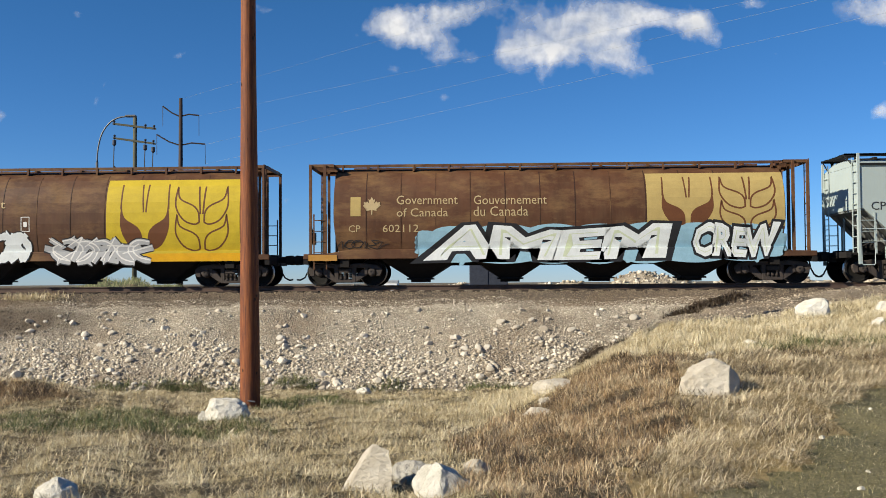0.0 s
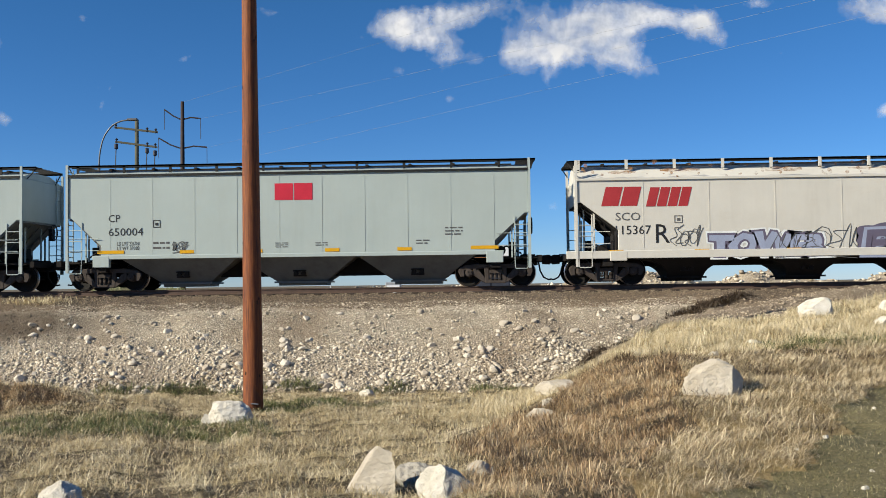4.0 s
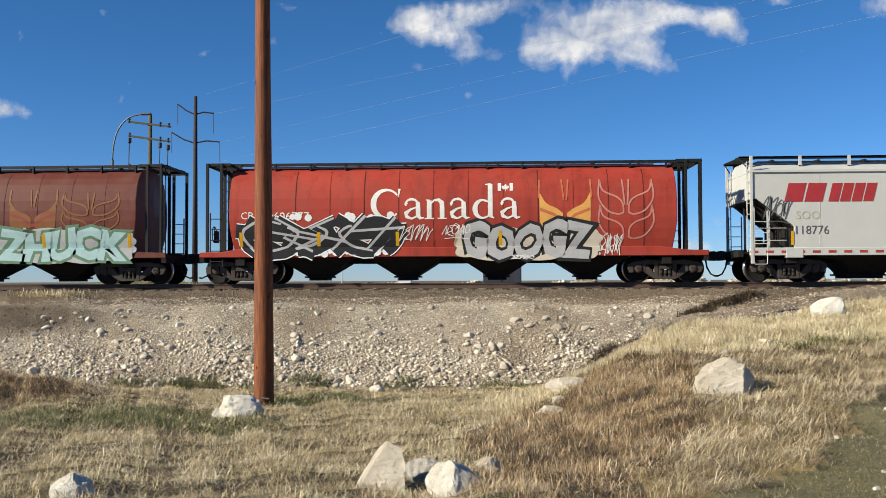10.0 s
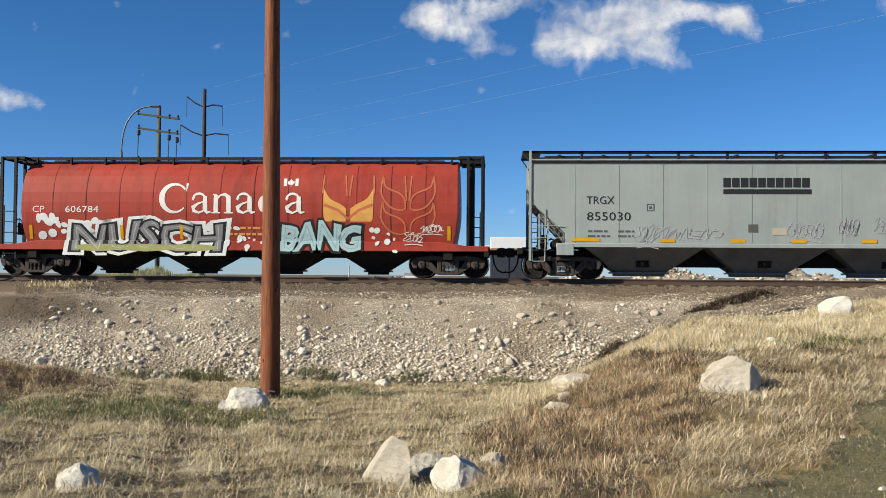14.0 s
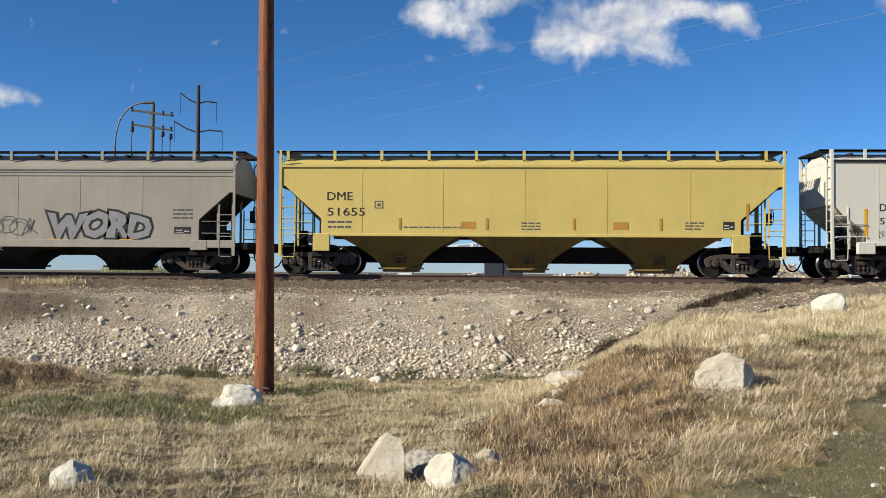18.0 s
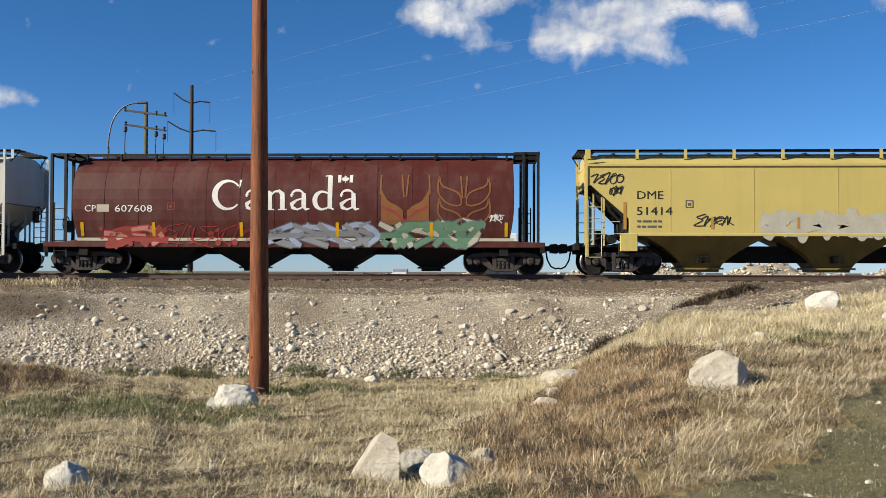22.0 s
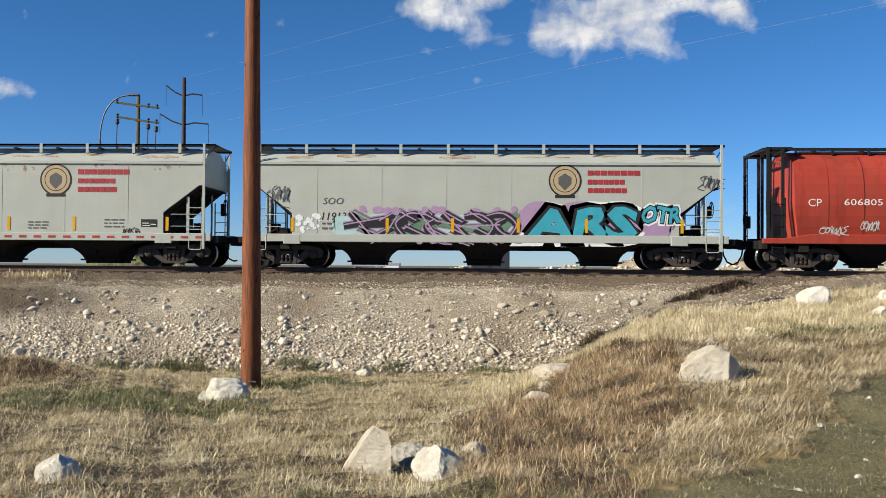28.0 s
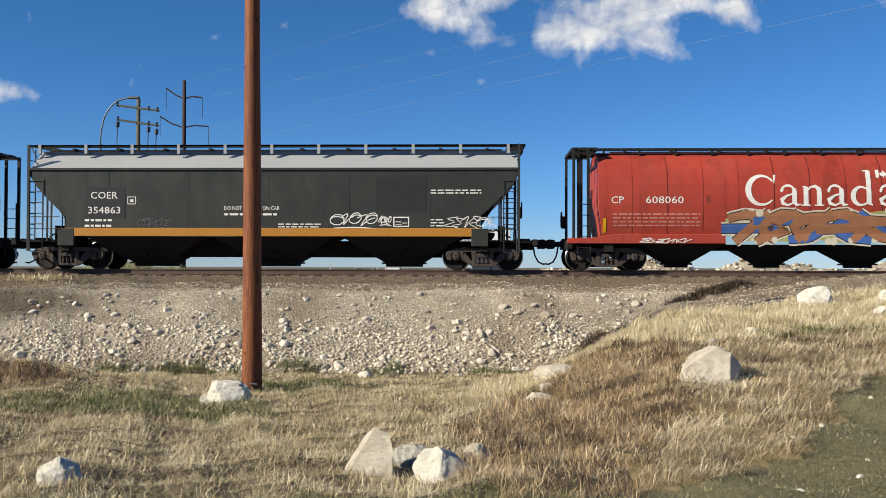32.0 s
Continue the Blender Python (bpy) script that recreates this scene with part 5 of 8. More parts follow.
def tag(k, x0, z0, x1, z1, ink="white", seed=0, thick=0.024, loops=6, name="graffiti_tag", layer=6):
    """A quick hand-style scrawl, in one thin line or a few."""
    rng = random.Random(seed)
    items = []
    w, h = x1 - x0, z1 - z0
    n = loops
    for i in range(n):
        c = w / n
        a = x0 + c * i + rng.uniform(-0.05, 0.05) * c
        lo, hi = z0 + h * rng.uniform(0.0, 0.2), z0 + h * rng.uniform(0.75, 1.0)
        mid, b = (lo + hi) / 2, a + c * rng.uniform(0.75, 1.0)
        kind = rng.randrange(4)
        q, e = rng.uniform(0.55, 0.85) * c, (hi - lo) / 2
        cx, turn = (a + b) / 2, rng.uniform(-0.5, 0.5)
        if kind == 0:
            run = [(1.1 * math.cos(t * 0.75), (0.5 + 0.5 * t / 12) * math.sin(t * 0.75)) for t in range(13)]
        elif kind == 1:
            run = curve_pts([(-1, -0.9), (-0.2, 1.0), (0.1, -0.8), (0.5, 0.7), (0.3, -0.2), (1.3, -0.9)], 4)
        elif kind == 2:
            run = curve_pts([(1.2, 0.9), (-0.6, 0.7), (0.7, 0.0), (-1.0, -0.6), (1.4, -1.0)], 4)
        else:
            run = curve_pts([(-1.2, 0.3), (0.2, 1.0), (-0.3, -1.0), (0.6, 0.1), (1.5, 0.6)], 4)
        runs = [[(cx + q * u * math.cos(turn) - 0.3 * e * v * math.sin(turn) + 0.2 * e * v, mid + e * v * math.cos(turn) + 0.4 * e * u * math.sin(turn)) for u, v in run]]
        items += [ring_line(r, thick) for r in runs]
    if rng.random() < 0.6:
        items.append(ring_line(curve_pts([(x0, z0 - 0.08 * h), (x0 + 0.5 * w, z0 - 0.02 * h), (x1, z0 - 0.12 * h)], 4), thick))
    lay(k, name, *join2(items), ink, layer, 0.00005, "thin spray-can scrawl")


def blob(k, x0, z0, x1, z1, ink, seed=0, layer=2, bump=0.10, lobes=0, name="graffiti_halo", label=""):
    """A cloud-shaped patch of spray with a scalloped rim."""
    rng = random.Random(seed)
    cx, cz, w, h = (x0 + x1) / 2, (z0 + z1) / 2, (x1 - x0) / 2, (z1 - z0) / 2
    m = lobes or max(8, int((w + h) * 4))
    ph = [rng.uniform(0.6, 1.3) for _ in range(m)]
    pts = []
    n = m * 6
    for i in range(n):
        t = 2 * math.pi * i / n
        c, s = math.cos(t), math.sin(t)
        q = (abs(c) ** 5 + abs(s) ** 5) ** -0.2
        u = i % 6 / 6
        r = bump * ph[i // 6] * (math.sin(math.pi * u) - 0.6)
        pts.append((cx + c * q * w + c * r, cz + s * q * h + s * r))
    lay(k, name, pts, [tuple(range(n))], ink, layer, 0.0, label)


def puffs(k, x0, z0, x1, z1, n, ink, seed=0, r=(0.04, 0.12), name="graffiti_halo", layer=1.4):
    rng = random.Random(seed)
    if n >= 40 and ink not in ("rust", "patch"):
        blob(k, x0, z0, x1, z1, ink, seed, layer, 0.12, 0, name, "soft sprayed background of the graffiti")
        n = n // 10
    items = []
    for i in range(n):
        x, z, q = rng.uniform(x0, x1), rng.uniform(z0, z1), rng.uniform(*r)
        e, a = rng.uniform(0.5, 1), rng.uniform(0, 3)
        items.append(([(x + q * (math.cos(t * 0.628) * math.cos(a) - e * math.sin(t * 0.628) * math.sin(a)), z + q * (math.cos(t * 0.628) * math.sin(a) + e * math.sin(t * 0.628) * math.cos(a))) for t in range(10)], [tuple(range(10))]))
    lay(k, name, *join2(items), ink, layer + 0.1, 0.00005)


def burner(k, x0, z0, x1, z1, upper, lower, seed=0, dark="brown", edge="sprayblack", n=7):
    """A large two-tone piece: one colour fading to another, thin black lines, dark wedges."""
    rng = random.Random(seed)
    w, h = x1 - x0, z1 - z0
    blob(k, x0, z0, x1, z1 - 0.1 * h, lower, seed, 2.4, 0.12, 13, "graffiti_fill", "two-tone spray-painted graffiti")
    blob(k, x0 + 0.03 * w, z0 + 0.42 * h, x1 - 0.12 * w, z1, upper, seed + 1, 2.8, 0.26, 11, "graffiti_fill")
    wedges, cuts = [], []
    for i in range(n):
        x = x0 + w * (i + rng.uniform(0.2, 0.8)) / n
        z = z0 + h * rng.uniform(0.15, 0.6)
        d = rng.choice((-1, 1)) * w / n * rng.uniform(0.25, 0.5)
        wedges.append(([(x, z), (x + d, z + 0.3 * h * rng.uniform(0.6, 1)), (x + 1.5 * d, z - 0.25 * h * rng.uniform(0.3, 1))], [(0, 1, 2)]))
        c = [(x - 0.5 * w / n, z1 - rng.uniform(0, 0.15) * h), (x - 0.2 * w / n, z0 + 0.6 * h), (x + rng.uniform(-0.2, 0.3) * w / n, z0 + 0.55 * h), (x + 0.1 * w / n, z0 + 0.25 * h), (x + rng.uniform(0.1, 0.6) * w / n, z0 + 0.02 * h)]
        cuts.append(ring_line(curve_pts(c, 4) if i % 2 else c, 0.035))
    lay(k, "graffiti_fill", *join2(wedges), dark, 3.2, 0.00005)
    lay(k, "graffiti_outline", *join2(cuts), edge, 3.8, 0.00005)


def seal(k, cx, cz, r):
    """A round emblem: dark ring, pale disc, plain shield."""
    def disc(q, n=28):
        return [(cx + q * math.cos(2 * math.pi * i / n), cz + q * math.sin(2 * math.pi * i / n)) for i in range(n)], [tuple(range(n))]
    lay(k, "seal_rim", *disc(r), "black", 1, 0.0, "round dark and tan emblem")
    lay(k, "seal_field", *disc(r * 0.9), "seal", 2)
    lay(k, "seal_ring", *disc(r * 0.72), "black", 3)
    lay(k, "seal_disc", *disc(r * 0.67), "seal", 4)
    s = r * 0.4
    lay(k, "seal_shield", [(cx - s, cz + 0.2 * r), (cx - s, cz - 0.2 * r), (cx, cz - 0.6 * r), (cx + s, cz - 0.2 * r), (cx + s, cz + 0.2 * r), (cx, cz + 0.45 * r)], [(0, 1, 2, 3, 4, 5)], "smallprint", 5)
    rects(k, "seal_foot", [(cx - 0.6 * r, cz - 1.05 * r, cx + 0.6 * r, cz - 0.86 * r)], "black", 5)


# ---- markings, car by car
# car 1
rects(1, "panel", [(2.96, 1.04, 7.48, 3.62)], "gold", 0)
wheat_pair(1, 3.46, 1.33, 5.08, 3.46, True, "brown", "brown", 0.05)
wheat_pair(1, 5.34, 1.27, 7.06, 3.37, False, None, "brown")
rects(1, "sill_patch", [(4.27, 0.85, 7.63, 1.12)], "reflector", 1)
wild(1, 1.04, 0.80, 4.31, 1.66, 6, "silver", "sprayblack", None, 11, shine="white")
wild(1, -0.66, 0.83, 0.24, 1.86, 2, "spraywhite", "sprayblack", None, 12)
outline_box(1, 0.05, 1.89, 0.35, 2.39, "white")
lettering(1, "t", -0.67, 2.68, -0.49, 2.89, "cream")
# car 2
rects(2, "emblem", [(-6.87, 2.31, -6.53, 2.95)], "ochre", 0)
lay(2, "maple_leaf", *maple(-6.16, 2.66, 0.30), "cream", 1)
lettering(2, "Government", -5.33, 2.69, -3.30, 2.99, "cream")
lettering(2, "of Canada", -5.33, 2.28, -3.62, 2.56, "cream")
lettering(2, "Gouvernement", -2.77, 2.67, -0.35, 2.97, "cream")
lettering(2, "du Canada", -2.78, 2.28, -0.97, 2.60, "cream")
lettering(2, "CP", -6.93, 1.78, -6.54, 2.01, "cream")
lettering(2, "602112", -5.80, 1.77, -4.60, 2.02, "cream")
rects(2, "panel", [(2.93, 1.87, 7.42, 3.68)], "ochre", 0)
wheat_pair(2, 3.44, 1.97, 5.08, 3.54, True, "brown", "brown", 0.05)
wheat_pair(2, 5.34, 1.80, 7.09, 3.53, False, None, "brown")
puffs(2, -4.71, 0.72, 7.44, 1.97, 150, "sky", 5)
word_piece(2, "AMEM", -4.47, 0.83, 3.77, 1.90, "spraywhite", "sprayblack", None, 2, "lime")
word_piece(2, "CREW", 4.41, 0.87, 7.29, 1.93, "spraywhite", "sprayblack", None, 2, "lime")
tag(2, -7.25, 1.19, -5.75, 1.54, "black", 31)
rects(2, "sill_patch", [(-8.29, 0.83, -7.33, 1.03)], "dullreflector", 1)
# car 3
blocks(3, -0.60, 2.93, 0.68, 3.47, 2, "red", 0, gap=0.06)
lettering(3, "CP", -7.36, 2.37, -6.89, 2.64, "black")
lettering(3, "650011", -6.30, 1.85, -5.17, 2.12, "black")
outline_box(3, -4.76, 2.09, -4.49, 2.35, "black")
lines(3, -5.67, 1.34, -5.02, 1.62, 2, seed=5)
lines(3, -4.72, 1.33, -4.15, 1.62, 2, seed=6)
lines(3, -0.57, 1.36, -0.16, 1.50, 3, seed=7)
lines(3, 0.74, 1.35, 1.15, 1.49, 3, seed=8)
lines(3, 3.99, 1.44, 4.43, 1.58, 2, seed=9)
lines(3, 4.94, 1.66, 5.53, 1.94, 3, seed=10)
tag(3, 5.25, 1.32, 5.87, 1.63, "smallprint", 33)
reflectors(3, [-6.49, -3.64, -1.28, 1.25, 3.62], 1.22, 1.33, 0.48, "reflector")
reflectors(3, [6.23], 1.24, 1.35, 0.92, "reflector")
# car 4
lettering(4, "LD LMT 226700", -6.05, 1.51, -5.30, 1.64, "black")
lettering(4, "LT WT 59300", -6.05, 1.36, -5.30, 1.48, "black")
blocks(4, -0.72, 2.96, 0.59, 3.52, 2, "red", 0, gap=0.06)
lettering(4, "CP", -6.34, 2.30, -5.95, 2.55, "black")
lettering(4, "650004", -6.34, 1.84, -5.17, 2.10, "black")
outline_box(4, -4.83, 2.10, -4.58, 2.35, "black")
lines(4, -4.83, 1.35, -4.27, 1.62, 2, seed=7)
lines(4, -0.71, 1.37, -0.28, 1.54, 3, seed=8)
lines(4, 0.64, 1.41, 1.05, 1.53, 2, seed=9)
lines(4, 3.99, 1.42, 4.44, 1.57, 2, seed=10)
lines(4, 4.96, 1.70, 5.54, 1.98, 3, seed=11)
tag(4, -4.18, 1.27, -3.68, 1.65, "smallprint", 34)
reflectors(4, [-3.69, -1.38, 1.20, 3.61], 1.22, 1.33, 0.48, "reflector")
reflectors(4, [-6.27, 6.26], 1.24, 1.35, 0.92, "reflector")
# car 5
blocks(5, -6.84, 2.59, -5.61, 3.22, 2, "darkred", 0.25, gap=0.1)
blocks(5, -5.38, 2.56, -3.98, 3.19, 4, "darkred", 0.25, gap=0.12)
lettering(5, "SCO", -6.38, 2.11, -5.57, 2.37, "smallprint")
lettering(5, "115367", -6.38, 1.65, -5.23, 1.94, "black")
outline_box(5, -4.46, 2.00, -4.19, 2.25, "smallprint")
lettering(5, "R", -5.07, 1.36, -4.62, 1.97, "sprayblack")
tag(5, -4.54, 1.16, -3.59, 1.97, "smallprint", 35)
word_piece(5, "TOWER", -3.32, 0.90, 0.47, 1.64, "bluegrey", "violet", "spraywhite", 5, "bluegrey")
puffs(5, 1.43, 0.80, 6.19, 1.93, 90, "violet", 7)
word_piece(5, "ESBOE", 1.65, 0.86, 6.01, 1.78, "violet", "bluegrey", None, 5, "violet")
puffs(5, 5.56, 1.58, 6.39, 2.15, 10, "black", 8)
tag(5, -1.22, 0.90, 1.42, 1.92, "smallprint", 40)
placard(5, 5.59, 1.31, 5.92, 1.52)
reflectors(5, [-6.38, -3.58, -0.60, 2.77, 5.99], 1.00, 1.14, 0.48, "reflector")
lines(5, 5.58, 1.12, 5.96, 1.28, 2, seed=15)
puffs(5, -7.73, 3.51, 7.63, 4.07, 60, "rust", 9, (0.03, 0.09))
for i, (a, w) in enumerate(((-6.6, 0.9), (-4.9, 1.3), (-3.2, 0.7), (-1.5, 1.2), (1.2, 1.6), (3.6, 1.1), (5.6, 1.3))):
    blob(5, a, 3.66 + 0.04 * (i % 3), a + w, 3.75 + 0.05 * (i % 2), "rust", 3030 + i, 0.5, 0.03, 0, "rust_stain", "orange-brown rust stain")
# car 6
lettering(6, "LD LMT 225400", -5.94, 1.60, -5.14, 1.69, "black")
lettering(6, "LT WT 60600", -5.94, 1.47, -5.14, 1.56, "black")
blocks(6, -1.45, 2.96, 1.34, 3.35, 10, "black", 0, gap=0.14)
rects(6, "bar", [(-1.46, 2.79, 1.36, 2.96)], "black", 0)
lettering(6, "TRGX", -5.92, 2.46, -5.05, 2.74, "black")
lettering(6, "855019", -5.89, 1.93, -4.61, 2.24, "black")
lines(6, -4.97, 1.42, -4.38, 1.71, 2, seed=7)
outline_box(6, -3.99, 2.23, -3.71, 2.50, "smallprint")
rects(6, "plate", [(-0.67, 1.52, -0.36, 1.84)], "smallprint", 0)
rects(6, "plate", [(0.12, 1.47, 0.57, 1.74)], "patch", 0)
lines(6, 4.09, 1.54, 4.81, 1.85, 3, seed=11)
placard(6, 5.05, 1.51, 5.37, 1.76)
lines(6, 5.76, 1.40, 6.33, 1.89, 4, seed=13)
tag(6, 4.06, 1.54, 4.92, 1.92, "smallprint", 41)
reflectors(6, [-3.26, -1.00, 0.95, 3.23], 1.22, 1.33, 0.48, "reflector")
reflectors(6, [-5.88, 5.58], 1.24, 1.35, 0.92, "reflector")
# car 7
serif_word(7, -2.66, 2.13, 5.06, 1.19, "white")
lettering(7, "CP", -7.08, 2.10, -6.69, 2.34, "white")
lettering(7, "607229", -6.00, 2.06, -4.92, 2.31, "white")
puffs(7, -5.17, 0.83, -0.16, 1.80, 60, "silver", 10)
wild(7, -4.70, 0.90, -1.05, 1.90, 5, "fade_red", "spraywhite", None, 43, second="bluegrey", fat=0.26, o=0.03)
lettering(7, "SOEKAN", -7.00, 1.60, -4.72, 2.18, "white")
puffs(7, 2.05, 0.73, 7.41, 1.89, 60, "silver", 61)
word_piece(7, "ZHUCK", 2.62, 0.79, 7.13, 1.86, "aqua", "green", None, 7, "aqua")
puffs(7, 1.85, 0.89, 2.61, 1.57, 16, "patch", 12)
wheat_pair(7, 3.07, 1.91, 4.72, 3.23, True, "dimgold", "dimgold")
wheat_pair(7, 4.93, 1.83, 6.83, 3.11, False, None, "dimgold")
reflectors(7, [-7.16, -4.49, 1.59, 4.25, 7.21], 1.25, 1.72, 0.11)
tag(7, -5.95, 1.27, -5.60, 1.51, "white", 46)
tag(7, 0.08, 1.15, 0.80, 1.81, "fade_red", 47)
rects(7, "sill_spray", [(-5.95, 1.1, 7.43, 1.2)], "pink", 1)
# car 8
serif_word(8, -2.66, 2.13, 5.06, 1.19, "white")
lettering(8, "CP", -7.03, 2.16, -6.63, 2.40, "white")
lettering(8, "606777", -5.92, 2.14, -4.73, 2.39, "white")
wheat_pair(8, 2.91, 1.87, 4.64, 3.43, True, "goldleaf", "leafline")
wheat_pair(8, 4.90, 1.50, 6.64, 3.42, False, None, "pink")
wild(8, -6.81, 0.98, -1.86, 2.19, 5, "sprayblack", "sprayblack", "spraywhite", 48, shine="silver", fat=0.30, o=0.022)
puffs(8, 0.15, 0.77, 4.97, 1.86, 60, "cream2", 62)
word_piece(8, "GOOGZ", 0.39, 0.78, 4.70, 2.00, "silver", "sprayblack", None, 8, "silver")
tag(8, -1.69, 1.36, -0.68, 1.97, "white", 50)
tag(8, -0.21, 1.52, 0.63, 2.01, "white", 51)
reflectors(8, [-7.04, -4.42, -1.78, 1.64], 1.25, 1.72, 0.11)
tag(8, 2.02, 0.78, 2.73, 0.94, "white", 52)
tag(8, 5.01, 0.87, 5.60, 1.76, "white", 53)
# car 9
blocks(9, -6.89, 2.61, -5.60, 3.22, 2, "darkred", 0.25, gap=0.1)
blocks(9, -5.48, 2.61, -4.00, 3.21, 4, "darkred", 0.25, gap=0.12)
tag(9, -7.54, 2.00, -6.69, 2.89, "smallprint", 54)
lettering(9, "118776", -6.52, 1.55, -5.47, 1.83, "smallprint")
lettering(9, "SOO", -6.51, 2.04, -5.74, 2.31, "patch")
tag(9, -2.77, 1.14, -1.07, 1.63, "smallprint", 55)
tag(9, -0.81, 1.11, 0.96, 1.93, "smallprint", 56)
tag(9, 1.15, 1.15, 2.35, 1.70, "smallprint", 57)
placard(9, 5.79, 1.26, 6.30, 1.56)
lines(9, 5.79, 1.26, 6.30, 1.56, 3, "white", seed=10)
reflectors(9, [-6.64, -3.40, -1.16, 1.15, 3.42, 6.72], 1.2, 1.66, 0.1)
# car 10
serif_word(10, -2.66, 2.13, 5.06, 1.19, "white")
lettering(10, "CP", -7.04, 2.15, -6.62, 2.37, "white")
lettering(10, "606784", -5.90, 2.15, -4.75, 2.37, "white")
wheat_pair(10, 2.91, 1.87, 4.64, 3.43, True, "goldleaf", "leafline")
wheat_pair(10, 4.90, 1.50, 6.64, 3.42, False, None, "leafline")
puffs(10, -6.9, 1.3, -4.6, 2.05, 16, "spraywhite", 113, (0.08, 0.2))
puffs(10, -1.6, 1.0, 0.3, 1.7, 14, "spraywhite", 114, (0.08, 0.2))
word_piece(10, "NUSCH", -5.7, 0.86, -0.45, 1.80, "grey", "sprayblack", "spraywhite", 58, "silver", 0.02, 0.05)
blob(10, -5.6, 0.86, -0.7, 1.08, "olive", 115, 4.6, 0.05, 0, "graffiti_fill")
lines(10, -0.37, 1.35, 1.01, 1.68, 2, "goldleaf", seed=8)
word_piece(10, "BANG", 1.46, 0.87, 4.24, 1.83, "aqua", "sprayblack", None, 10, "bluegrey")
puffs(10, -0.04, 0.86, 1.07, 1.44, 10, "spraywhite", 14)
puffs(10, 4.55, 0.87, 5.37, 1.69, 9, "spraywhite", 15)
tag(10, 5.66, 1.13, 6.27, 1.54, "white", 59)
tag(10, 6.24, 1.47, 6.93, 1.80, "white", 60)
reflectors(10, [-7.11, -3.95, -1.90, 7.14], 1.25, 1.72, 0.11)
# car 11
blocks(11, -1.48, 3.03, 1.32, 3.34, 10, "black", 0, gap=0.14)
rects(11, "bar", [(-1.48, 2.81, 1.34, 2.97)], "black", 0)
lettering(11, "TRGX", -5.91, 2.47, -5.00, 2.73, "black")
lettering(11, "855030", -5.90, 1.93, -4.47, 2.21, "black")
outline_box(11, -3.95, 2.25, -3.71, 2.48, "smallprint")
lines(11, -5.86, 1.35, -5.15, 1.61, 2, seed=6)
lines(11, -4.88, 1.35, -4.36, 1.61, 2, seed=7)
tag(11, -4.29, 1.09, -3.55, 1.84, "silver", 61)
tag(11, -3.46, 1.29, -1.51, 1.73, "silver", 62)
tag(11, 0.61, 1.31, 1.67, 1.93, "silver", 63)
tag(11, 2.22, 1.39, 2.84, 2.09, "silver", 64)
tag(11, 3.35, 1.58, 4.11, 2.09, "silver", 65)
rects(11, "plate", [(-0.68, 1.56, -0.37, 1.82)], "smallprint", 0)
rects(11, "plate", [(0.09, 1.47, 0.55, 1.71)], "patch", 0)
placard(11, 4.98, 1.47, 5.34, 1.73)
lines(11, 5.67, 1.44, 6.28, 1.84, 4, seed=16)
reflectors(11, [-3.28, -1.01, 0.94, 3.17], 1.22, 1.33, 0.48, "reflector")
reflectors(11, [-5.94, 5.74], 1.24, 1.35, 0.92, "reflector")
# car 12
rects(12, "overpaint", [(-6.81, 2.11, -3.89, 3.01)], "patch", 0)
rects(12, "plate", [(-6.82, 1.93, -5.80, 2.31)], "black", 0)
lettering(12, "NDYX", -6.78, 1.97, -5.82, 2.27, "white")
lettering(12, "842457", -6.79, 1.57, -5.76, 1.81, "black")
lines(12, -6.78, 1.15, -5.77, 1.43, 2, seed=5)
outline_box(12, -4.31, 1.75, -4.06, 2.01, "smallprint")
wild(12, -4.12, 1.02, -1.73, 1.81, 3, "paleyellow", "smallprint", None, 66)
tag(12, -1.17, 1.12, 1.27, 1.94, "smallprint", 67)
word_piece(12, "WORD", 1.68, 1.15, 5.26, 2.03, "grey", "sprayblack", None, 12, "grey")
reflectors(12, [-6.80, -4.00, -1.13, 1.87, 4.38], 1.00, 1.14, 0.48, "reflector")
lines(12, 5.96, 1.81, 6.62, 2.16, 3, seed=11)
placard(12, 6.01, 1.34, 6.57, 1.56)
tag(12, -0.62, 0.77, 0.14, 0.96, "smallprint", 69)
tag(12, -6.35, 0.73, -5.11, 0.99, "navy", 70)
# car 13
lettering(13, "DME", -6.71, 2.48, -5.86, 2.75, "black")
lettering(13, "51655", -6.70, 1.96, -5.44, 2.23, "black")
outline_box(13, -5.12, 2.21, -4.84, 2.46, "smallprint")
lines(13, -6.69, 1.52, -5.83, 1.79, 2, seed=4)
reflectors(13, [-4.27, -1.38, 1.48, 4.31], 1.52, 1.9, 0.09, "dullreflector")
reflectors(13, [7.11], 1.5, 2.4, 0.1, "dullreflector")
lines(13, -4.15, 1.54, -2.25, 1.61, 1, seed=7)
lines(13, -0.25, 1.50, 0.37, 1.76, 3, seed=8)
rects(13, "plate", [(-2.25, 1.54, -1.75, 1.78)], "dullreflector", 0)
rects(13, "plate", [(2.76, 1.53, 3.25, 1.78)], "dullreflector", 0)
lines(13, 5.09, 1.53, 5.70, 1.79, 3, seed=11)
placard(13, 6.32, 1.55, 6.68, 1.81)
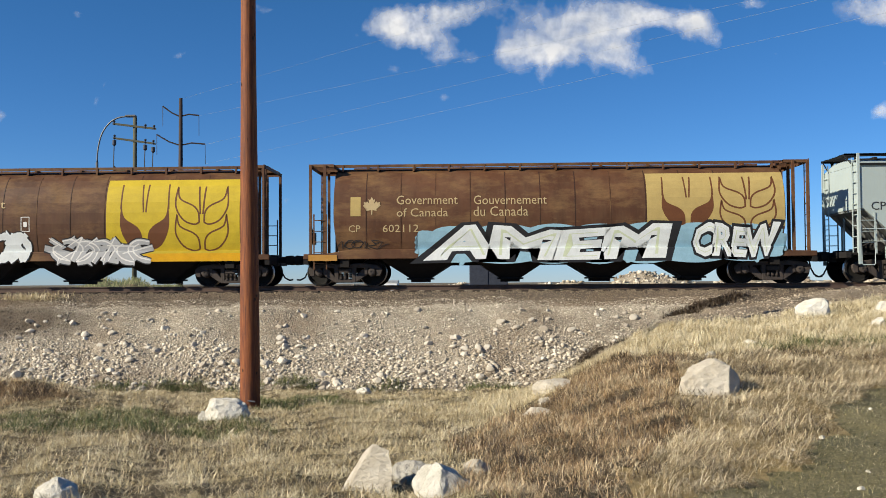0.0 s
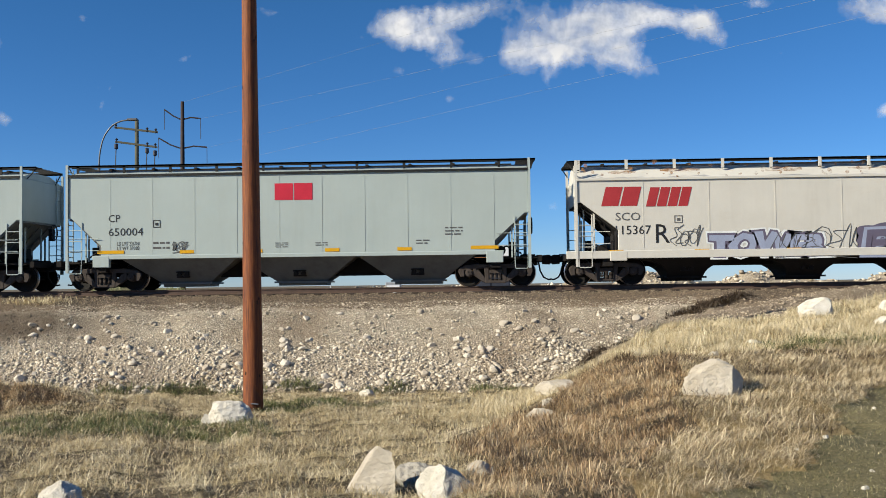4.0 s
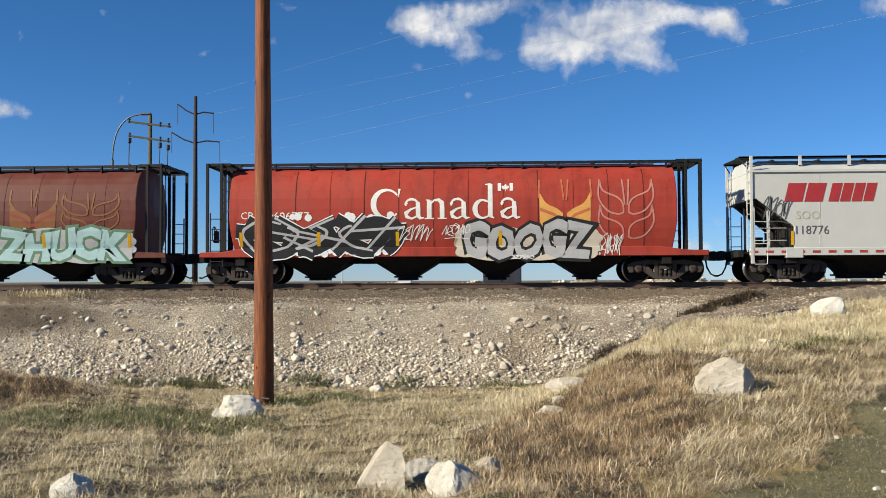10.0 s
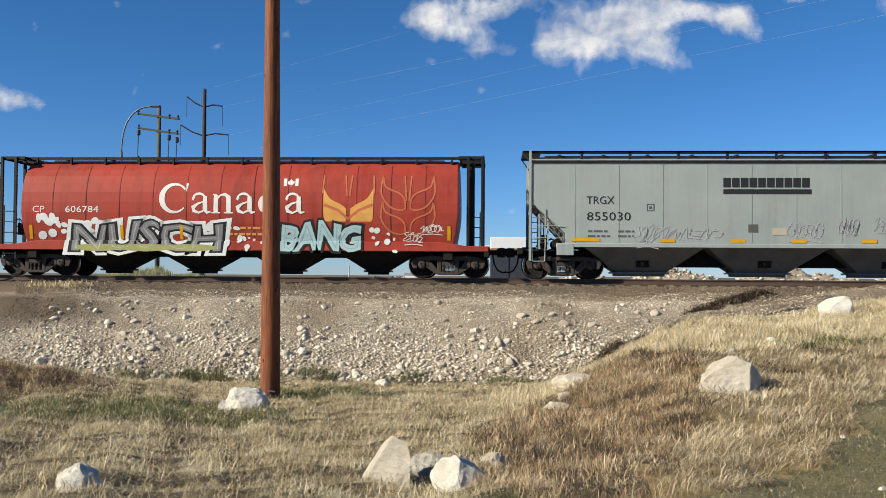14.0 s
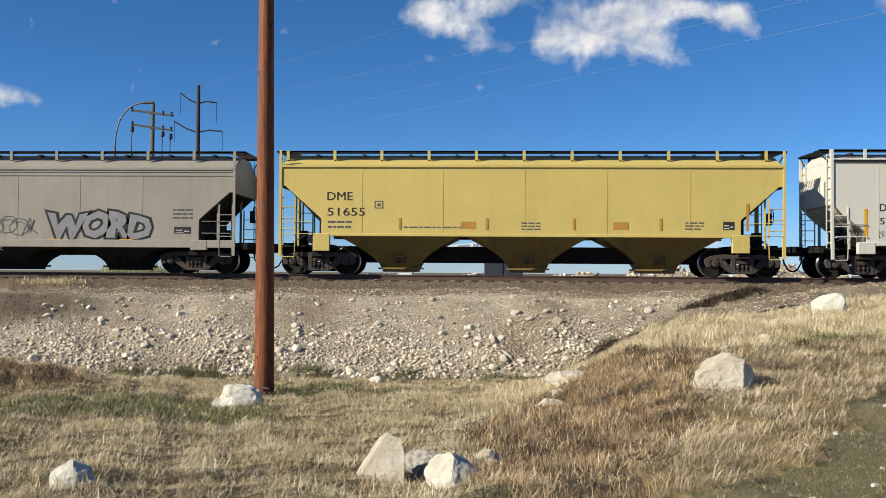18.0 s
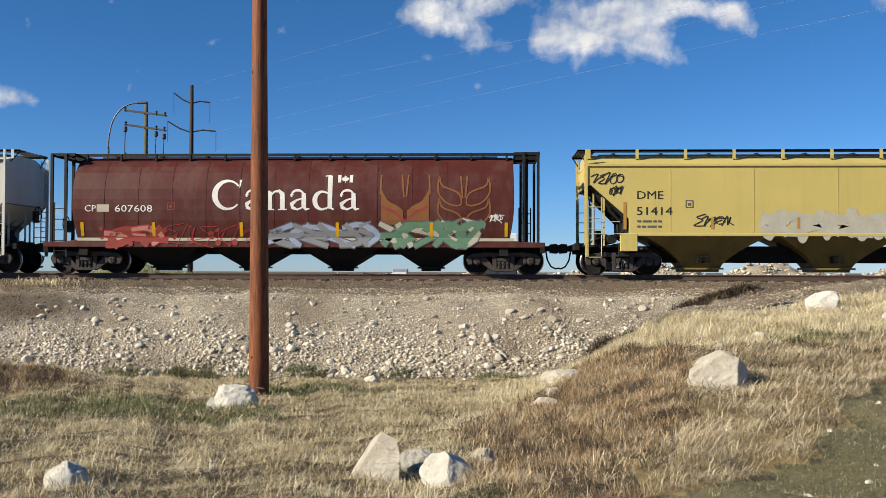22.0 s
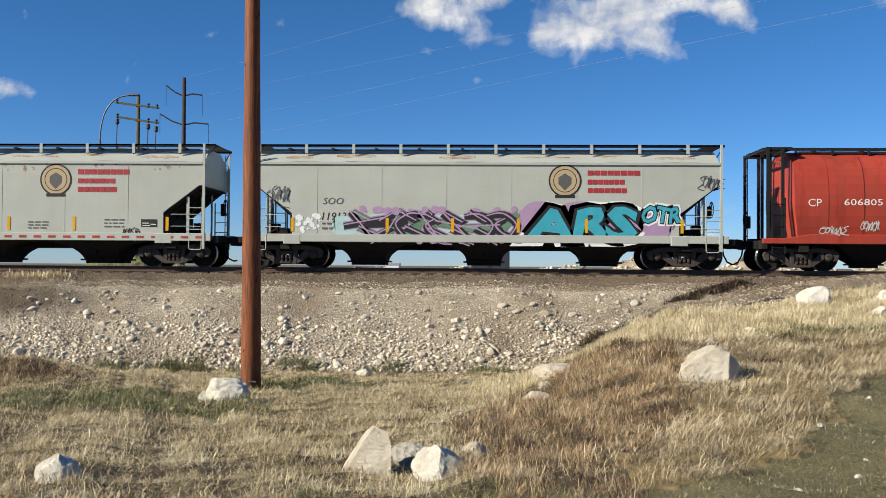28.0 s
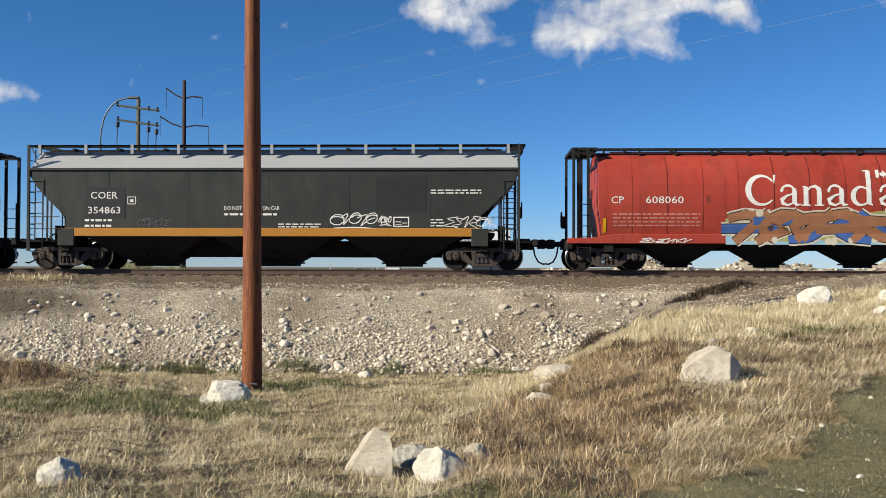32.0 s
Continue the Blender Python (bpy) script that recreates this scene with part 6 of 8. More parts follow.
# car 14
lettering(14, "LD LMT 224100", -6.26, 1.45, -5.39, 1.55, "black")
lettering(14, "LT WT 81900", -6.27, 1.31, -5.39, 1.41, "black")
lettering(14, "DME", -6.25, 2.18, -5.60, 2.42, "black")
lettering(14, "521081", -6.25, 1.75, -5.17, 1.97, "black")
outline_box(14, -4.27, 1.99, -4.01, 2.25, "smallprint")
reflectors(14, [-4.18, -1.33, 1.38, 4.19], 1.52, 1.9, 0.09, "reflector")
reflectors(14, [-6.69], 1.35, 2.25, 0.1, "reflector")
reflectors(14, [7.00], 1.35, 2.25, 0.1, "reflector")
placard(14, 4.41, 1.37, 4.78, 1.65)
lines(14, -2.98, 1.38, -2.56, 1.56, 3, seed=10)
lines(14, 2.56, 1.37, 2.99, 1.56, 3, seed=11)
lines(14, -3.97, 1.36, -3.53, 1.49, 2, seed=12)
lines(14, 1.69, 1.36, 2.12, 1.48, 2, seed=13)
# car 15
serif_word(15, -2.66, 2.13, 5.06, 1.19, "white")
lettering(15, "CP", -7.00, 2.08, -6.62, 2.30, "white")
rects(15, "plate", [(-6.59, 2.07, -6.17, 2.32)], "patch", 0)
lettering(15, "607608", -5.97, 2.07, -4.69, 2.30, "white")
outline_box(15, -4.19, 2.14, -3.93, 2.38, "fade_red")
wheat_pair(15, 3.00, 1.65, 4.65, 3.32, True, "dimgold", "dimgold")
wheat_pair(15, 4.94, 1.64, 6.62, 3.27, False, None, "dimgold")
puffs(15, -6.53, 0.86, -1.68, 1.62, 30, "fade_red", 16)
wild(15, -6.06, 0.90, -4.47, 1.58, 2, "fade_red", "darkred", None, 71, second="pink")
tag(15, -4.28, 0.86, -1.04, 1.69, "darkred", 72)
wild(15, -0.85, 0.92, 2.82, 1.67, 4, "grey", "smallprint", None, 73, second="bluegrey")
wild(15, 2.96, 0.91, 6.36, 1.77, 5, "green", "smallprint", None, 74, second="patch")
tag(15, 6.64, 1.71, 7.06, 2.05, "white", 75)
reflectors(15, [-7.11, -4.66, -1.68, 1.56, 4.70, 7.18], 1.25, 1.72, 0.11)
rects(15, "sill_spray", [(-7.28, 1.1, 7.45, 1.2)], "patch", 1)
# car 16
lettering(16, "DME", -6.63, 2.50, -5.78, 2.76, "black")
lettering(16, "51414", -6.65, 1.97, -5.49, 2.24, "black")
outline_box(16, -5.06, 2.21, -4.81, 2.46, "smallprint")
tag(16, -8.06, 2.92, -7.09, 3.43, "sprayblack", 76, 0.032, 5)
tag(16, -7.53, 2.58, -7.11, 2.96, "sprayblack", 77)
lines(16, -6.63, 1.52, -5.83, 1.80, 2, seed=6)
tag(16, -4.74, 1.55, -3.57, 2.01, "sprayblack", 78, 0.032, 5)
puffs(16, -2.48, 1.32, 4.81, 2.00, 70, "patch", 77, (0.12, 0.3))
wild(16, -2.48, 1.32, 4.81, 2.00, 7, "patch", "silver", None, 79)
reflectors(16, [-4.19, -1.41, 1.47, 4.17], 1.52, 1.9, 0.09, "dullreflector")
reflectors(16, [-7.03], 1.5, 2.4, 0.1, "dullreflector")
reflectors(16, [7.07], 1.5, 2.4, 0.1, "dullreflector")
tag(16, 4.95, 1.54, 6.19, 2.13, "smallprint", 80)
placard(16, 6.25, 1.54, 6.59, 1.80)
# car 17
lettering(17, "DME", -6.62, 2.48, -5.72, 2.76, "black")
lettering(17, "51590", -6.62, 1.97, -5.43, 2.23, "black")
lines(17, -6.61, 1.53, -5.77, 1.82, 2, seed=3)
tag(17, -1.22, 1.47, 0.36, 1.85, "sprayblack", 81, 0.032, 5)
outline_box(17, -4.94, 2.21, -4.69, 2.44, "smallprint")
rects(17, "plate", [(-2.20, 1.55, -1.69, 1.79)], "dullreflector", 0)
rects(17, "plate", [(2.68, 1.55, 3.18, 1.79)], "dullreflector", 0)
lines(17, -4.06, 1.57, -2.39, 1.64, 1, seed=8)
reflectors(17, [-4.25, -1.45, 1.43, 4.24], 1.52, 1.9, 0.09, "dullreflector")
reflectors(17, [-6.99], 1.5, 2.4, 0.1, "dullreflector")
reflectors(17, [7.06], 1.5, 2.4, 0.1, "dullreflector")
placard(17, 6.26, 1.56, 6.61, 1.81)
lines(17, 5.10, 1.56, 5.73, 1.81, 3, seed=13)
# car 18
lettering(18, "SOO", -5.48, 2.26, -4.67, 2.48, "smallprint", shear=0.2)
lettering(18, "123027", -5.48, 1.72, -4.23, 2.00, "black", shear=0.2)
puffs(18, -6.0, 3.2, 7.0, 3.45, 60, "rust", 18, (0.03, 0.08))
lines(18, -5.48, 1.34, -4.56, 1.59, 2, seed=4)
outline_box(18, -3.60, 2.01, -3.36, 2.25, "smallprint")
reflectors(18, [-6.56, -3.38], 1.2, 1.66, 0.1)
puffs(18, -4.16, 1.32, -3.42, 1.70, 14, "paleyellow", 17)
# car 18
seal(18, 2.73, 2.90, 0.54)
blocks(18, 3.48, 3.08, 5.25, 3.25, 8, "darkred", 0, gap=0.12)
blocks(18, 3.48, 2.78, 4.77, 2.94, 7, "darkred", 0, gap=0.12)
blocks(18, 3.48, 2.49, 4.83, 2.66, 7, "darkred", 0, gap=0.12)
placard(18, 5.65, 1.32, 6.19, 1.58)
tag(18, 5.02, 0.79, 5.58, 1.35, "sprayblack", 82)
reflectors(18, [1.14, 3.37, 6.53], 1.2, 1.66, 0.1)
lines(18, 1.80, 1.23, 2.50, 1.49, 3, seed=8)
lines(18, 4.40, 1.28, 5.08, 1.58, 3, seed=9)
for i, (a, w) in enumerate(((-6.6, 0.9), (-4.9, 1.3), (-3.2, 0.7), (-1.5, 1.2), (1.2, 1.6), (3.6, 1.1), (5.6, 1.3))):
    blob(18, a, 3.62 + 0.04 * (i % 3), a + w, 3.71 + 0.05 * (i % 2), "rust", 3020 + i, 0.5, 0.03, 0, "rust_stain", "orange-brown rust stain")
# car 19
lettering(19, "SOO", -5.36, 2.11, -4.68, 2.33, "smallprint", shear=0.2)
lettering(19, "119133", -5.40, 1.58, -4.41, 1.84, "black", shear=0.2)
seal(19, 2.65, 2.92, 0.54)
blocks(19, 3.39, 3.10, 5.13, 3.26, 8, "darkred", 0, gap=0.12)
blocks(19, 3.39, 2.80, 4.62, 2.96, 7, "darkred", 0, gap=0.12)
blocks(19, 3.40, 2.52, 4.69, 2.68, 7, "darkred", 0, gap=0.12)
puffs(19, -6.30, 1.24, -5.47, 1.84, 26, "spraywhite", 18)
tag(19, -7.22, 2.06, -6.48, 2.74, "smallprint", 83)
puffs(19, -5.02, 0.90, 1.18, 1.77, 90, "aqua", 19)
wild(19, -4.36, 0.90, 1.03, 1.92, 7, "sprayblack", "smallprint", "lilac", 84, second="green", shine="lilac", fat=0.20, o=0.02)
puffs(19, 1.17, 1.01, 6.17, 2.13, 50, "lilac", 20)
blob(19, 1.15, 0.95, 5.2, 2.2, "lilac", 85, 2, 0.14, 0, "graffiti_halo", "soft sprayed background of the graffiti")
word_piece(19, "ARS", 1.30, 0.92, 5.05, 2.05, "cyan", "sprayblack", "spraywhite", 85, None, 0.045, 0.05)
word_piece(19, "OTR", 5.15, 1.53, 6.44, 2.08, "cyan", "sprayblack", "spraywhite", 86, None, 0.03, 0.05)
tag(19, 7.05, 2.57, 7.82, 3.13, "smallprint", 87)
reflectors(19, [-6.39, -3.22, -1.05, 1.12, 3.36, 6.48], 1.2, 1.66, 0.1)
lines(19, -5.39, 1.24, -4.56, 1.50, 2, seed=16)
for i, (a, w) in enumerate(((-6.6, 0.9), (-4.9, 1.3), (-3.2, 0.7), (-1.5, 1.2), (1.2, 1.6), (3.6, 1.1), (5.6, 1.3))):
    blob(19, a, 3.62 + 0.04 * (i % 3), a + w, 3.71 + 0.05 * (i % 2), "rust", 3010 + i, 0.5, 0.03, 0, "rust_stain", "orange-brown rust stain")
# car 20
serif_word(20, -2.66, 2.13, 5.06, 1.19, "white")
lettering(20, "CP", -7.01, 2.11, -6.57, 2.36, "white")
lettering(20, "606805", -5.85, 2.15, -4.61, 2.36, "white")
wild(20, -3.37, 0.83, 0.61, 1.70, 4, "navy", "spraywhite", None, 88, second="blue")
wild(20, -2.52, 1.68, -0.43, 2.20, 5, "blue", "spraywhite", None, 89)
puffs(20, 0.60, 0.88, 7.14, 1.95, 40, "aqua", 22)
burner(20, 0.97, 0.91, 6.59, 2.29, "yellow", "rose", 90)
wheat_pair(20, 2.99, 1.79, 4.68, 3.36, True, "goldleaf", "leafline")
wheat_pair(20, 4.97, 1.96, 6.58, 3.37, False, None, "leafline")
tag(20, -6.56, 1.15, -5.72, 1.49, "white", 92)
tag(20, -5.27, 1.28, -4.69, 1.69, "white", 93)
rects(20, "sill_spray", [(-3.36, 1.1, 7.32, 1.2)], "pink", 1)
reflectors(20, [7.14], 1.25, 1.72, 0.11)
# car 21
rects(21, "plate", [(-6.32, 1.71, -4.93, 2.76)], "black", 0)
lettering(21, "COER", -6.11, 2.36, -5.20, 2.59, "white")
lettering(21, "354863", -6.20, 1.86, -5.10, 2.09, "white")
outline_box(21, -4.86, 2.17, -4.57, 2.43, "white")
lines(21, -6.31, 1.37, -5.39, 1.67, 2, "white", seed=5)
lettering(21, "DO NOT HAMMER ON CAR", -1.58, 1.98, 0.28, 2.11, "white")
lines(21, -1.58, 1.76, 0.28, 1.87, 1, "white", seed=7)
lines(21, 0.23, 1.38, 1.67, 1.53, 2, "white", seed=8)
lines(21, 5.32, 2.51, 7.00, 2.66, 2, "white", seed=9)
tag(21, 2.08, 1.42, 3.55, 1.95, "white", 94, 0.032, 5)
tag(21, 3.63, 1.50, 4.01, 1.80, "white", 95, 0.032, 5)
rects(21, "plate", [(4.08, 1.42, 4.61, 1.76)], "white", 0)
placard(21, 4.12, 1.46, 4.57, 1.72)
tag(21, 5.88, 1.31, 7.43, 1.84, "white", 96)
rects(21, "patch", [(3.49, 1.98, 5.19, 3.09)], "black", 0)
tag(21, -4.47, 1.37, -3.43, 1.75, "smallprint", 97)
tag(21, -3.33, 1.11, -1.23, 1.28, "black", 98)
lines(21, 5.32, 1.42, 5.81, 1.68, 3, "white", seed=18)
# car 22
serif_word(22, -2.66, 2.13, 5.06, 1.19, "white")
lettering(22, "CP", -7.03, 2.21, -6.62, 2.44, "white")
lettering(22, "608060", -5.90, 2.21, -4.67, 2.44, "white")
lines(22, -6.97, 1.43, -4.12, 1.88, 4, "pink", seed=4)
puffs(22, -3.29, 0.97, 3.33, 1.93, 120, "olive", 23)
rects(22, "sillwash", [(-3.30, 0.86, 3.33, 1.14)], "sky", 0)
wild(22, -3.02, 0.93, 3.15, 1.92, 6, "clay", "sprayblack", "cream2", 99, second="blue", fat=0.27, o=0.03)
tag(22, -6.05, 0.90, -4.49, 1.08, "white", 100)
reflectors(22, [-7.25], 1.25, 1.72, 0.11)
outline_box(22, -3.93, 2.23, -3.79, 2.47, "fade_red")


# ---- beside the track: pole, boulders, stones
def pole_material():
    m, n, l, b = nodes_of("red_brown_treated_pole")
    grain = tex(n, l, 7, (6, 6, 0.25), detail=8, rough=0.7)
    c = ramp(n, l, grain, [(0.30, (0.030, 0.008, 0.003)), (0.48, (0.16, 0.040, 0.008)), (0.75, (0.33, 0.11, 0.022))])
    c = mix(n, l, ramp(n, l, tex(n, l, 2.5, (1, 1, 0.4), detail=5), [(0.45, (0, 0, 0)), (0.7, (0.5, 0.5, 0.5))]), c, (0.06, 0.020, 0.009))
    l.new(c, b.inputs["Base Color"])
    b.inputs["Roughness"].default_value = 0.75
    bump_of(n, l, b, grain, 0.5, 0.01)
    return m


M["pole"] = pole_material()
M["knot"] = plain("dark_knot_wood", (0.05, 0.02, 0.01), 0.8, 0, 0.3, 9, 60)


def rock_material(name, a, b2, c2, stain):
    m, n, l, b = nodes_of(name)
    big = tex(n, l, 2.5, detail=8, rough=0.65)
    c = ramp(n, l, big, [(0.3, a), (0.55, b2), (0.75, c2)])
    crack = tex(n, l, 9, (1, 1, 2.2), detail=9, rough=0.75)
    c = mix(n, l, ramp(n, l, crack, [(0.30, (0.85, 0.85, 0.85)), (0.40, (0, 0, 0))]), c, stain)
    l.new(c, b.inputs["Base Color"])
    b.inputs["Roughness"].default_value = 0.9
    bump_of(n, l, b, crack, 1.0, 0.05)
    return m


M["boulder"] = rock_material("pale_limestone", (0.50, 0.46, 0.37), (0.70, 0.66, 0.57), (0.80, 0.77, 0.69), (0.30, 0.25, 0.17))
M["dullrock"] = rock_material("tan_weathered_rock", (0.42, 0.36, 0.27), (0.58, 0.52, 0.42), (0.70, 0.64, 0.54), (0.24, 0.18, 0.11))
M["slate"] = rock_material("grey_layered_rock", (0.30, 0.275, 0.23), (0.46, 0.43, 0.37), (0.58, 0.55, 0.48), (0.16, 0.14, 0.11))


def make_pole():
    pole = thing("utility_pole", "tall red-brown treated timber utility pole in the ditch", "pole", at=pose(-4.23, 17.65, -2.16, 0, -0.3))
    rng = random.Random(2)
    b = Build()
    prof = []
    for i in range(40):
        z = -0.4 + i * 0.32
        prof.append((z, 0.187 - 0.0066 * z + rng.uniform(-0.002, 0.002)))
    b.lathe(prof, "z", n=28)
    part("shaft", b.mesh("shaft", M["pole"], smooth=True), pole)
    knot = Build().lathe([(0.0, 0.028), (0.012, 0.022), (0.016, 0.0)], "y", n=10).mesh("knot", M["knot"], smooth=True)
    for i in range(26):
        z, a = rng.uniform(0.4, 9), rng.uniform(150, 390)
        r = 0.187 - 0.0066 * z
        o = part("knot", knot, pole)
        o.matrix_basis = pose(r * math.cos(radians(a)) * 0.995, r * math.sin(radians(a)) * 0.995, z, 0, 0, a - 90 + 180) @ Matrix.Diagonal((0.7, 1, rng.uniform(1.0, 2.2), 1))
    band = Build()
    band.tube((0.0, -0.2, 0.12), (0.13, -0.16, 0.10), 0.012)
    part("ground_wire_clip", band.mesh("ground_wire_clip", M["galv"]), pole)


make_pole()


def rock_mesh(seed, sx, sy, sz, mat, cuts=15, sub=4, rough=0.035, ridge=0.0, faces=()):
    """A broken boulder: a ball sliced by planes, then roughened."""
    rng = random.Random(seed)
    bm = bmesh.new()
    bmesh.ops.create_icosphere(bm, subdivisions=sub + (1 if ridge else 0), radius=1.0)
    planes = []
    for i in range(cuts):
        d = Vector((rng.gauss(0, 1), rng.gauss(0, 1), rng.gauss(0, 0.8))).normalized()
        planes.append((d, rng.uniform(0.5, 0.88) if not faces else rng.uniform(0.8, 0.95)))
    planes += [(Vector(d).normalized(), q) for d, q in faces]
    for v in bm.verts:
        for d, q in planes:
            t = v.co.dot(d)
            if t > q:
                v.co -= d * (t - q) * 0.97
        n3 = noise.noise(v.co * 2.3 + Vector((seed * 3.1, 0, 0)))
        n4 = noise.noise(v.co * 5.5 + Vector((0, seed * 1.7, 0)))
        n5 = noise.noise(Vector((v.co.x * 4, v.co.y * 4, v.co.z * 16 + seed)))
        v.co *= 1 + rough * n3 * 2 + 0.055 * n4 + 0.03 * abs(n5) + 0.02 * noise.noise(v.co * 14)
        if ridge:
            v.co *= 1 + ridge * (abs((v.co.x * 4.2) % 1 - 0.5) * 2 - 0.5)
        v.co = Vector((v.co.x * sx, v.co.y * sy, v.co.z * sz))
    me = bpy.data.meshes.new("rock")
    bm.to_mesh(me)
    bm.free()
    me.materials.append(mat)
    return me


def boulder(x, y, w, h, seed, label="pale limestone boulder half sunk in dry grass", mat="boulder", deep=0.85, turn=0, name="boulder", z=None, ridge=0.0, sink=0.0, faces=()):
    zz = float(height(x, y)) if z is None else z
    me = rock_mesh(seed, w * 0.66, w * 0.58 * deep, h * 0.62, M[mat], ridge=ridge, faces=faces)
    thing(name, label, "boulder", "boulders on the verge", data=me, at=pose(x, y + w * 0.3, zz + h * 0.2 - sink, 0, 0, turn))


boulder(2.93, 11.91, 0.59, 0.64, 3, "large pale limestone boulder on the grassy bank", "dullrock", faces=(((-0.2, -0.85, 0.45), 0.6), ((-0.5, -0.1, 0.85), 0.66), ((0.3, -0.1, 0.95), 0.82), ((0.85, -0.5, 0.15), 0.76), ((0.7, 0, 0.7), 0.84)))
boulder(7.65, 21.64, 0.70, 0.50, 5, "pale boulder in straw beside the embankment", faces=(((-0.6, -0.2, 0.75), 0.62), ((0.9, -0.3, 0.1), 0.7), ((0, -0.9, 0.4), 0.75)))
boulder(8.07, 19.36, 0.34, 0.26, 6)
boulder(9.27, 21.96, 0.38, 0.30, 7)
boulder(4.93, 17.26, 0.27, 0.22, 8)
boulder(3.87, 15.93, 0.18, 0.16, 9)
boulder(1.31, 15.79, 0.66, 0.36, 10, "pale boulder overgrown by brown grass", "dullrock", sink=0.13)
boulder(0.79, 12.75, 0.42, 0.24, 11, "low pale rock overgrown by brown grass", "dullrock", sink=0.02)
boulder(1.05, 14.39, 0.30, 0.22, 12, "low pale rock overgrown by brown grass", "dullrock", sink=0.05)
boulder(-3.93, 14.65, 0.58, 0.42, 13, "white limestone boulder at the foot of the pole", turn=10, faces=(((0, 0, 1), 0.86), ((0.2, -0.9, 0.3), 0.85)))
boulder(-4.22, 14.62, 0.28, 0.30, 14, "small cream rock leaning on a boulder")
boulder(-2.58, 21.87, 0.36, 0.26, 15, "white rock at the toe of the embankment")
boulder(-0.90, 7.95, 0.46, 0.56, 16, "upright cream limestone boulder in the ditch grass", "dullrock", sink=0.02, faces=(((-0.22, -0.9, 0.35), 0.45), ((-0.85, -0.1, 0.62), 0.46), ((0.97, 0.22, 0.05), 0.45), ((0.3, 0.2, 0.95), 0.74)))
boulder(-0.58, 8.5, 0.46, 0.27, 17, "grey layered rock behind a boulder", "slate", turn=2, ridge=0.05, sink=0.06)
boulder(-0.29, 7.60, 0.40, 0.36, 18, "white fractured boulder in brown grass", sink=0.03, faces=(((-0.62, -0.55, 0.56), 0.52), ((0.6, -0.62, 0.5), 0.5), ((0.6, 0, 0.8), 0.6)))
boulder(-0.02, 8.47, 0.28, 0.22, 19, "low pale rock overgrown by brown grass", "dullrock", sink=0.06)
boulder(-3.12, 6.93, 0.26, 0.26, 20, "white boulder standing in dry grass", faces=(((-0.5, 0, 0.85), 0.8), ((0.6, 0, 0.8), 0.85)))
for sx, sy, sw in ((3.37, 9.47, 0.07), (3.0, 7.6, 0.05), (3.9, 9.0, 0.05), (2.4, 7.2, 0.06), (3.3, 8.2, 0.04), (4.3, 10.6, 0.05), (2.9, 8.9, 0.035)):
    boulder(sx, sy, sw, sw * 0.8, int(sw * 1000 + sx * 10), "small pale stone on the worn path", name="stone")


# loose stones of the embankment: the largest singly, the rest as one spread
def pebble_material(name, lo, mid, hi):
    m, n, l, b = nodes_of(name)
    g = n.new("ShaderNodeNewGeometry")
    c = ramp(n, l, g.outputs["Random Per Island"], [(0.0, lo), (0.35, mid), (0.75, hi), (1.0, shade(hi, 1.3))])
    c = mix(n, l, 0.3, c, ramp(n, l, tex(n, l, 14, detail=6), [(0.3, lo), (0.7, hi)]))
    c = mix(n, l, ramp(n, l, tex(n, l, 0.28, detail=8, rough=0.65), [(0.48, (0, 0, 0)), (0.66, (0.55, 0.55, 0.55))]), c, (0.17, 0.12, 0.072))
    c = mix(n, l, brown_end(n, l), c, (0.07, 0.047, 0.027))
    l.new(c, b.inputs["Base Color"])
    b.inputs["Roughness"].default_value = 0.9
    return m


def cobble_material():
    m, n, l, b = nodes_of("pale_river_cobble")
    oi = n.new("ShaderNodeObjectInfo")
    c = ramp(n, l, oi.outputs["Random"], [(0.0, (0.32, 0.265, 0.19)), (0.4, (0.52, 0.455, 0.355)), (1.0, (0.72, 0.66, 0.55))])
    sp = tex(n, l, 18, detail=7)
    c = mix(n, l, 0.35, c, ramp(n, l, sp, [(0.3, (0.2, 0.17, 0.14)), (0.7, (0.5, 0.47, 0.42))]))
    l.new(c, b.inputs["Base Color"])
    b.inputs["Roughness"].default_value = 0.9
    bump_of(n, l, b, sp, 0.3, 0.01)
    return m


M["pebble"] = pebble_material("loose_grey_stones", (0.15, 0.12, 0.085), (0.40, 0.34, 0.25), (0.66, 0.59, 0.47))
M["ballaststone"] = pebble_material("brown_ballast_stones", (0.055, 0.04, 0.025), (0.13, 0.097, 0.066), (0.26, 0.205, 0.145))
M["shoulderstone"] = pebble_material("brown_shoulder_stones", (0.09, 0.068, 0.045), (0.23, 0.18, 0.125), (0.44, 0.365, 0.27))
M["cobble"] = cobble_material()

ICO_V = np.array([(0, -0.5257, 0.8507), (0.8507, 0, 0.5257), (0.8507, 0, -0.5257), (-0.8507, 0, -0.5257), (-0.8507, 0, 0.5257), (-0.5257, 0.8507, 0), (0.5257, 0.8507, 0), (0.5257, -0.8507, 0), (-0.5257, -0.8507, 0), (0, -0.5257, -0.8507), (0, 0.5257, -0.8507), (0, 0.5257, 0.8507)])
ICO_F = np.array([(1, 2, 6), (1, 7, 2), (3, 4, 5), (4, 3, 8), (6, 5, 11), (5, 6, 10), (9, 10, 2), (10, 9, 3), (7, 8, 9), (8, 7, 0), (11, 0, 1), (0, 11, 4), (6, 2, 10), (1, 6, 11), (3, 5, 10), (5, 4, 11), (2, 7, 9), (7, 1, 0), (3, 9, 8), (4, 8, 0)])
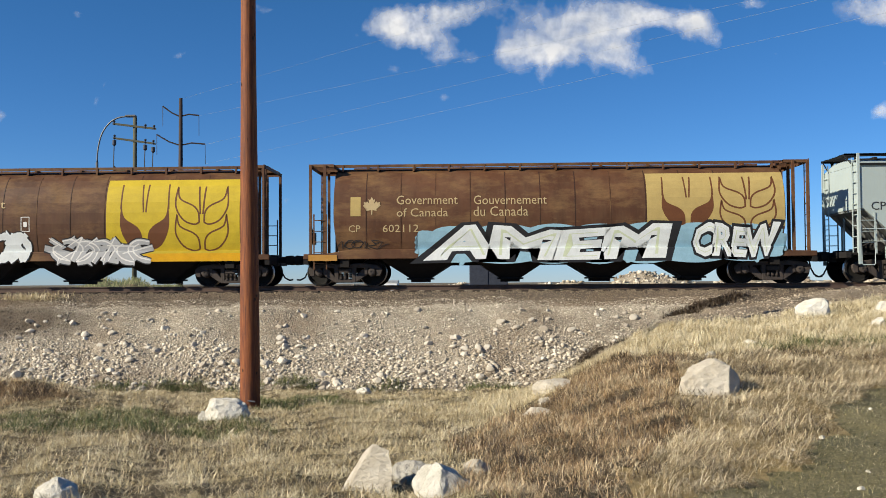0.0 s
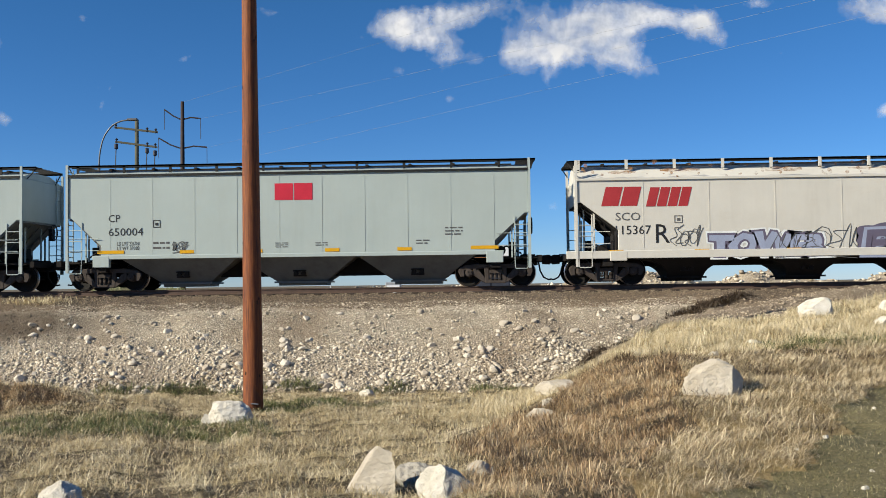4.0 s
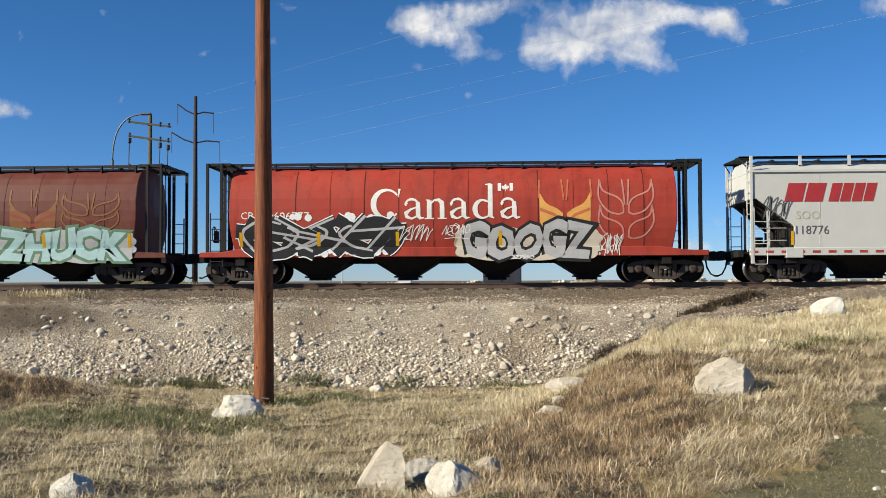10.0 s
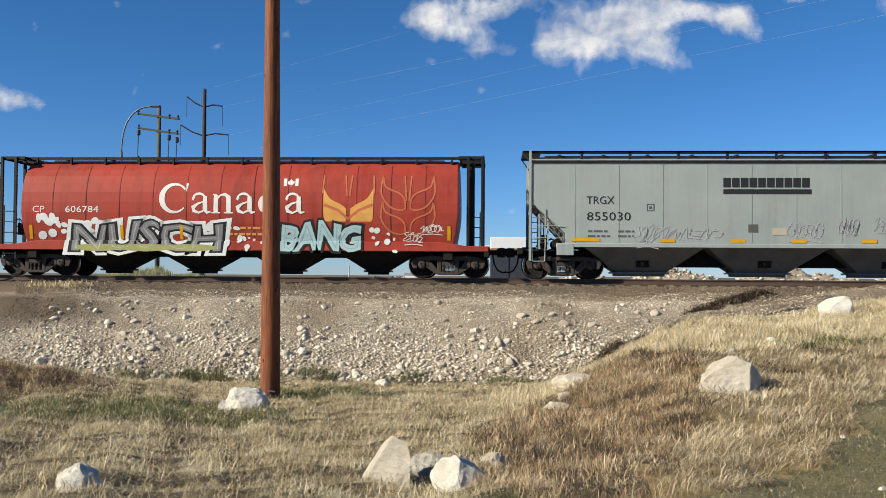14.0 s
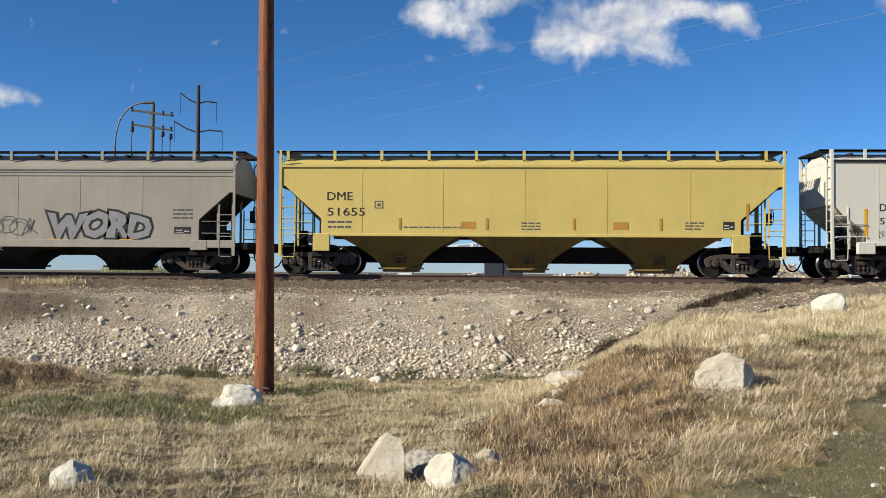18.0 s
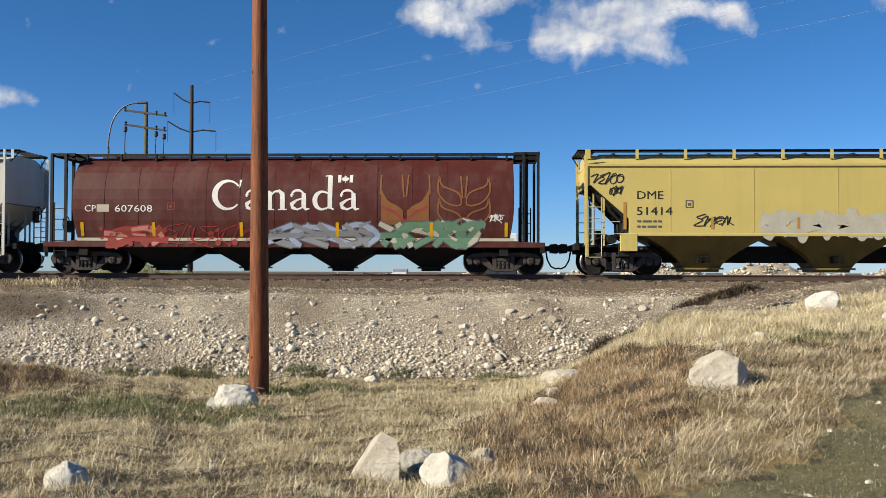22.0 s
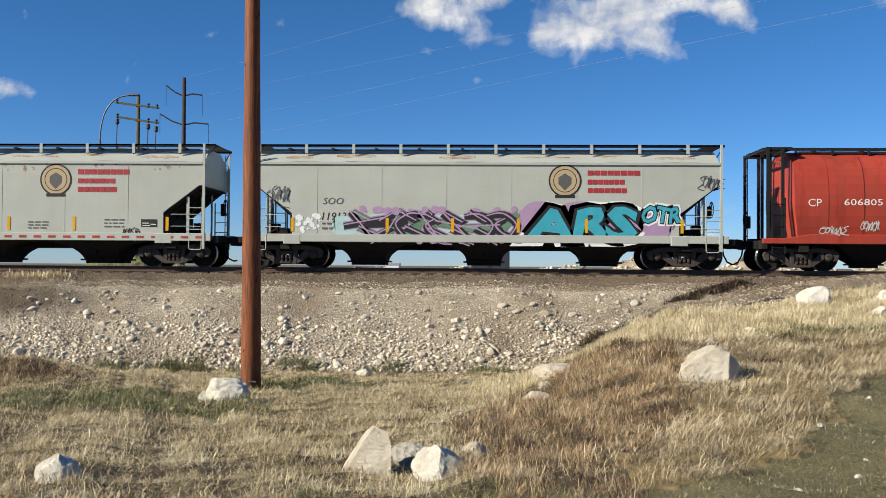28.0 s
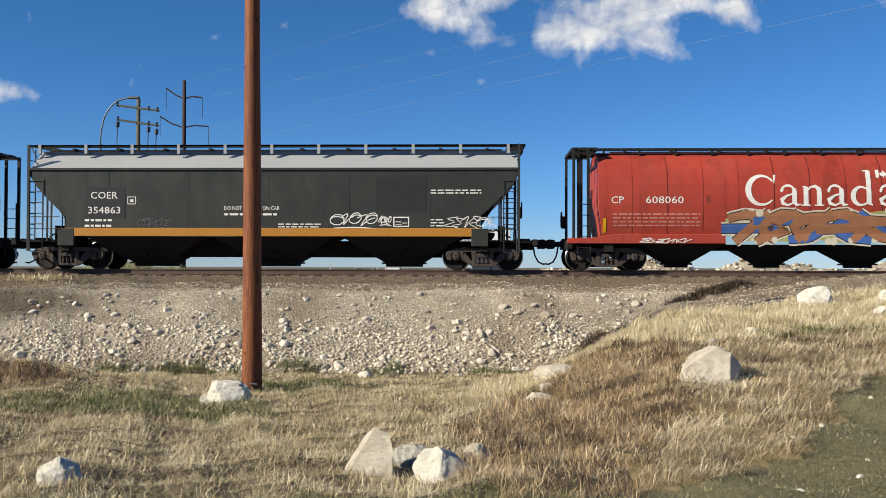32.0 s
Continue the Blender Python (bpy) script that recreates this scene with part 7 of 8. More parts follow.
OCT_V = np.array([(1, 0, 0), (-1, 0, 0), (0, 1, 0), (0, -1, 0), (0, 0, 1), (0, 0, -1)], dtype=float)
OCT_F = np.array([(0, 2, 4), (2, 1, 4), (1, 3, 4), (3, 0, 4), (2, 0, 5), (1, 2, 5), (3, 1, 5), (0, 3, 5)])


def scatter(rng, x, y, r, base_v, base_f, sink=0.42):
    """Stones of radius r at x, y on the ground, each turned and squashed its own way."""
    n = len(x)
    z = height(x, y)
    q = rng.normal(size=(n, 4))
    q /= np.linalg.norm(q, axis=1)[:, None]
    a, b, c, d = q.T
    rot = np.stack([np.stack([1 - 2 * (c * c + d * d), 2 * (b * c - a * d), 2 * (b * d + a * c)], -1), np.stack([2 * (b * c + a * d), 1 - 2 * (b * b + d * d), 2 * (c * d - a * b)], -1), np.stack([2 * (b * d - a * c), 2 * (c * d + a * b), 1 - 2 * (b * b + c * c)], -1)], 1)
    sq = rng.uniform(0.45, 1.2, size=(n, 1, 3))
    v = base_v[None] * sq * (1 + rng.normal(0, 0.13, size=(n, len(base_v), 1)))
    v = np.einsum("nij,nkj->nki", rot, v) * r[:, None, None]
    v[:, :, 2] *= 0.7
    v += np.stack([x, y, z + r * (0.5 - sink)], -1)[:, None, :]
    f = base_f[None] + (np.arange(n) * len(base_v))[:, None, None]
    return v.reshape(-1, 3), f.reshape(-1, base_f.shape[1])


def spread_stones():
    rng = np.random.default_rng(7)
    # the face of the embankment: finer above, coarser towards the toe
    n = 76000
    x, y = rng.uniform(-15, 10.5, n), rng.uniform(24.4, 30.6, n)
    keep = is_gravel(x, y) & (np.abs(x) < 0.52 * y + 1) & ~in_gully(x, y) & (x < edge_x(y) + 0.1)
    x, y = x[keep], y[keep]
    low = 1 - smooth(24.8, 28.8, y)
    clump = 0.5 + 0.5 * fbm(x, y, 1.3, 0.5)
    r = 0.014 + rng.gamma(0.8, 0.014, len(x)) * (0.5 + 1.7 * low * (0.1 + clump))
    r = np.clip(r, 0.012, 0.085)
    big = r > 0.032
    for sel, bv, bf in ((big, ICO_V, ICO_F), (~big, OCT_V, OCT_F)):
        v, f = scatter(rng, x[sel], y[sel], r[sel], bv, bf)
        thing("gravel_stones", "loose pale river stones on the embankment", "gravel", kind="stuff", data=fast_mesh("gravel_stones", v, f, M["pebble"]))
    # track ballast
    n = 22000
    x, y = rng.uniform(-17, 17, n), rng.uniform(29.7, 32.15, n)
    keep = (np.abs(x) < 0.52 * y) & is_gravel(x, y)
    x, y = x[keep], y[keep]
    v, f = scatter(rng, x, y, rng.uniform(0.018, 0.042, len(x)), OCT_V, OCT_F)
    thing("ballast_stones", "brown crushed ballast beside the rails", "ballast", kind="stuff", data=fast_mesh("ballast_stones", v, f, M["ballaststone"]))
    # the stony shoulder of the ramp
    n = 16000
    x, y = rng.uniform(2.6, 15, n), rng.uniform(21.3, 31.0, n)
    keep = is_gravel(x, y) & (x > edge_x(y) + 0.3) & ~in_gully(x, y) & (x < 0.52 * y)
    v, f = scatter(rng, x[keep], y[keep], np.clip(0.012 + rng.gamma(1.3, 0.011, keep.sum()), 0.012, 0.07), OCT_V, OCT_F)
    thing("shoulder_stones", "brown stones on the shoulder of the ramp", "gravel", kind="stuff", data=fast_mesh("shoulder_stones", v, f, M["shoulderstone"]))
    # stray stones on the ramp and the worn path
    n = 380
    x, y = rng.uniform(1.5, 12, n), rng.uniform(6.5, 30, n)
    keep = (x > edge_x(y) + 1.0) & (rng.random(n) < np.where(y > 27, 0.9, 0.35))
    v, f = scatter(rng, x[keep], y[keep], rng.uniform(0.008, 0.03, keep.sum()), ICO_V, ICO_F)
    thing("stray_stones", "scattered small stones on the verge", "gravel", kind="stuff", data=fast_mesh("stray_stones", v, f, M["ballaststone"]))


spread_stones()


def lay_cobbles():
    """The largest stones of the face, one by one."""
    rng = random.Random(21)
    kinds = [rock_mesh(100 + i, 1.0, rng.uniform(0.7, 0.95), rng.uniform(0.5, 0.75), M["cobble"], 5, 2, 0.03) for i in range(6)]
    ground = bpy.data.objects["ground"]
    n = 0
    while n < 290:
        x, y = rng.uniform(-14, 8.5), 24.7 + 4.4 * rng.random() ** 1.8
        if abs(x) > 0.5 * y or not bool(is_gravel(x, y)) or bool(in_gully(x, y)) or x > float(edge_x(y)) - 0.1:
            continue
        r = rng.uniform(0.06, 0.10) + 0.09 * rng.random() ** 3
        o = part("cobble", kinds[n % 6], ground)
        o.matrix_basis = pose(x, y, float(height(x, y)) + 0.18 * r, rng.uniform(-15, 15), rng.uniform(-15, 15), rng.uniform(0, 360)) @ Matrix.Diagonal((r, r, r, 1))
        n += 1


lay_cobbles()


# ---- grass
def blade_material(name, stops, shine=0.6):
    m, n, l, b = nodes_of(name)
    g = n.new("ShaderNodeNewGeometry")
    c = ramp(n, l, g.outputs["Random Per Island"], stops)
    c = mix(n, l, 0.45, c, ramp(n, l, tex(n, l, 1.5, detail=7, rough=0.65), [(0.36, stops[0][1]), (0.5, stops[1][1]), (0.66, stops[-1][1])]))
    l.new(c, b.inputs["Base Color"])
    b.inputs["Roughness"].default_value = shine
    tr = n.new("ShaderNodeBsdfTranslucent")
    l.new(c, tr.inputs["Color"])
    ms = n.new("ShaderNodeMixShader")
    ms.inputs[0].default_value = 0.15
    l.new(b.outputs[0], ms.inputs[1])
    l.new(tr.outputs[0], ms.inputs[2])
    l.new(ms.outputs[0], n["Material Output"].inputs["Surface"])
    return m


M["straw"] = blade_material("straw_grass_blades", [(0.0, (0.13, 0.095, 0.045)), (0.3, (0.46, 0.36, 0.185)), (0.65, (0.76, 0.64, 0.395)), (1.0, (0.92, 0.84, 0.62))])
M["palestraw"] = blade_material("golden_straw_blades", [(0.0, (0.26, 0.20, 0.105)), (0.25, (0.55, 0.45, 0.26)), (0.6, (0.76, 0.655, 0.43)), (1.0, (0.90, 0.83, 0.63))])
M["rustgrass"] = blade_material("brown_grass_blades", [(0.0, (0.05, 0.030, 0.015)), (0.35, (0.33, 0.205, 0.098)), (0.7, (0.66, 0.49, 0.27)), (1.0, (0.88, 0.75, 0.51))])
M["greengrass"] = blade_material("green_grass_blades", [(0.0, (0.025, 0.038, 0.010)), (0.45, (0.085, 0.110, 0.030)), (0.75, (0.20, 0.205, 0.072)), (1.0, (0.46, 0.41, 0.20))])
# stem colours kept dark to stand in for shade in grass gaps
M["shadeweed"] = blade_material("dark_dead_stems", [(0.0, (0.03, 0.02, 0.012)), (0.5, (0.07, 0.045, 0.026)), (1.0, (0.16, 0.11, 0.06))])
M["tanstraw"] = blade_material("weathered_tan_straw", [(0.0, (0.10, 0.074, 0.040)), (0.3, (0.36, 0.275, 0.155)), (0.65, (0.68, 0.56, 0.36)), (1.0, (0.88, 0.78, 0.57))])
M["turf"] = blade_material("short_olive_turf", [(0.0, (0.04, 0.046, 0.016)), (0.45, (0.17, 0.155, 0.062)), (0.8, (0.36, 0.31, 0.16)), (1.0, (0.62, 0.54, 0.34))])


def grass(name, label, x, y, length, lie, mat, rng, width=0.006, clump=None, arch=False, fan=0.9, loose=0.22):
    """Blades at x, y. lie: 0 upright, 1 flat. Plain ones bend once; arching ones rise and droop over."""
    n = len(x)
    z = height(x, y)
    a = rng.uniform(0, 2 * np.pi, n) if clump is None else clump + rng.normal(0, fan, n)
    dx, dy = np.cos(a), np.sin(a)
    tilt = np.clip(rng.normal(lie, loose, n), 0.05, 1.3) * 1.35
    px, py = -dy, dx
    w = width * rng.uniform(0.6, 1.5, n) * (0.6 + 0.06 * y)
    rings = ((0.0, 0.0, 0.0), (0.35, 0.5, 1.0), (0.7, 1.05, 0.8), (1.0, 1.75, 0.0)) if arch else ((0.0, 0.0, 0.0), (0.45, 0.9, 1.0), (1.0, 1.22, 0.0))
    cx, cy, cz = x.copy(), y.copy(), z - 0.01
    verts = []
    prev = 0.0
    curl = rng.normal(0, 0.28, n)
    for s, bend, ww in rings:
        ang = np.minimum(tilt * bend, 2.3)
        step = (s - prev) * length
        side = curl * step * (1 if s < 0.6 else -1.4)
        cx, cy, cz = cx + dx * np.sin(ang) * step + px * side, cy + dy * np.sin(ang) * step + py * side, cz + np.cos(ang) * step
        prev = s
        if ww > 0:
            verts.append(np.stack([cx + px * w * ww, cy + py * w * ww, cz], -1))
            verts.append(np.stack([cx - px * w * ww, cy - py * w * ww, cz], -1))
        else:
            verts.append(np.stack([cx, cy, np.maximum(cz, z - 0.02)], -1))
    v = np.stack(verts, 1).reshape(-1, 3)
    tri = np.array([(0, 2, 1), (1, 2, 4), (1, 4, 3), (3, 4, 5)] if arch else [(0, 1, 2), (1, 3, 2)])
    f = (tri[None] + (np.arange(n) * (6 if arch else 4))[:, None, None]).reshape(-1, 3)
    thing(name, label, "grass", kind="stuff", data=fast_mesh(name, v, f, M[mat]))


def spots(rng, n, clumps, spread, test, y0=5.2, y1=30.5):
    """Blade roots in tufts over the seen verge, denser close by."""
    u = rng.random(clumps)
    cy = np.sqrt(y0 ** 2 + u * (y1 ** 2 - y0 ** 2)) * (0.62 + 0.38 * rng.random(clumps))
    cy = np.clip(cy, y0, y1)
    cx = (rng.random(clumps) - 0.5 - 0.04) * (1.04 * cy + 1.2)
    lean = rng.uniform(0, 2 * np.pi, clumps)
    i = rng.integers(0, clumps, n)
    x, y = cx[i] + rng.normal(0, spread, n), cy[i] + rng.normal(0, spread, n)
    keep = test(x, y)
    return x[keep], y[keep], lean[i][keep]


def in_ditch(x, y):
    return (x < edge_x(y) + 0.4) & (y < 25.6 + 0.3 * fbm(x, y * 0, 0.9, 2.0))


def green_spot(x, y):
    g = 1.2 * np.exp(-((x + 5.6) / 2.3) ** 2 - ((y - 13.7) / 1.3) ** 2) + 0.62 * np.exp(-((x + 3.0) / 2.0) ** 2 - ((y - 18.8) / 1.9) ** 2) + 0.8 * np.exp(-((x - 6.4) / 2.2) ** 2 - ((y - 16.6) / 0.9) ** 2)
    g = g + 0.55 * np.exp(-((x - 0.5) / 1.6) ** 2 - ((y - 6.3) / 0.7) ** 2)
    return g + 0.25 * fbm(x, y, 1.1, 7.0)


def clear_of_rocks(x, y):
    return ~is_gravel(x, y)


def plant_grass():
    rng = np.random.default_rng(11)
    off_path = lambda x, y: clear_of_rocks(x, y) & ~on_path(x, y)
    some = lambda x, q: rng.random(len(x)) < q
    combed = lambda x, y: (x > edge_x(y) + 2.4 + 0.4 * fbm(x, y, 1.1, 2.5)) & (y < 16.2 + 0.6 * fbm(x, y, 0.9, 4.0)) & ~rust_patch(x, y)
    gaps = lambda x, y: (fbm(x, y, 3.6, 2.0) + 0.8 * fbm(x, y, 8.1, 5.0) > 0.38) & some(x, 0.6)
    ditch = lambda x, y: off_path(x, y) & ~combed(x, y) & ~rust_patch(x, y)
    # matted layer of short broken straw, then arching tufts on it
    x, y, c = spots(rng, 660000, 12000, 0.24, lambda x, y: ditch(x, y) & ~gaps(x, y) & ~((green_spot(x, y) > 0.36) & some(x, 0.6)))
    grass("matted_grass", "matted pale dead grass over the verge", x, y, rng.uniform(0.04, 0.13, len(x)), 0.95, "straw", rng, 0.0024, None, loose=0.3)
    x, y, c = spots(rng, 170000, 4200, 0.10, lambda x, y: ditch(x, y) & ~gaps(x, y) & (y < 23) & ~((green_spot(x, y) > 0.36) & some(x, 0.6)))
    grass("straw_tufts", "arching tufts of straw-coloured dry grass", x, y, rng.uniform(0.07, 0.21, len(x)), 0.85, "straw", rng, 0.0022, c, True, 1.5, 0.3)
    x, y, c = spots(rng, 90000, 1700, 0.11, lambda x, y: ditch(x, y) & (x < edge_x(y) + 1.6))
    grass("tan_grass", "tan weathered grass among the straw of the ditch", x, y, rng.uniform(0.06, 0.17, len(x)), 0.75, "tanstraw", rng, 0.0024, None, loose=0.3)
    # dark stems in the gaps imitate the shade inside the straw
    x, y, c = spots(rng, 70000, 1800, 0.13, lambda x, y: ditch(x, y) & gaps(x, y))
    grass("ditch_weeds", "stems coloured dark for shade in gaps of ditch straw", x, y, rng.uniform(0.06, 0.20, len(x)), 0.7, "shadeweed", rng, 0.0026, c)
    x, y, c = spots(rng, 520000, 9000, 0.10, lambda x, y: clear_of_rocks(x, y) & (green_spot(x, y) > 0.36) & ~on_path(x, y))
    grass("green_grass", "olive green tufts among dry grass", x, y, rng.uniform(0.06, 0.18, len(x)), 0.65, "greengrass", rng, 0.0026, c, loose=0.3)
    x, y, c = spots(rng, 700000, 9000, 0.12, lambda x, y: off_path(x, y) & rust_patch(x, y) & ~(hollow(x, y) & some(x, 0.8)))
    grass("brown_grass", "tangled rust-brown dry grass on the bank", x, y, rng.uniform(0.06, 0.19, len(x)), 0.75, "rustgrass", rng, 0.0021, c, True, 1.4, 0.35)
    x, y, c = spots(rng, 380000, 4600, 0.16, lambda x, y: off_path(x, y) & rust_patch(x, y) & ~(hollow(x, y) & some(x, 0.7)))
    grass("tangled_straw", "short broken stems tangled on the bank", x, y, rng.uniform(0.05, 0.15, len(x)), 0.9, "tanstraw", rng, 0.0022, None, loose=0.35)
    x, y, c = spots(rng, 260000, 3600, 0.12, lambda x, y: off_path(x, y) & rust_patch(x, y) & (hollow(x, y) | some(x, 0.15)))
    grass("dead_weeds", "stems coloured dark for shade in hollows of brown grass", x, y, rng.uniform(0.08, 0.24, len(x)), 0.6, "shadeweed", rng, 0.0022, c, loose=0.3)
    x, y, c = spots(rng, 420000, 6600, 0.13, lambda x, y: off_path(x, y) & (x > edge_x(y) - 0.2) & (y > 15.5) & ~rust_patch(x, y) & ~combed(x, y))
    grass("pale_grass", "pale straw grass on the ramp by the track", x, y, rng.uniform(0.08, 0.25, len(x)), 0.6, "palestraw", rng, 0.0020, c, loose=0.3)
    # long straw combed over by the wind, down the bank from the boulder
    x, y, c = spots(rng, 760000, 5200, 0.15, lambda x, y: off_path(x, y) & combed(x, y) & ~(hollow(x * 0.8, y * 1.5) & some(x, 0.8)))
    c = -0.25 + 0.7 * np.sin(c) + 0.3 * fbm(x, y, 1.2, 1.0)
    grass("combed_grass", "long tan straw lying over to one side on the bank", x, y, rng.uniform(0.07, 0.22, len(x)), 0.90, "tanstraw", rng, 0.0022, c, True, 0.8, 0.3)
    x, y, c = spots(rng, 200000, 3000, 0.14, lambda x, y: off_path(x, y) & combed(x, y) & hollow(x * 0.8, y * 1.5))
    grass("combed_weeds", "stems coloured dark for shade between combed straw", x, y, rng.uniform(0.08, 0.24, len(x)), 0.8, "shadeweed", rng, 0.0026, c)
    n = 420000
    y = 5.0 + 16 * rng.random(n) ** 1.5
    x = rng.uniform(0.8, 10.5, n)
    k = on_path(x, y) & (x < 0.5 * y + 0.5)
    for nm, sel, mt, lab in (("path_turf", rng.random(n) < 0.85, "turf", "short worn turf on the footpath"), ("path_straw", rng.random(n) < 0.12, "straw", "bits of straw on the footpath")):
        q = k & sel
        grass(nm, lab, x[q], y[q], rng.uniform(0.02, 0.065, q.sum()), 0.85, mt, rng, 0.0020, None, loose=0.3)
    # weeds along the toe of the embankment
    n = 9000
    t = rng.uniform(-13.5, 2.2, n)
    x = t + rng.normal(0, 0.1, n)
    y = 24.75 + 0.35 * fbm(t, t * 0, 1.9, 4.0) + rng.normal(0, 0.14, n)
    k = fbm(x, x * 0, 2.6, 1.0) > -0.1
    grass("toe_weeds", "green and dry weeds along the toe of the embankment", x[k], y[k], rng.uniform(0.08, 0.30, k.sum()), 0.55, "greengrass", rng, 0.0026, loose=0.3)
    # weeds in the gully beside the embankment, coloured dark to deepen its painted shadow
    n = 4200
    y = rng.uniform(25.2, 31.0, n)
    x = edge_x(y) + rng.normal(0.26, 0.15, n)
    grass("gully_weeds", "weeds coloured dark for the shadow in a narrow gully", x, y, rng.uniform(0.06, 0.22, n), 0.45, "shadeweed", rng, 0.004)
    n = 500
    x, y = rng.normal(-14.6, 0.6, n), rng.normal(30.9, 0.22, n)
    grass("track_weeds", "dry weeds at the edge of the ballast", x, y, rng.uniform(0.1, 0.3, n), 0.4, "straw", rng, 0.004)


plant_grass()


# ---- beyond the track
def make_heaps():
    m = M["gravel"]

    def mound(name, label, x0, x1, y, top, deep, seed, mat):
        gx, gy = np.meshgrid(np.linspace(x0, x1, 70), np.linspace(y - deep, y + deep, 26))
        u = (gx - x0) / (x1 - x0)
        env = np.sin(np.pi * u) ** 0.5 * np.cos(np.pi / 2 * (gy - y) / deep) ** 0.8
        gz = height(gx, gy) - 0.15 + (top - height(gx, gy)) * env * (0.82 + 0.22 * fbm(gx, gy, 0.55, seed) + 0.08 * fbm(gx, gy, 2.4, seed))
        v = np.stack([gx, gy, gz], -1).reshape(-1, 3)
        i = (np.arange(25)[:, None] * 70 + np.arange(69)[None]).ravel()
        me = fast_mesh(name, v, np.stack([i, i + 1, i + 71, i + 70], 1), mat)
        return thing(name, label, "mound", "heaps beyond the track", data=me), gx, gy, gz

    rng = np.random.default_rng(5)
    for x0, x1, y, top, seed in ((-17, 4.5, 84, 0.42, 6.0), (2, 12.5, 78, 0.55, 1.0), (8.5, 19.5, 72, 1.25, 2.0), (17, 31, 76, 1.35, 3.0), (27, 46, 74, 1.7, 4.0)):
        ob, gx, gy, gz = mound("gravel_heap", "heap of pale broken rock beyond the track", x0, x1, y, top, 6, seed, m)
        k = rng.integers(0, gx.size, 1500)
        r = rng.uniform(0.06, 0.28, 1500)
        q = rng.normal(0, 0.2, (2, 1500))
        v, f = scatter(rng, gx.ravel()[k] + q[0], gy.ravel()[k] + q[1], r, OCT_V, OCT_F)
        v = v.reshape(1500, 6, 3)
        v[:, :, 2] += (gz.ravel()[k] - height(gx.ravel()[k] + q[0], gy.ravel()[k] + q[1]))[:, None]
        thing("heap_stones", "pale broken stones on a heap", "gravel", kind="stuff", data=fast_mesh("heap_stones", v.reshape(-1, 3), f, M["pebble"]))
    ob, gx, gy, gz = mound("grass_mound", "low green and straw mound beyond the track", -33, -17, 70, 0.75, 6, 5.0, M["soil"])
    k = rng.integers(0, gx.size, 9000)
    x, y = gx.ravel()[k] + rng.normal(0, 0.15, 9000), gy.ravel()[k] + rng.normal(0, 0.15, 9000)
    z = gz.ravel()[k]
    L = rng.uniform(0.15, 0.5, 9000)
    a = rng.uniform(0, 6.28, 9000)
    v = np.stack([np.stack([x - 0.04 * np.cos(a), y, z], -1), np.stack([x + 0.04 * np.cos(a), y, z], -1), np.stack([x + 0.2 * np.sin(a), y + 0.1, z + L], -1)], 1).reshape(-1, 3)
    f = np.arange(27000).reshape(-1, 3)
    thing("mound_grass", "green and dry grass on a mound", "grass", kind="stuff", data=fast_mesh("mound_grass", v, f, M["greengrass"]))


make_heaps()
M["whitewall"] = plain("white_metal_cladding", (0.70, 0.72, 0.74), 0.5, 0, 0.05, 1, 12, 0.1)
M["signtan"] = plain("tan_painted_steel", (0.42, 0.30, 0.14), 0.6, 0, 0.1, 1, 12, 0)
M["signbar"] = plain("grey_sign_print", (0.25, 0.28, 0.33), 0.5, 0, 0.1, 1, 12, 0)
M["steelbrown"] = plain("weathering_steel_pole", (0.035, 0.024, 0.022), 0.7, 0, 0.3, 2, 12, 0.1)
M["oldpole"] = plain("green_grey_timber_pole", (0.085, 0.085, 0.06), 0.85, 0, 0.3, 2, 14, 0.2)
M["lampgrey"] = plain("dull_galvanised_lamp", (0.14, 0.145, 0.15), 0.5, 0.4, 0.15, 4, 50, 0.1)
M["insulator"] = plain("dark_insulator", (0.04, 0.045, 0.06), 0.4, 0, 0.3, 5, 20, 0)
M["wire"] = plain("aluminium_cable", (0.20, 0.21, 0.23), 0.6, 0.0, 0.1, 1, 10, 0)
M["darkwire"] = plain("dark_cable", (0.06, 0.06, 0.07), 0.6, 0, 0.1, 1, 10, 0)


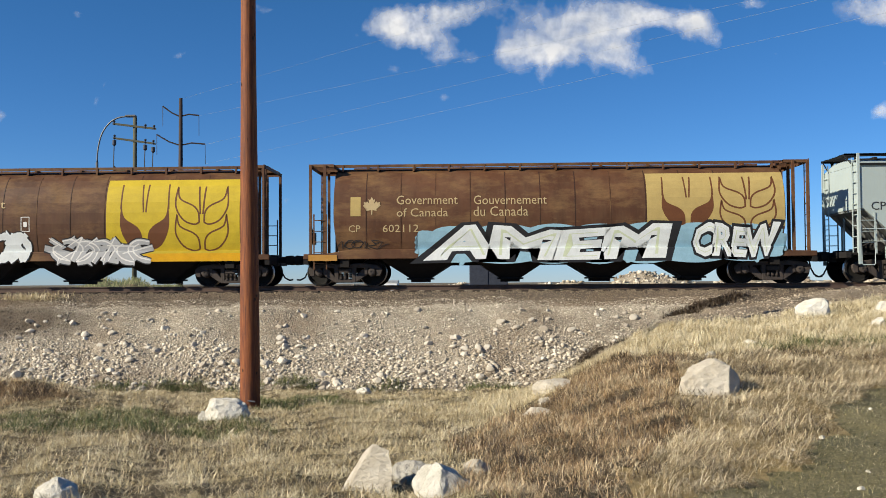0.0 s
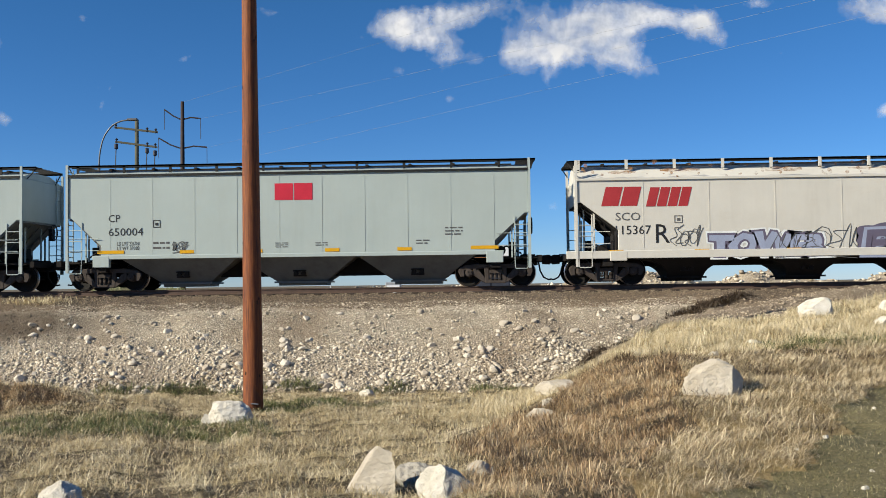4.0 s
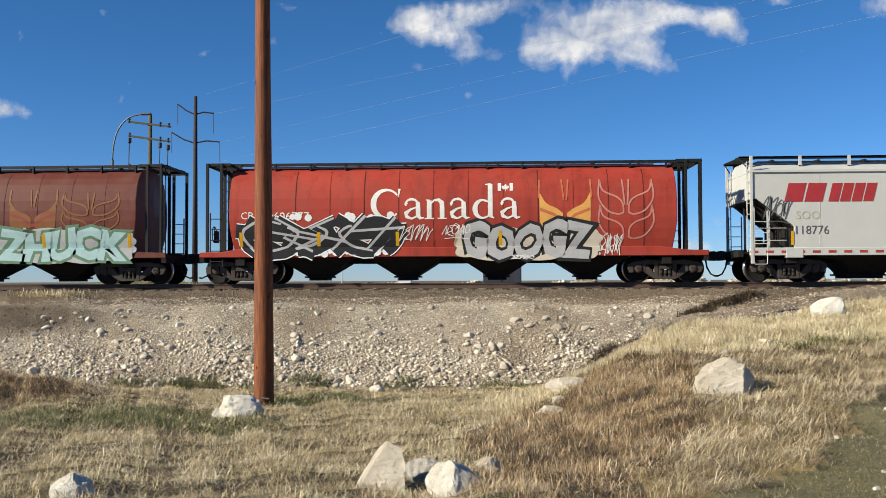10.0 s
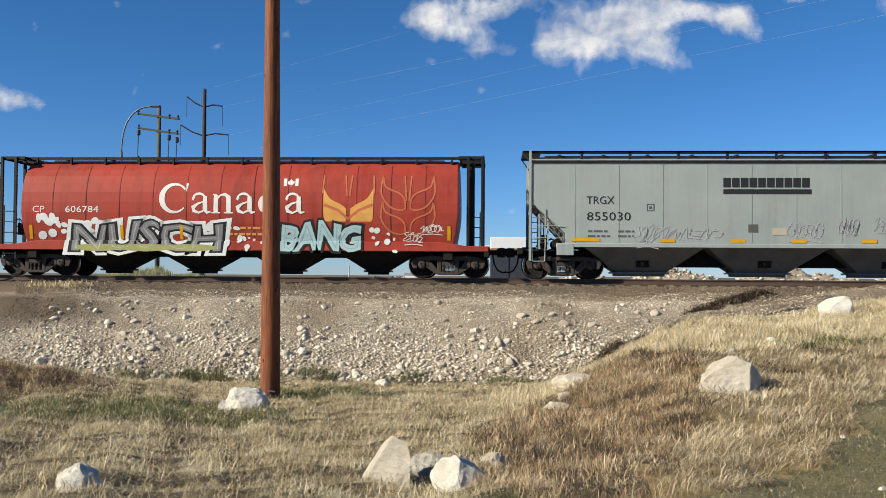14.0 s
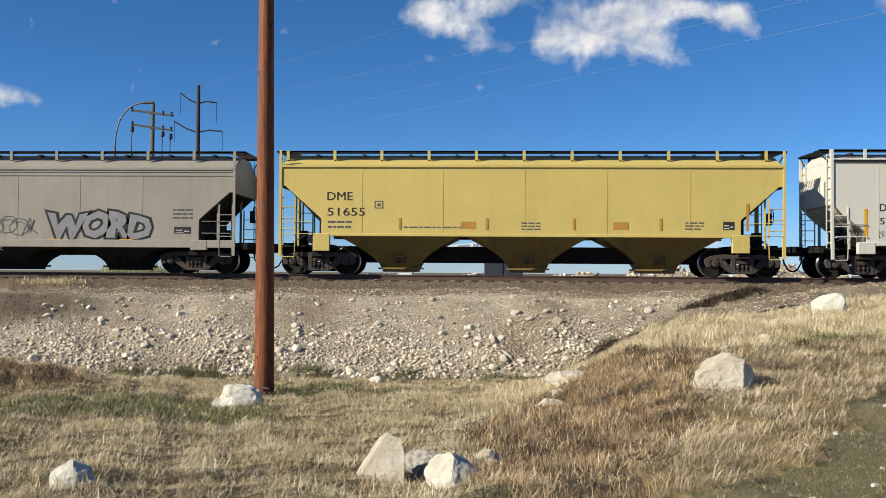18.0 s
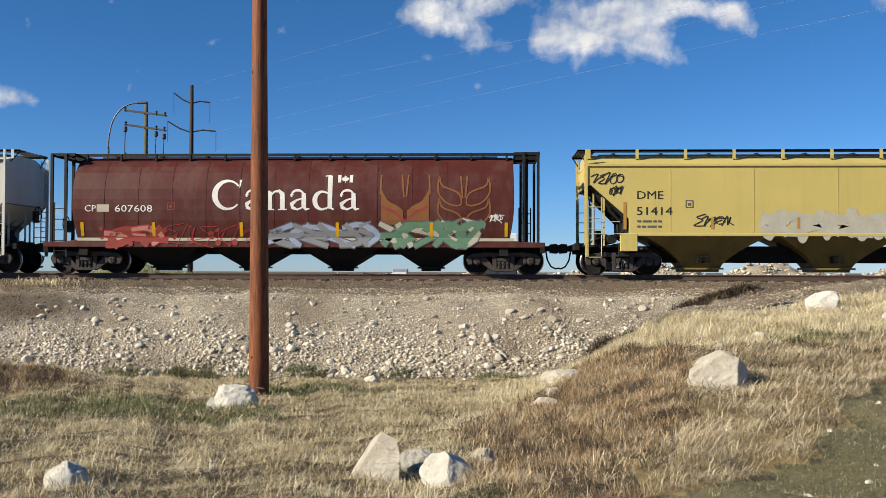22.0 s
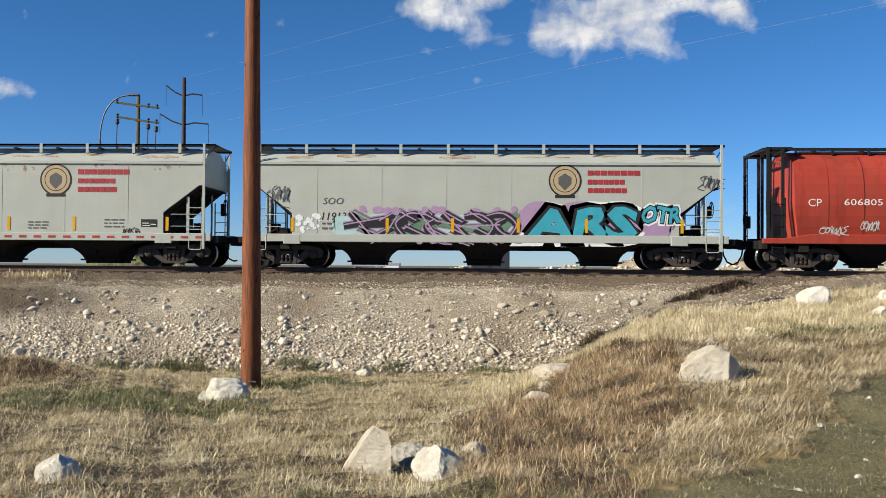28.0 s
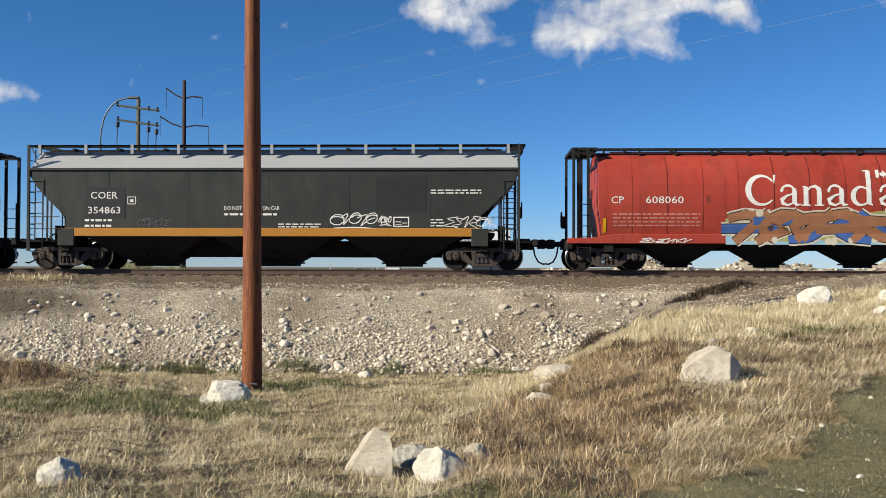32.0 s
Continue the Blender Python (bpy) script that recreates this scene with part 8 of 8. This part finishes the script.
def make_far_things():
    # unidentified panel; it, cab and chassis are shaped to fit the camera's view
    sign_panel = thing("machine_boom", "slanted white panel with grey print beyond the track", "machine", at=pose(0, 150, 0))
    g = float(height(0, 150))
    part("panel", Build().plate([(-10, 2.9), (1.8, 3.95), (1.8, 5.1), (-10, 3.75)], -0.2, 0.2).mesh("panel", M["whitewall"], bevel=0.02), sign_panel)
    part("lower_edge", Build().plate([(-10, 2.7), (1.8, 3.72), (1.8, 3.94), (-10, 2.89)], -0.22, 0.22).mesh("lower_edge", M["signtan"]), sign_panel, "tan lower edge")
    part("cab", Build().box(1.85, 3.2, -0.6, 0.9, 3.0, 5.15).mesh("cab", M["whitewall"], bevel=0.04), sign_panel)
    part("chassis", Build().box(0.2, 4.0, -0.8, 1.0, g - 0.1, 0.5).box(1.9, 3.1, -0.5, 0.8, 0.45, 3.0).mesh("chassis", M["insulator"]), sign_panel)
    b = Build()
    rng = random.Random(3)
    x = -5.2
    while x < 0.4:
        w = rng.uniform(0.3, 0.45)
        z = 3.62 + (x + 5.2) * 0.1
        b.plate([(x, z), (x + w, z + w * 0.1), (x + w, z + 0.55 + w * 0.1), (x, z + 0.55)], -0.225, -0.21)
        x += w + (0.12 if rng.random() < 0.8 else 0.6)
    part("sign_print", b.mesh("sign_print", M["signbar"]), sign_panel, "grey bars of sign lettering")
    cab = thing("equipment_cabinet", "grey trackside equipment cabinet", "cabinet", at=pose(-5.6, 62, float(height(-5.6, 62))))
    part("housing", Build().box(-0.5, 0.5, 0, 0.6, 0, 2.6).mesh("housing", M["galv"], bevel=0.03), cab)
    part("door", Build().box(-0.42, 0.42, -0.03, 0, 0.15, 2.4).mesh("door", M["whitewall"]), cab)
    post = thing("marker_post", "thin grey post beyond the track", "post", at=pose(-9.4, 60, float(height(-9.4, 60))))
    part("shaft", Build().tube((0, 0, 0), (0, 0, 3.0), 0.04).mesh("shaft", M["galv"]), post)

    # a box trailer, parked with its end to the track
    g = float(height(0.8, 62))
    tr = thing("box_trailer", "white box trailer with an orange stripe and navy skirt", "trailer", at=pose(0.8, 62, g))
    part("body", Build().box(-1.25, 1.25, 0, 9, 4.2, 4.95).mesh("body", M["whitewall"], bevel=0.04), tr)
    part("stripe", Build().box(-1.26, 1.26, -0.012, 9, 4.05, 4.2).mesh("stripe", INK["orange"]), tr, "orange stripe")
    part("skirt", Build().box(-1.25, 1.25, 0, 9, 1.0, 4.05).mesh("skirt", M["insulator"], bevel=0.03), tr, "dark navy skirt")
    for x in (-0.62, 0.62):
        part("door", Build().box(x - 0.58, x + 0.58, -0.05, -0.014, 1.1, 4.0).mesh("door", M["insulator"], bevel=0.01), tr)
    wheel = Build().lathe([(-0.15, 0.2), (-0.15, 0.46), (-0.1, 0.5), (0.1, 0.5), (0.15, 0.46), (0.15, 0.2)], "x", n=18).mesh("wheel", M["black"])
    for x in (-1.0, 1.0):
        for y in (1.2, 2.5):
            part("wheel", wheel, tr).matrix_basis = pose(x, y, 0.5)
    part("chassis", Build().box(-0.9, 0.9, 0.3, 8.6, 0.6, 1.0).mesh("chassis", M["under"]), tr)

    # the steel transmission pole with two pairs of curved arms
    g = float(height(-34.6, 110))
    py = thing("transmission_pole", "tall brown steel transmission pole with curved arms", "power pole", at=pose(-34.6, 110, 0))
    part("shaft", Build().tube((0, 0, g - 1), (0, 0, 21.8), 0.36, 12, 0.2).mesh("shaft", M["steelbrown"], smooth=True), py)
    for za, zb, la, lb in ((20.0, 20.9, 2.15, 2.15), (16.6, 17.55, 2.85, 2.9)):
        for pts, nm in (([(0, 0, za - 0.4), (-la * 0.5, 0, za + 0.1), (-la, 0, zb)], "arm"), ([(0, 0, za - 0.35), (lb * 0.45, 0, za - 0.1), (lb, 0, za - 0.25)], "arm")):
            a = part(nm, Build().path(pts, 0.085, 6).mesh(nm, M["steelbrown"]), py)
            e = pts[-1]
            part("insulator", Build().tube(e, (e[0] + 0.02, 0, e[2] - 2.4), 0.035, 5).mesh("insulator", M["insulator"]), a)
    # the timber pole with two cross-arms
    g = float(height(-27.3, 75))
    up = thing("power_pole", "grey-green timber power pole with crossarms", "power pole", at=pose(-27.3, 75, 0))
    part("shaft", Build().tube((0, 0, g - 1), (0, 0, 13.5), 0.20, 12, 0.15).mesh("shaft", M["oldpole"], smooth=True), up)
    for z0, z1, x0, x1 in ((12.9, 12.45, -1.75, 1.75), (11.75, 11.25, -1.7, 1.7), (9.2, 8.9, -1.7, 1.7)):
        arm = part("crossarm", Build().plate([(x0, z0 - 0.08), (x1, z1 - 0.08), (x1, z1 + 0.08), (x0, z0 + 0.08)], -0.2, -0.08).mesh("crossarm", M["oldpole"]), up)
        for x in (x0 + 0.1, 0.9, x1 - 0.15):
            zz = z0 + (z1 - z0) * (x - x0) / (x1 - x0)
            part("insulator", Build().lathe([(zz - 0.1, 0.03), (zz, 0.12), (zz + 0.1, 0.05), (zz + 0.2, 0.12), (zz + 0.3, 0.03)], "z", (x, -0.14, 0), 8).mesh("insulator", M["insulator"]), arm)
    for x, za, zb in ((-1.6, 11.6, 8.6), (0.9, 11.2, 8.6), (1.55, 11.0, 8.6)):
        part("jumper_cable", Build().path([(x, -0.2, za), (x - 0.05, -0.2, (za + zb) / 2), (x - 0.05, -0.2, zb)], 0.04).lathe([(za - 0.5, 0.03), (za - 0.4, 0.16), (za - 0.05, 0.16), (za, 0.03)], "z", (x, -0.2, 0), 8).mesh("jumper_cable", M["insulator"]), up)
    # the street lamp with a long bowed arm
    g = float(height(-28.3, 70))
    lp = thing("street_lamp", "galvanised street lamp with a long bowed arm", "street lamp", at=pose(-28.4, 70, 0))
    part("pole", Build().tube((0, 0, g - 0.5), (0.05, 0, 9.2), 0.13, 10, 0.1).mesh("pole", M["lampgrey"], smooth=True), lp)
    pts = [(p[0], 0, p[1]) for p in curve_pts([(0.05, 9.2), (0.12, 10.2), (0.4, 11.3), (0.95, 12.1), (1.6, 12.5), (2.3, 12.62)], 5)]
    part("arm", Build().path(pts, 0.06, 8).mesh("arm", M["lampgrey"], smooth=True), lp)
    part("luminaire", Build().box(2.2, 3.0, -0.18, 0.18, 12.55, 12.72).mesh("luminaire", M["lampgrey"], bevel=0.05), lp)


make_far_things()


def span(a, b, sag, r, mat, label):
    """One overhead cable, hanging a little between its ends."""
    pts = []
    for i in range(41):
        t = i / 40
        p = Vector(a).lerp(Vector(b), t)
        p.z -= sag * 4 * t * (1 - t)
        pts.append(tuple(p))
    thing("overhead_cable", label, "cable", "overhead cables", data=Build().path(pts, r, 4).mesh("overhead_cable", M[mat]))


# ---- overhead cables
for a, b in (((-31.7, 110, 14.0), (34.1, 46.5, 16.0)), ((-31.7, 110, 16.3), (28.7, 54.2, 18.0)), ((-32.4, 110, 19.7), (21.9, 61.9, 19.0)), ((-34.6, 110, 21.7), (2.2, 71.2, 21.0))):
    span(a, b, 0.0, 0.006, "wire", "thin pale overhead cable against the sky")


# ---- clouds: far sheets that the sun lights
PUFFS = []


def puff(u, v, ru, rv, w=1.0):
    """u, v: place across and up, as slopes from the eye; ru, rv: reach."""
    PUFFS.append((u, v, ru, rv, w))


def cloud_material():
    m, n, l, b = nodes_of("sunlit_cloud")
    at = n.new("ShaderNodeAttribute")
    at.attribute_name = "cover"
    co = n.new("ShaderNodeTexCoord")
    no = n.new("ShaderNodeTexNoise")
    no.inputs["Scale"].default_value, no.inputs["Detail"].default_value, no.inputs["Roughness"].default_value = 0.009, 9, 0.52
    l.new(co.outputs["Object"], no.inputs["Vector"])
    n2 = n.new("ShaderNodeTexNoise")
    n2.inputs["Scale"].default_value, n2.inputs["Detail"].default_value, n2.inputs["Roughness"].default_value = 0.04, 6, 0.5
    l.new(co.outputs["Object"], n2.inputs["Vector"])

    def math2(op, a, c):
        q = n.new("ShaderNodeMath")
        q.operation = op
        for s, val in zip(q.inputs, (a, c)):
            if isinstance(val, (int, float)):
                s.default_value = val
            else:
                l.new(val, s)
        return q.outputs[0]

    e = math2("ADD", math2("MULTIPLY", math2("SUBTRACT", no.outputs["Fac"], 0.5), 2.0), math2("MULTIPLY", math2("SUBTRACT", n2.outputs["Fac"], 0.5), 0.7))
    d = math2("ADD", at.outputs["Fac"], e)
    alpha = ramp(n, l, d, [(0.18, (0, 0, 0)), (0.45, (0.22, 0.22, 0.22)), (0.8, (0.72, 0.72, 0.72)), (1.25, (0.97, 0.97, 0.97))])
    dif = n.new("ShaderNodeBsdfDiffuse")
    n3 = n.new("ShaderNodeTexNoise")
    n3.inputs["Scale"].default_value, n3.inputs["Detail"].default_value, n3.inputs["Roughness"].default_value = 0.007, 4, 0.45
    l.new(co.outputs["Object"], n3.inputs["Vector"])
    l.new(ramp(n, l, n3.outputs["Fac"], [(0.35, (0.50, 0.53, 0.60)), (0.5, (0.66, 0.68, 0.72)), (0.65, (0.82, 0.82, 0.83))]), dif.inputs["Color"])
    tr = n.new("ShaderNodeBsdfTransparent")
    ms = n.new("ShaderNodeMixShader")
    l.new(alpha, ms.inputs[0])
    l.new(tr.outputs[0], ms.inputs[1])
    l.new(dif.outputs[0], ms.inputs[2])
    l.new(ms.outputs[0], n["Material Output"].inputs["Surface"])
    return m


M["cloud"] = cloud_material()
CLOUD_Y = 2400.0


def cloud_sheet(label, u0, u1, v0, v1):
    """A sheet of cloud over the given part of the sky."""
    nu, nv = int((u1 - u0) / 0.0038) + 2, int((v1 - v0) / 0.0038) + 2
    uu, vv = np.meshgrid(np.linspace(u0, u1, nu), np.linspace(v0, v1, nv))
    dens = np.zeros_like(uu) - 0.22
    for u, v, ru, rv, w in PUFFS:
        dens = dens + w * np.exp(-((uu - u) / ru) ** 2 - ((vv - v) / rv) ** 2)
    dens = 1.15 * np.tanh(dens / 1.15)
    edge = np.minimum(np.minimum(uu - u0, u1 - uu), np.minimum(vv - v0, v1 - vv)) / 0.02
    dens = dens - np.clip(1 - edge, 0, 1) * 2
    cu, cv = (u0 + u1) / 2, (v0 + v1) / 2
    v = np.stack([(uu - cu) * CLOUD_Y, uu * 0, (vv - cv) * CLOUD_Y], -1).reshape(-1, 3)
    i = (np.arange(nv - 1)[:, None] * nu + np.arange(nu - 1)[None]).ravel()
    me = fast_mesh("cloud", v, np.stack([i, i + 1, i + nu + 1, i + nu], 1), M["cloud"])
    a = me.attributes.new("cover", "FLOAT", "POINT")
    a.data.foreach_set("value", dens.ravel().astype(np.float32))
    ob = thing("cloud", label, "cloud", "fair-weather clouds", data=me)
    ob.visible_shadow = False
    PUFFS.clear()
    return ob, cu * CLOUD_Y, cv * CLOUD_Y + EYE[2]


def px(x, y):
    """Slopes across and up for a point of the opening view."""
    return (x - 843) / 1681.0, (497 - y) / 1681.0


for x, y, rx, ry, w in ((665, 35, 34, 24, 0.8), (705, 50, 44, 30, 0.9), (750, 62, 36, 34, 0.8), (785, 92, 22, 26, 0.6), (730, 15, 50, 18, 0.7), (815, 25, 34, 26, 0.75), (835, 100, 26, 24, 0.55), (850, 55, 12, 26, -0.35), (865, 8, 50, 20, 0.7)):
    puff(*px(x, y), rx / 1681, ry / 1681, w)
for x, y, rx, ry, w in ((905, 95, 36, 28, 0.9), (930, 45, 46, 40, 0.9), (985, 80, 55, 42, 1.0), (1040, 50, 60, 46, 1.0), (1085, 95, 40, 36, 0.7), (1130, 115, 40, 28, 0.55), (1100, 20, 60, 30, 0.85), (1160, 30, 40, 20, 0.5), (1168, 68, 12, 16, -0.3)):
    puff(*px(x, y), rx / 1681, ry / 1681, w)
for x, y, rx, ry, w in ((1210, 42, 40, 22, 0.85), (1245, 58, 32, 26, 0.85), (1268, 72, 16, 10, 0.4), (1335, 12, 36, 12, 0.6), (980, -40, 200, 24, 0.8)):
    puff(*px(x, y), rx / 1681, ry / 1681, w)
for x, y, rx, ry, w in ((790, 170, 16, 10, 0.5), (818, 245, 24, 10, 0.45), (700, 118, 20, 9, 0.3), (870, 130, 18, 10, 0.4)):
    puff(*px(x, y), rx / 1681, ry / 1681, w)
CLOUDS = [cloud_sheet("white sunlit cumulus bank with ragged edges", *px(560, 290)[:1], *px(1420, 0)[:1], 0.1, 0.40)]
for x, y, rx, ry, w in ((1500, 25, 34, 22, 0.9), (1545, 40, 36, 16, 0.8), (1560, 10, 40, 30, 0.8), (1556, 206, 16, 14, 0.8), (1640, 60, 80, 40, 0.8)):
    puff(*px(x, y), rx / 1681, ry / 1681, w)
CLOUDS.append(cloud_sheet("small ragged white cloud", px(1430, 0)[0], px(1760, 0)[0], 0.12, 0.36))
for x, y, rx, ry, w in ((-48, 190, 34, 18, 0.65), (-14, 192, 18, 10, 0.45), (-90, 180, 40, 24, 0.9), (140, 12, 36, 8, 0.45), (470, 6, 40, 8, 0.45)):
    puff(*px(x, y), rx / 1681, ry / 1681, w)
CLOUDS.append(cloud_sheet("small white cloud low in the blue", px(-180, 0)[0], px(555, 0)[0], 0.12, 0.34))
for x, y, rx, ry, w in ((1225, 400, 30, 18, 0.8), (1290, 370, 40, 22, 0.8), (1180, 440, 40, 16, 0.7), (700, 478, 120, 10, 0.4), (420, 490, 90, 9, 0.4), (1000, 486, 140, 9, 0.4), (20, 420, 40, 40, 0.7)):
    puff(*px(x, y), rx / 1681, ry / 1681, w)
CLOUDS.append(cloud_sheet("low white clouds near the horizon", px(-60, 0)[0], px(1500, 0)[0], -0.004, 0.11))


def travel(t):
    """How far the train has gone after t seconds."""
    q = t / 10
    return 0.976 * (111.48 * q - 0.80 * q * q + 0.124 * q ** 3)


def motions():
    """The train rolls past at an almost even speed."""
    for car, x in CARS:
        walk(car, [(t, pose(x - travel(t), TRACK_Y, 0)) for t in (0, 4, 8, 12, 16, 20, 24, 28, 32)])
    # the wheels turn while their car is in sight
    where = dict((car.name, x) for car, x in CARS)
    for w, s, car in WHEELS:
        x = where[car.name]
        t0 = max(0.0, (x - 27.0) / 10.85)
        t1 = min(32.0, (x + 27.0) / 10.85)
        rows = [(0.0, pose(s, 0, WHEEL_R))] if t0 > 0.05 else []
        n0, n1 = math.ceil(t0 * FPS), math.floor(t1 * FPS)
        for i in range(n0, n1 + 1):
            rows.append((i / FPS, pose(s, 0, WHEEL_R, 0, -math.degrees((travel(i / FPS) - travel(n0 / FPS)) / WHEEL_R))))
        if t1 < 31.95:
            rows.append((32.0, rows[-1][1]))
        walk(w, rows)
    for ob, x, z in CLOUDS:
        walk(ob, [(t, pose(x + 2.6 * t, CLOUD_Y, z)) for t in (0, 16, 32)])


motions()
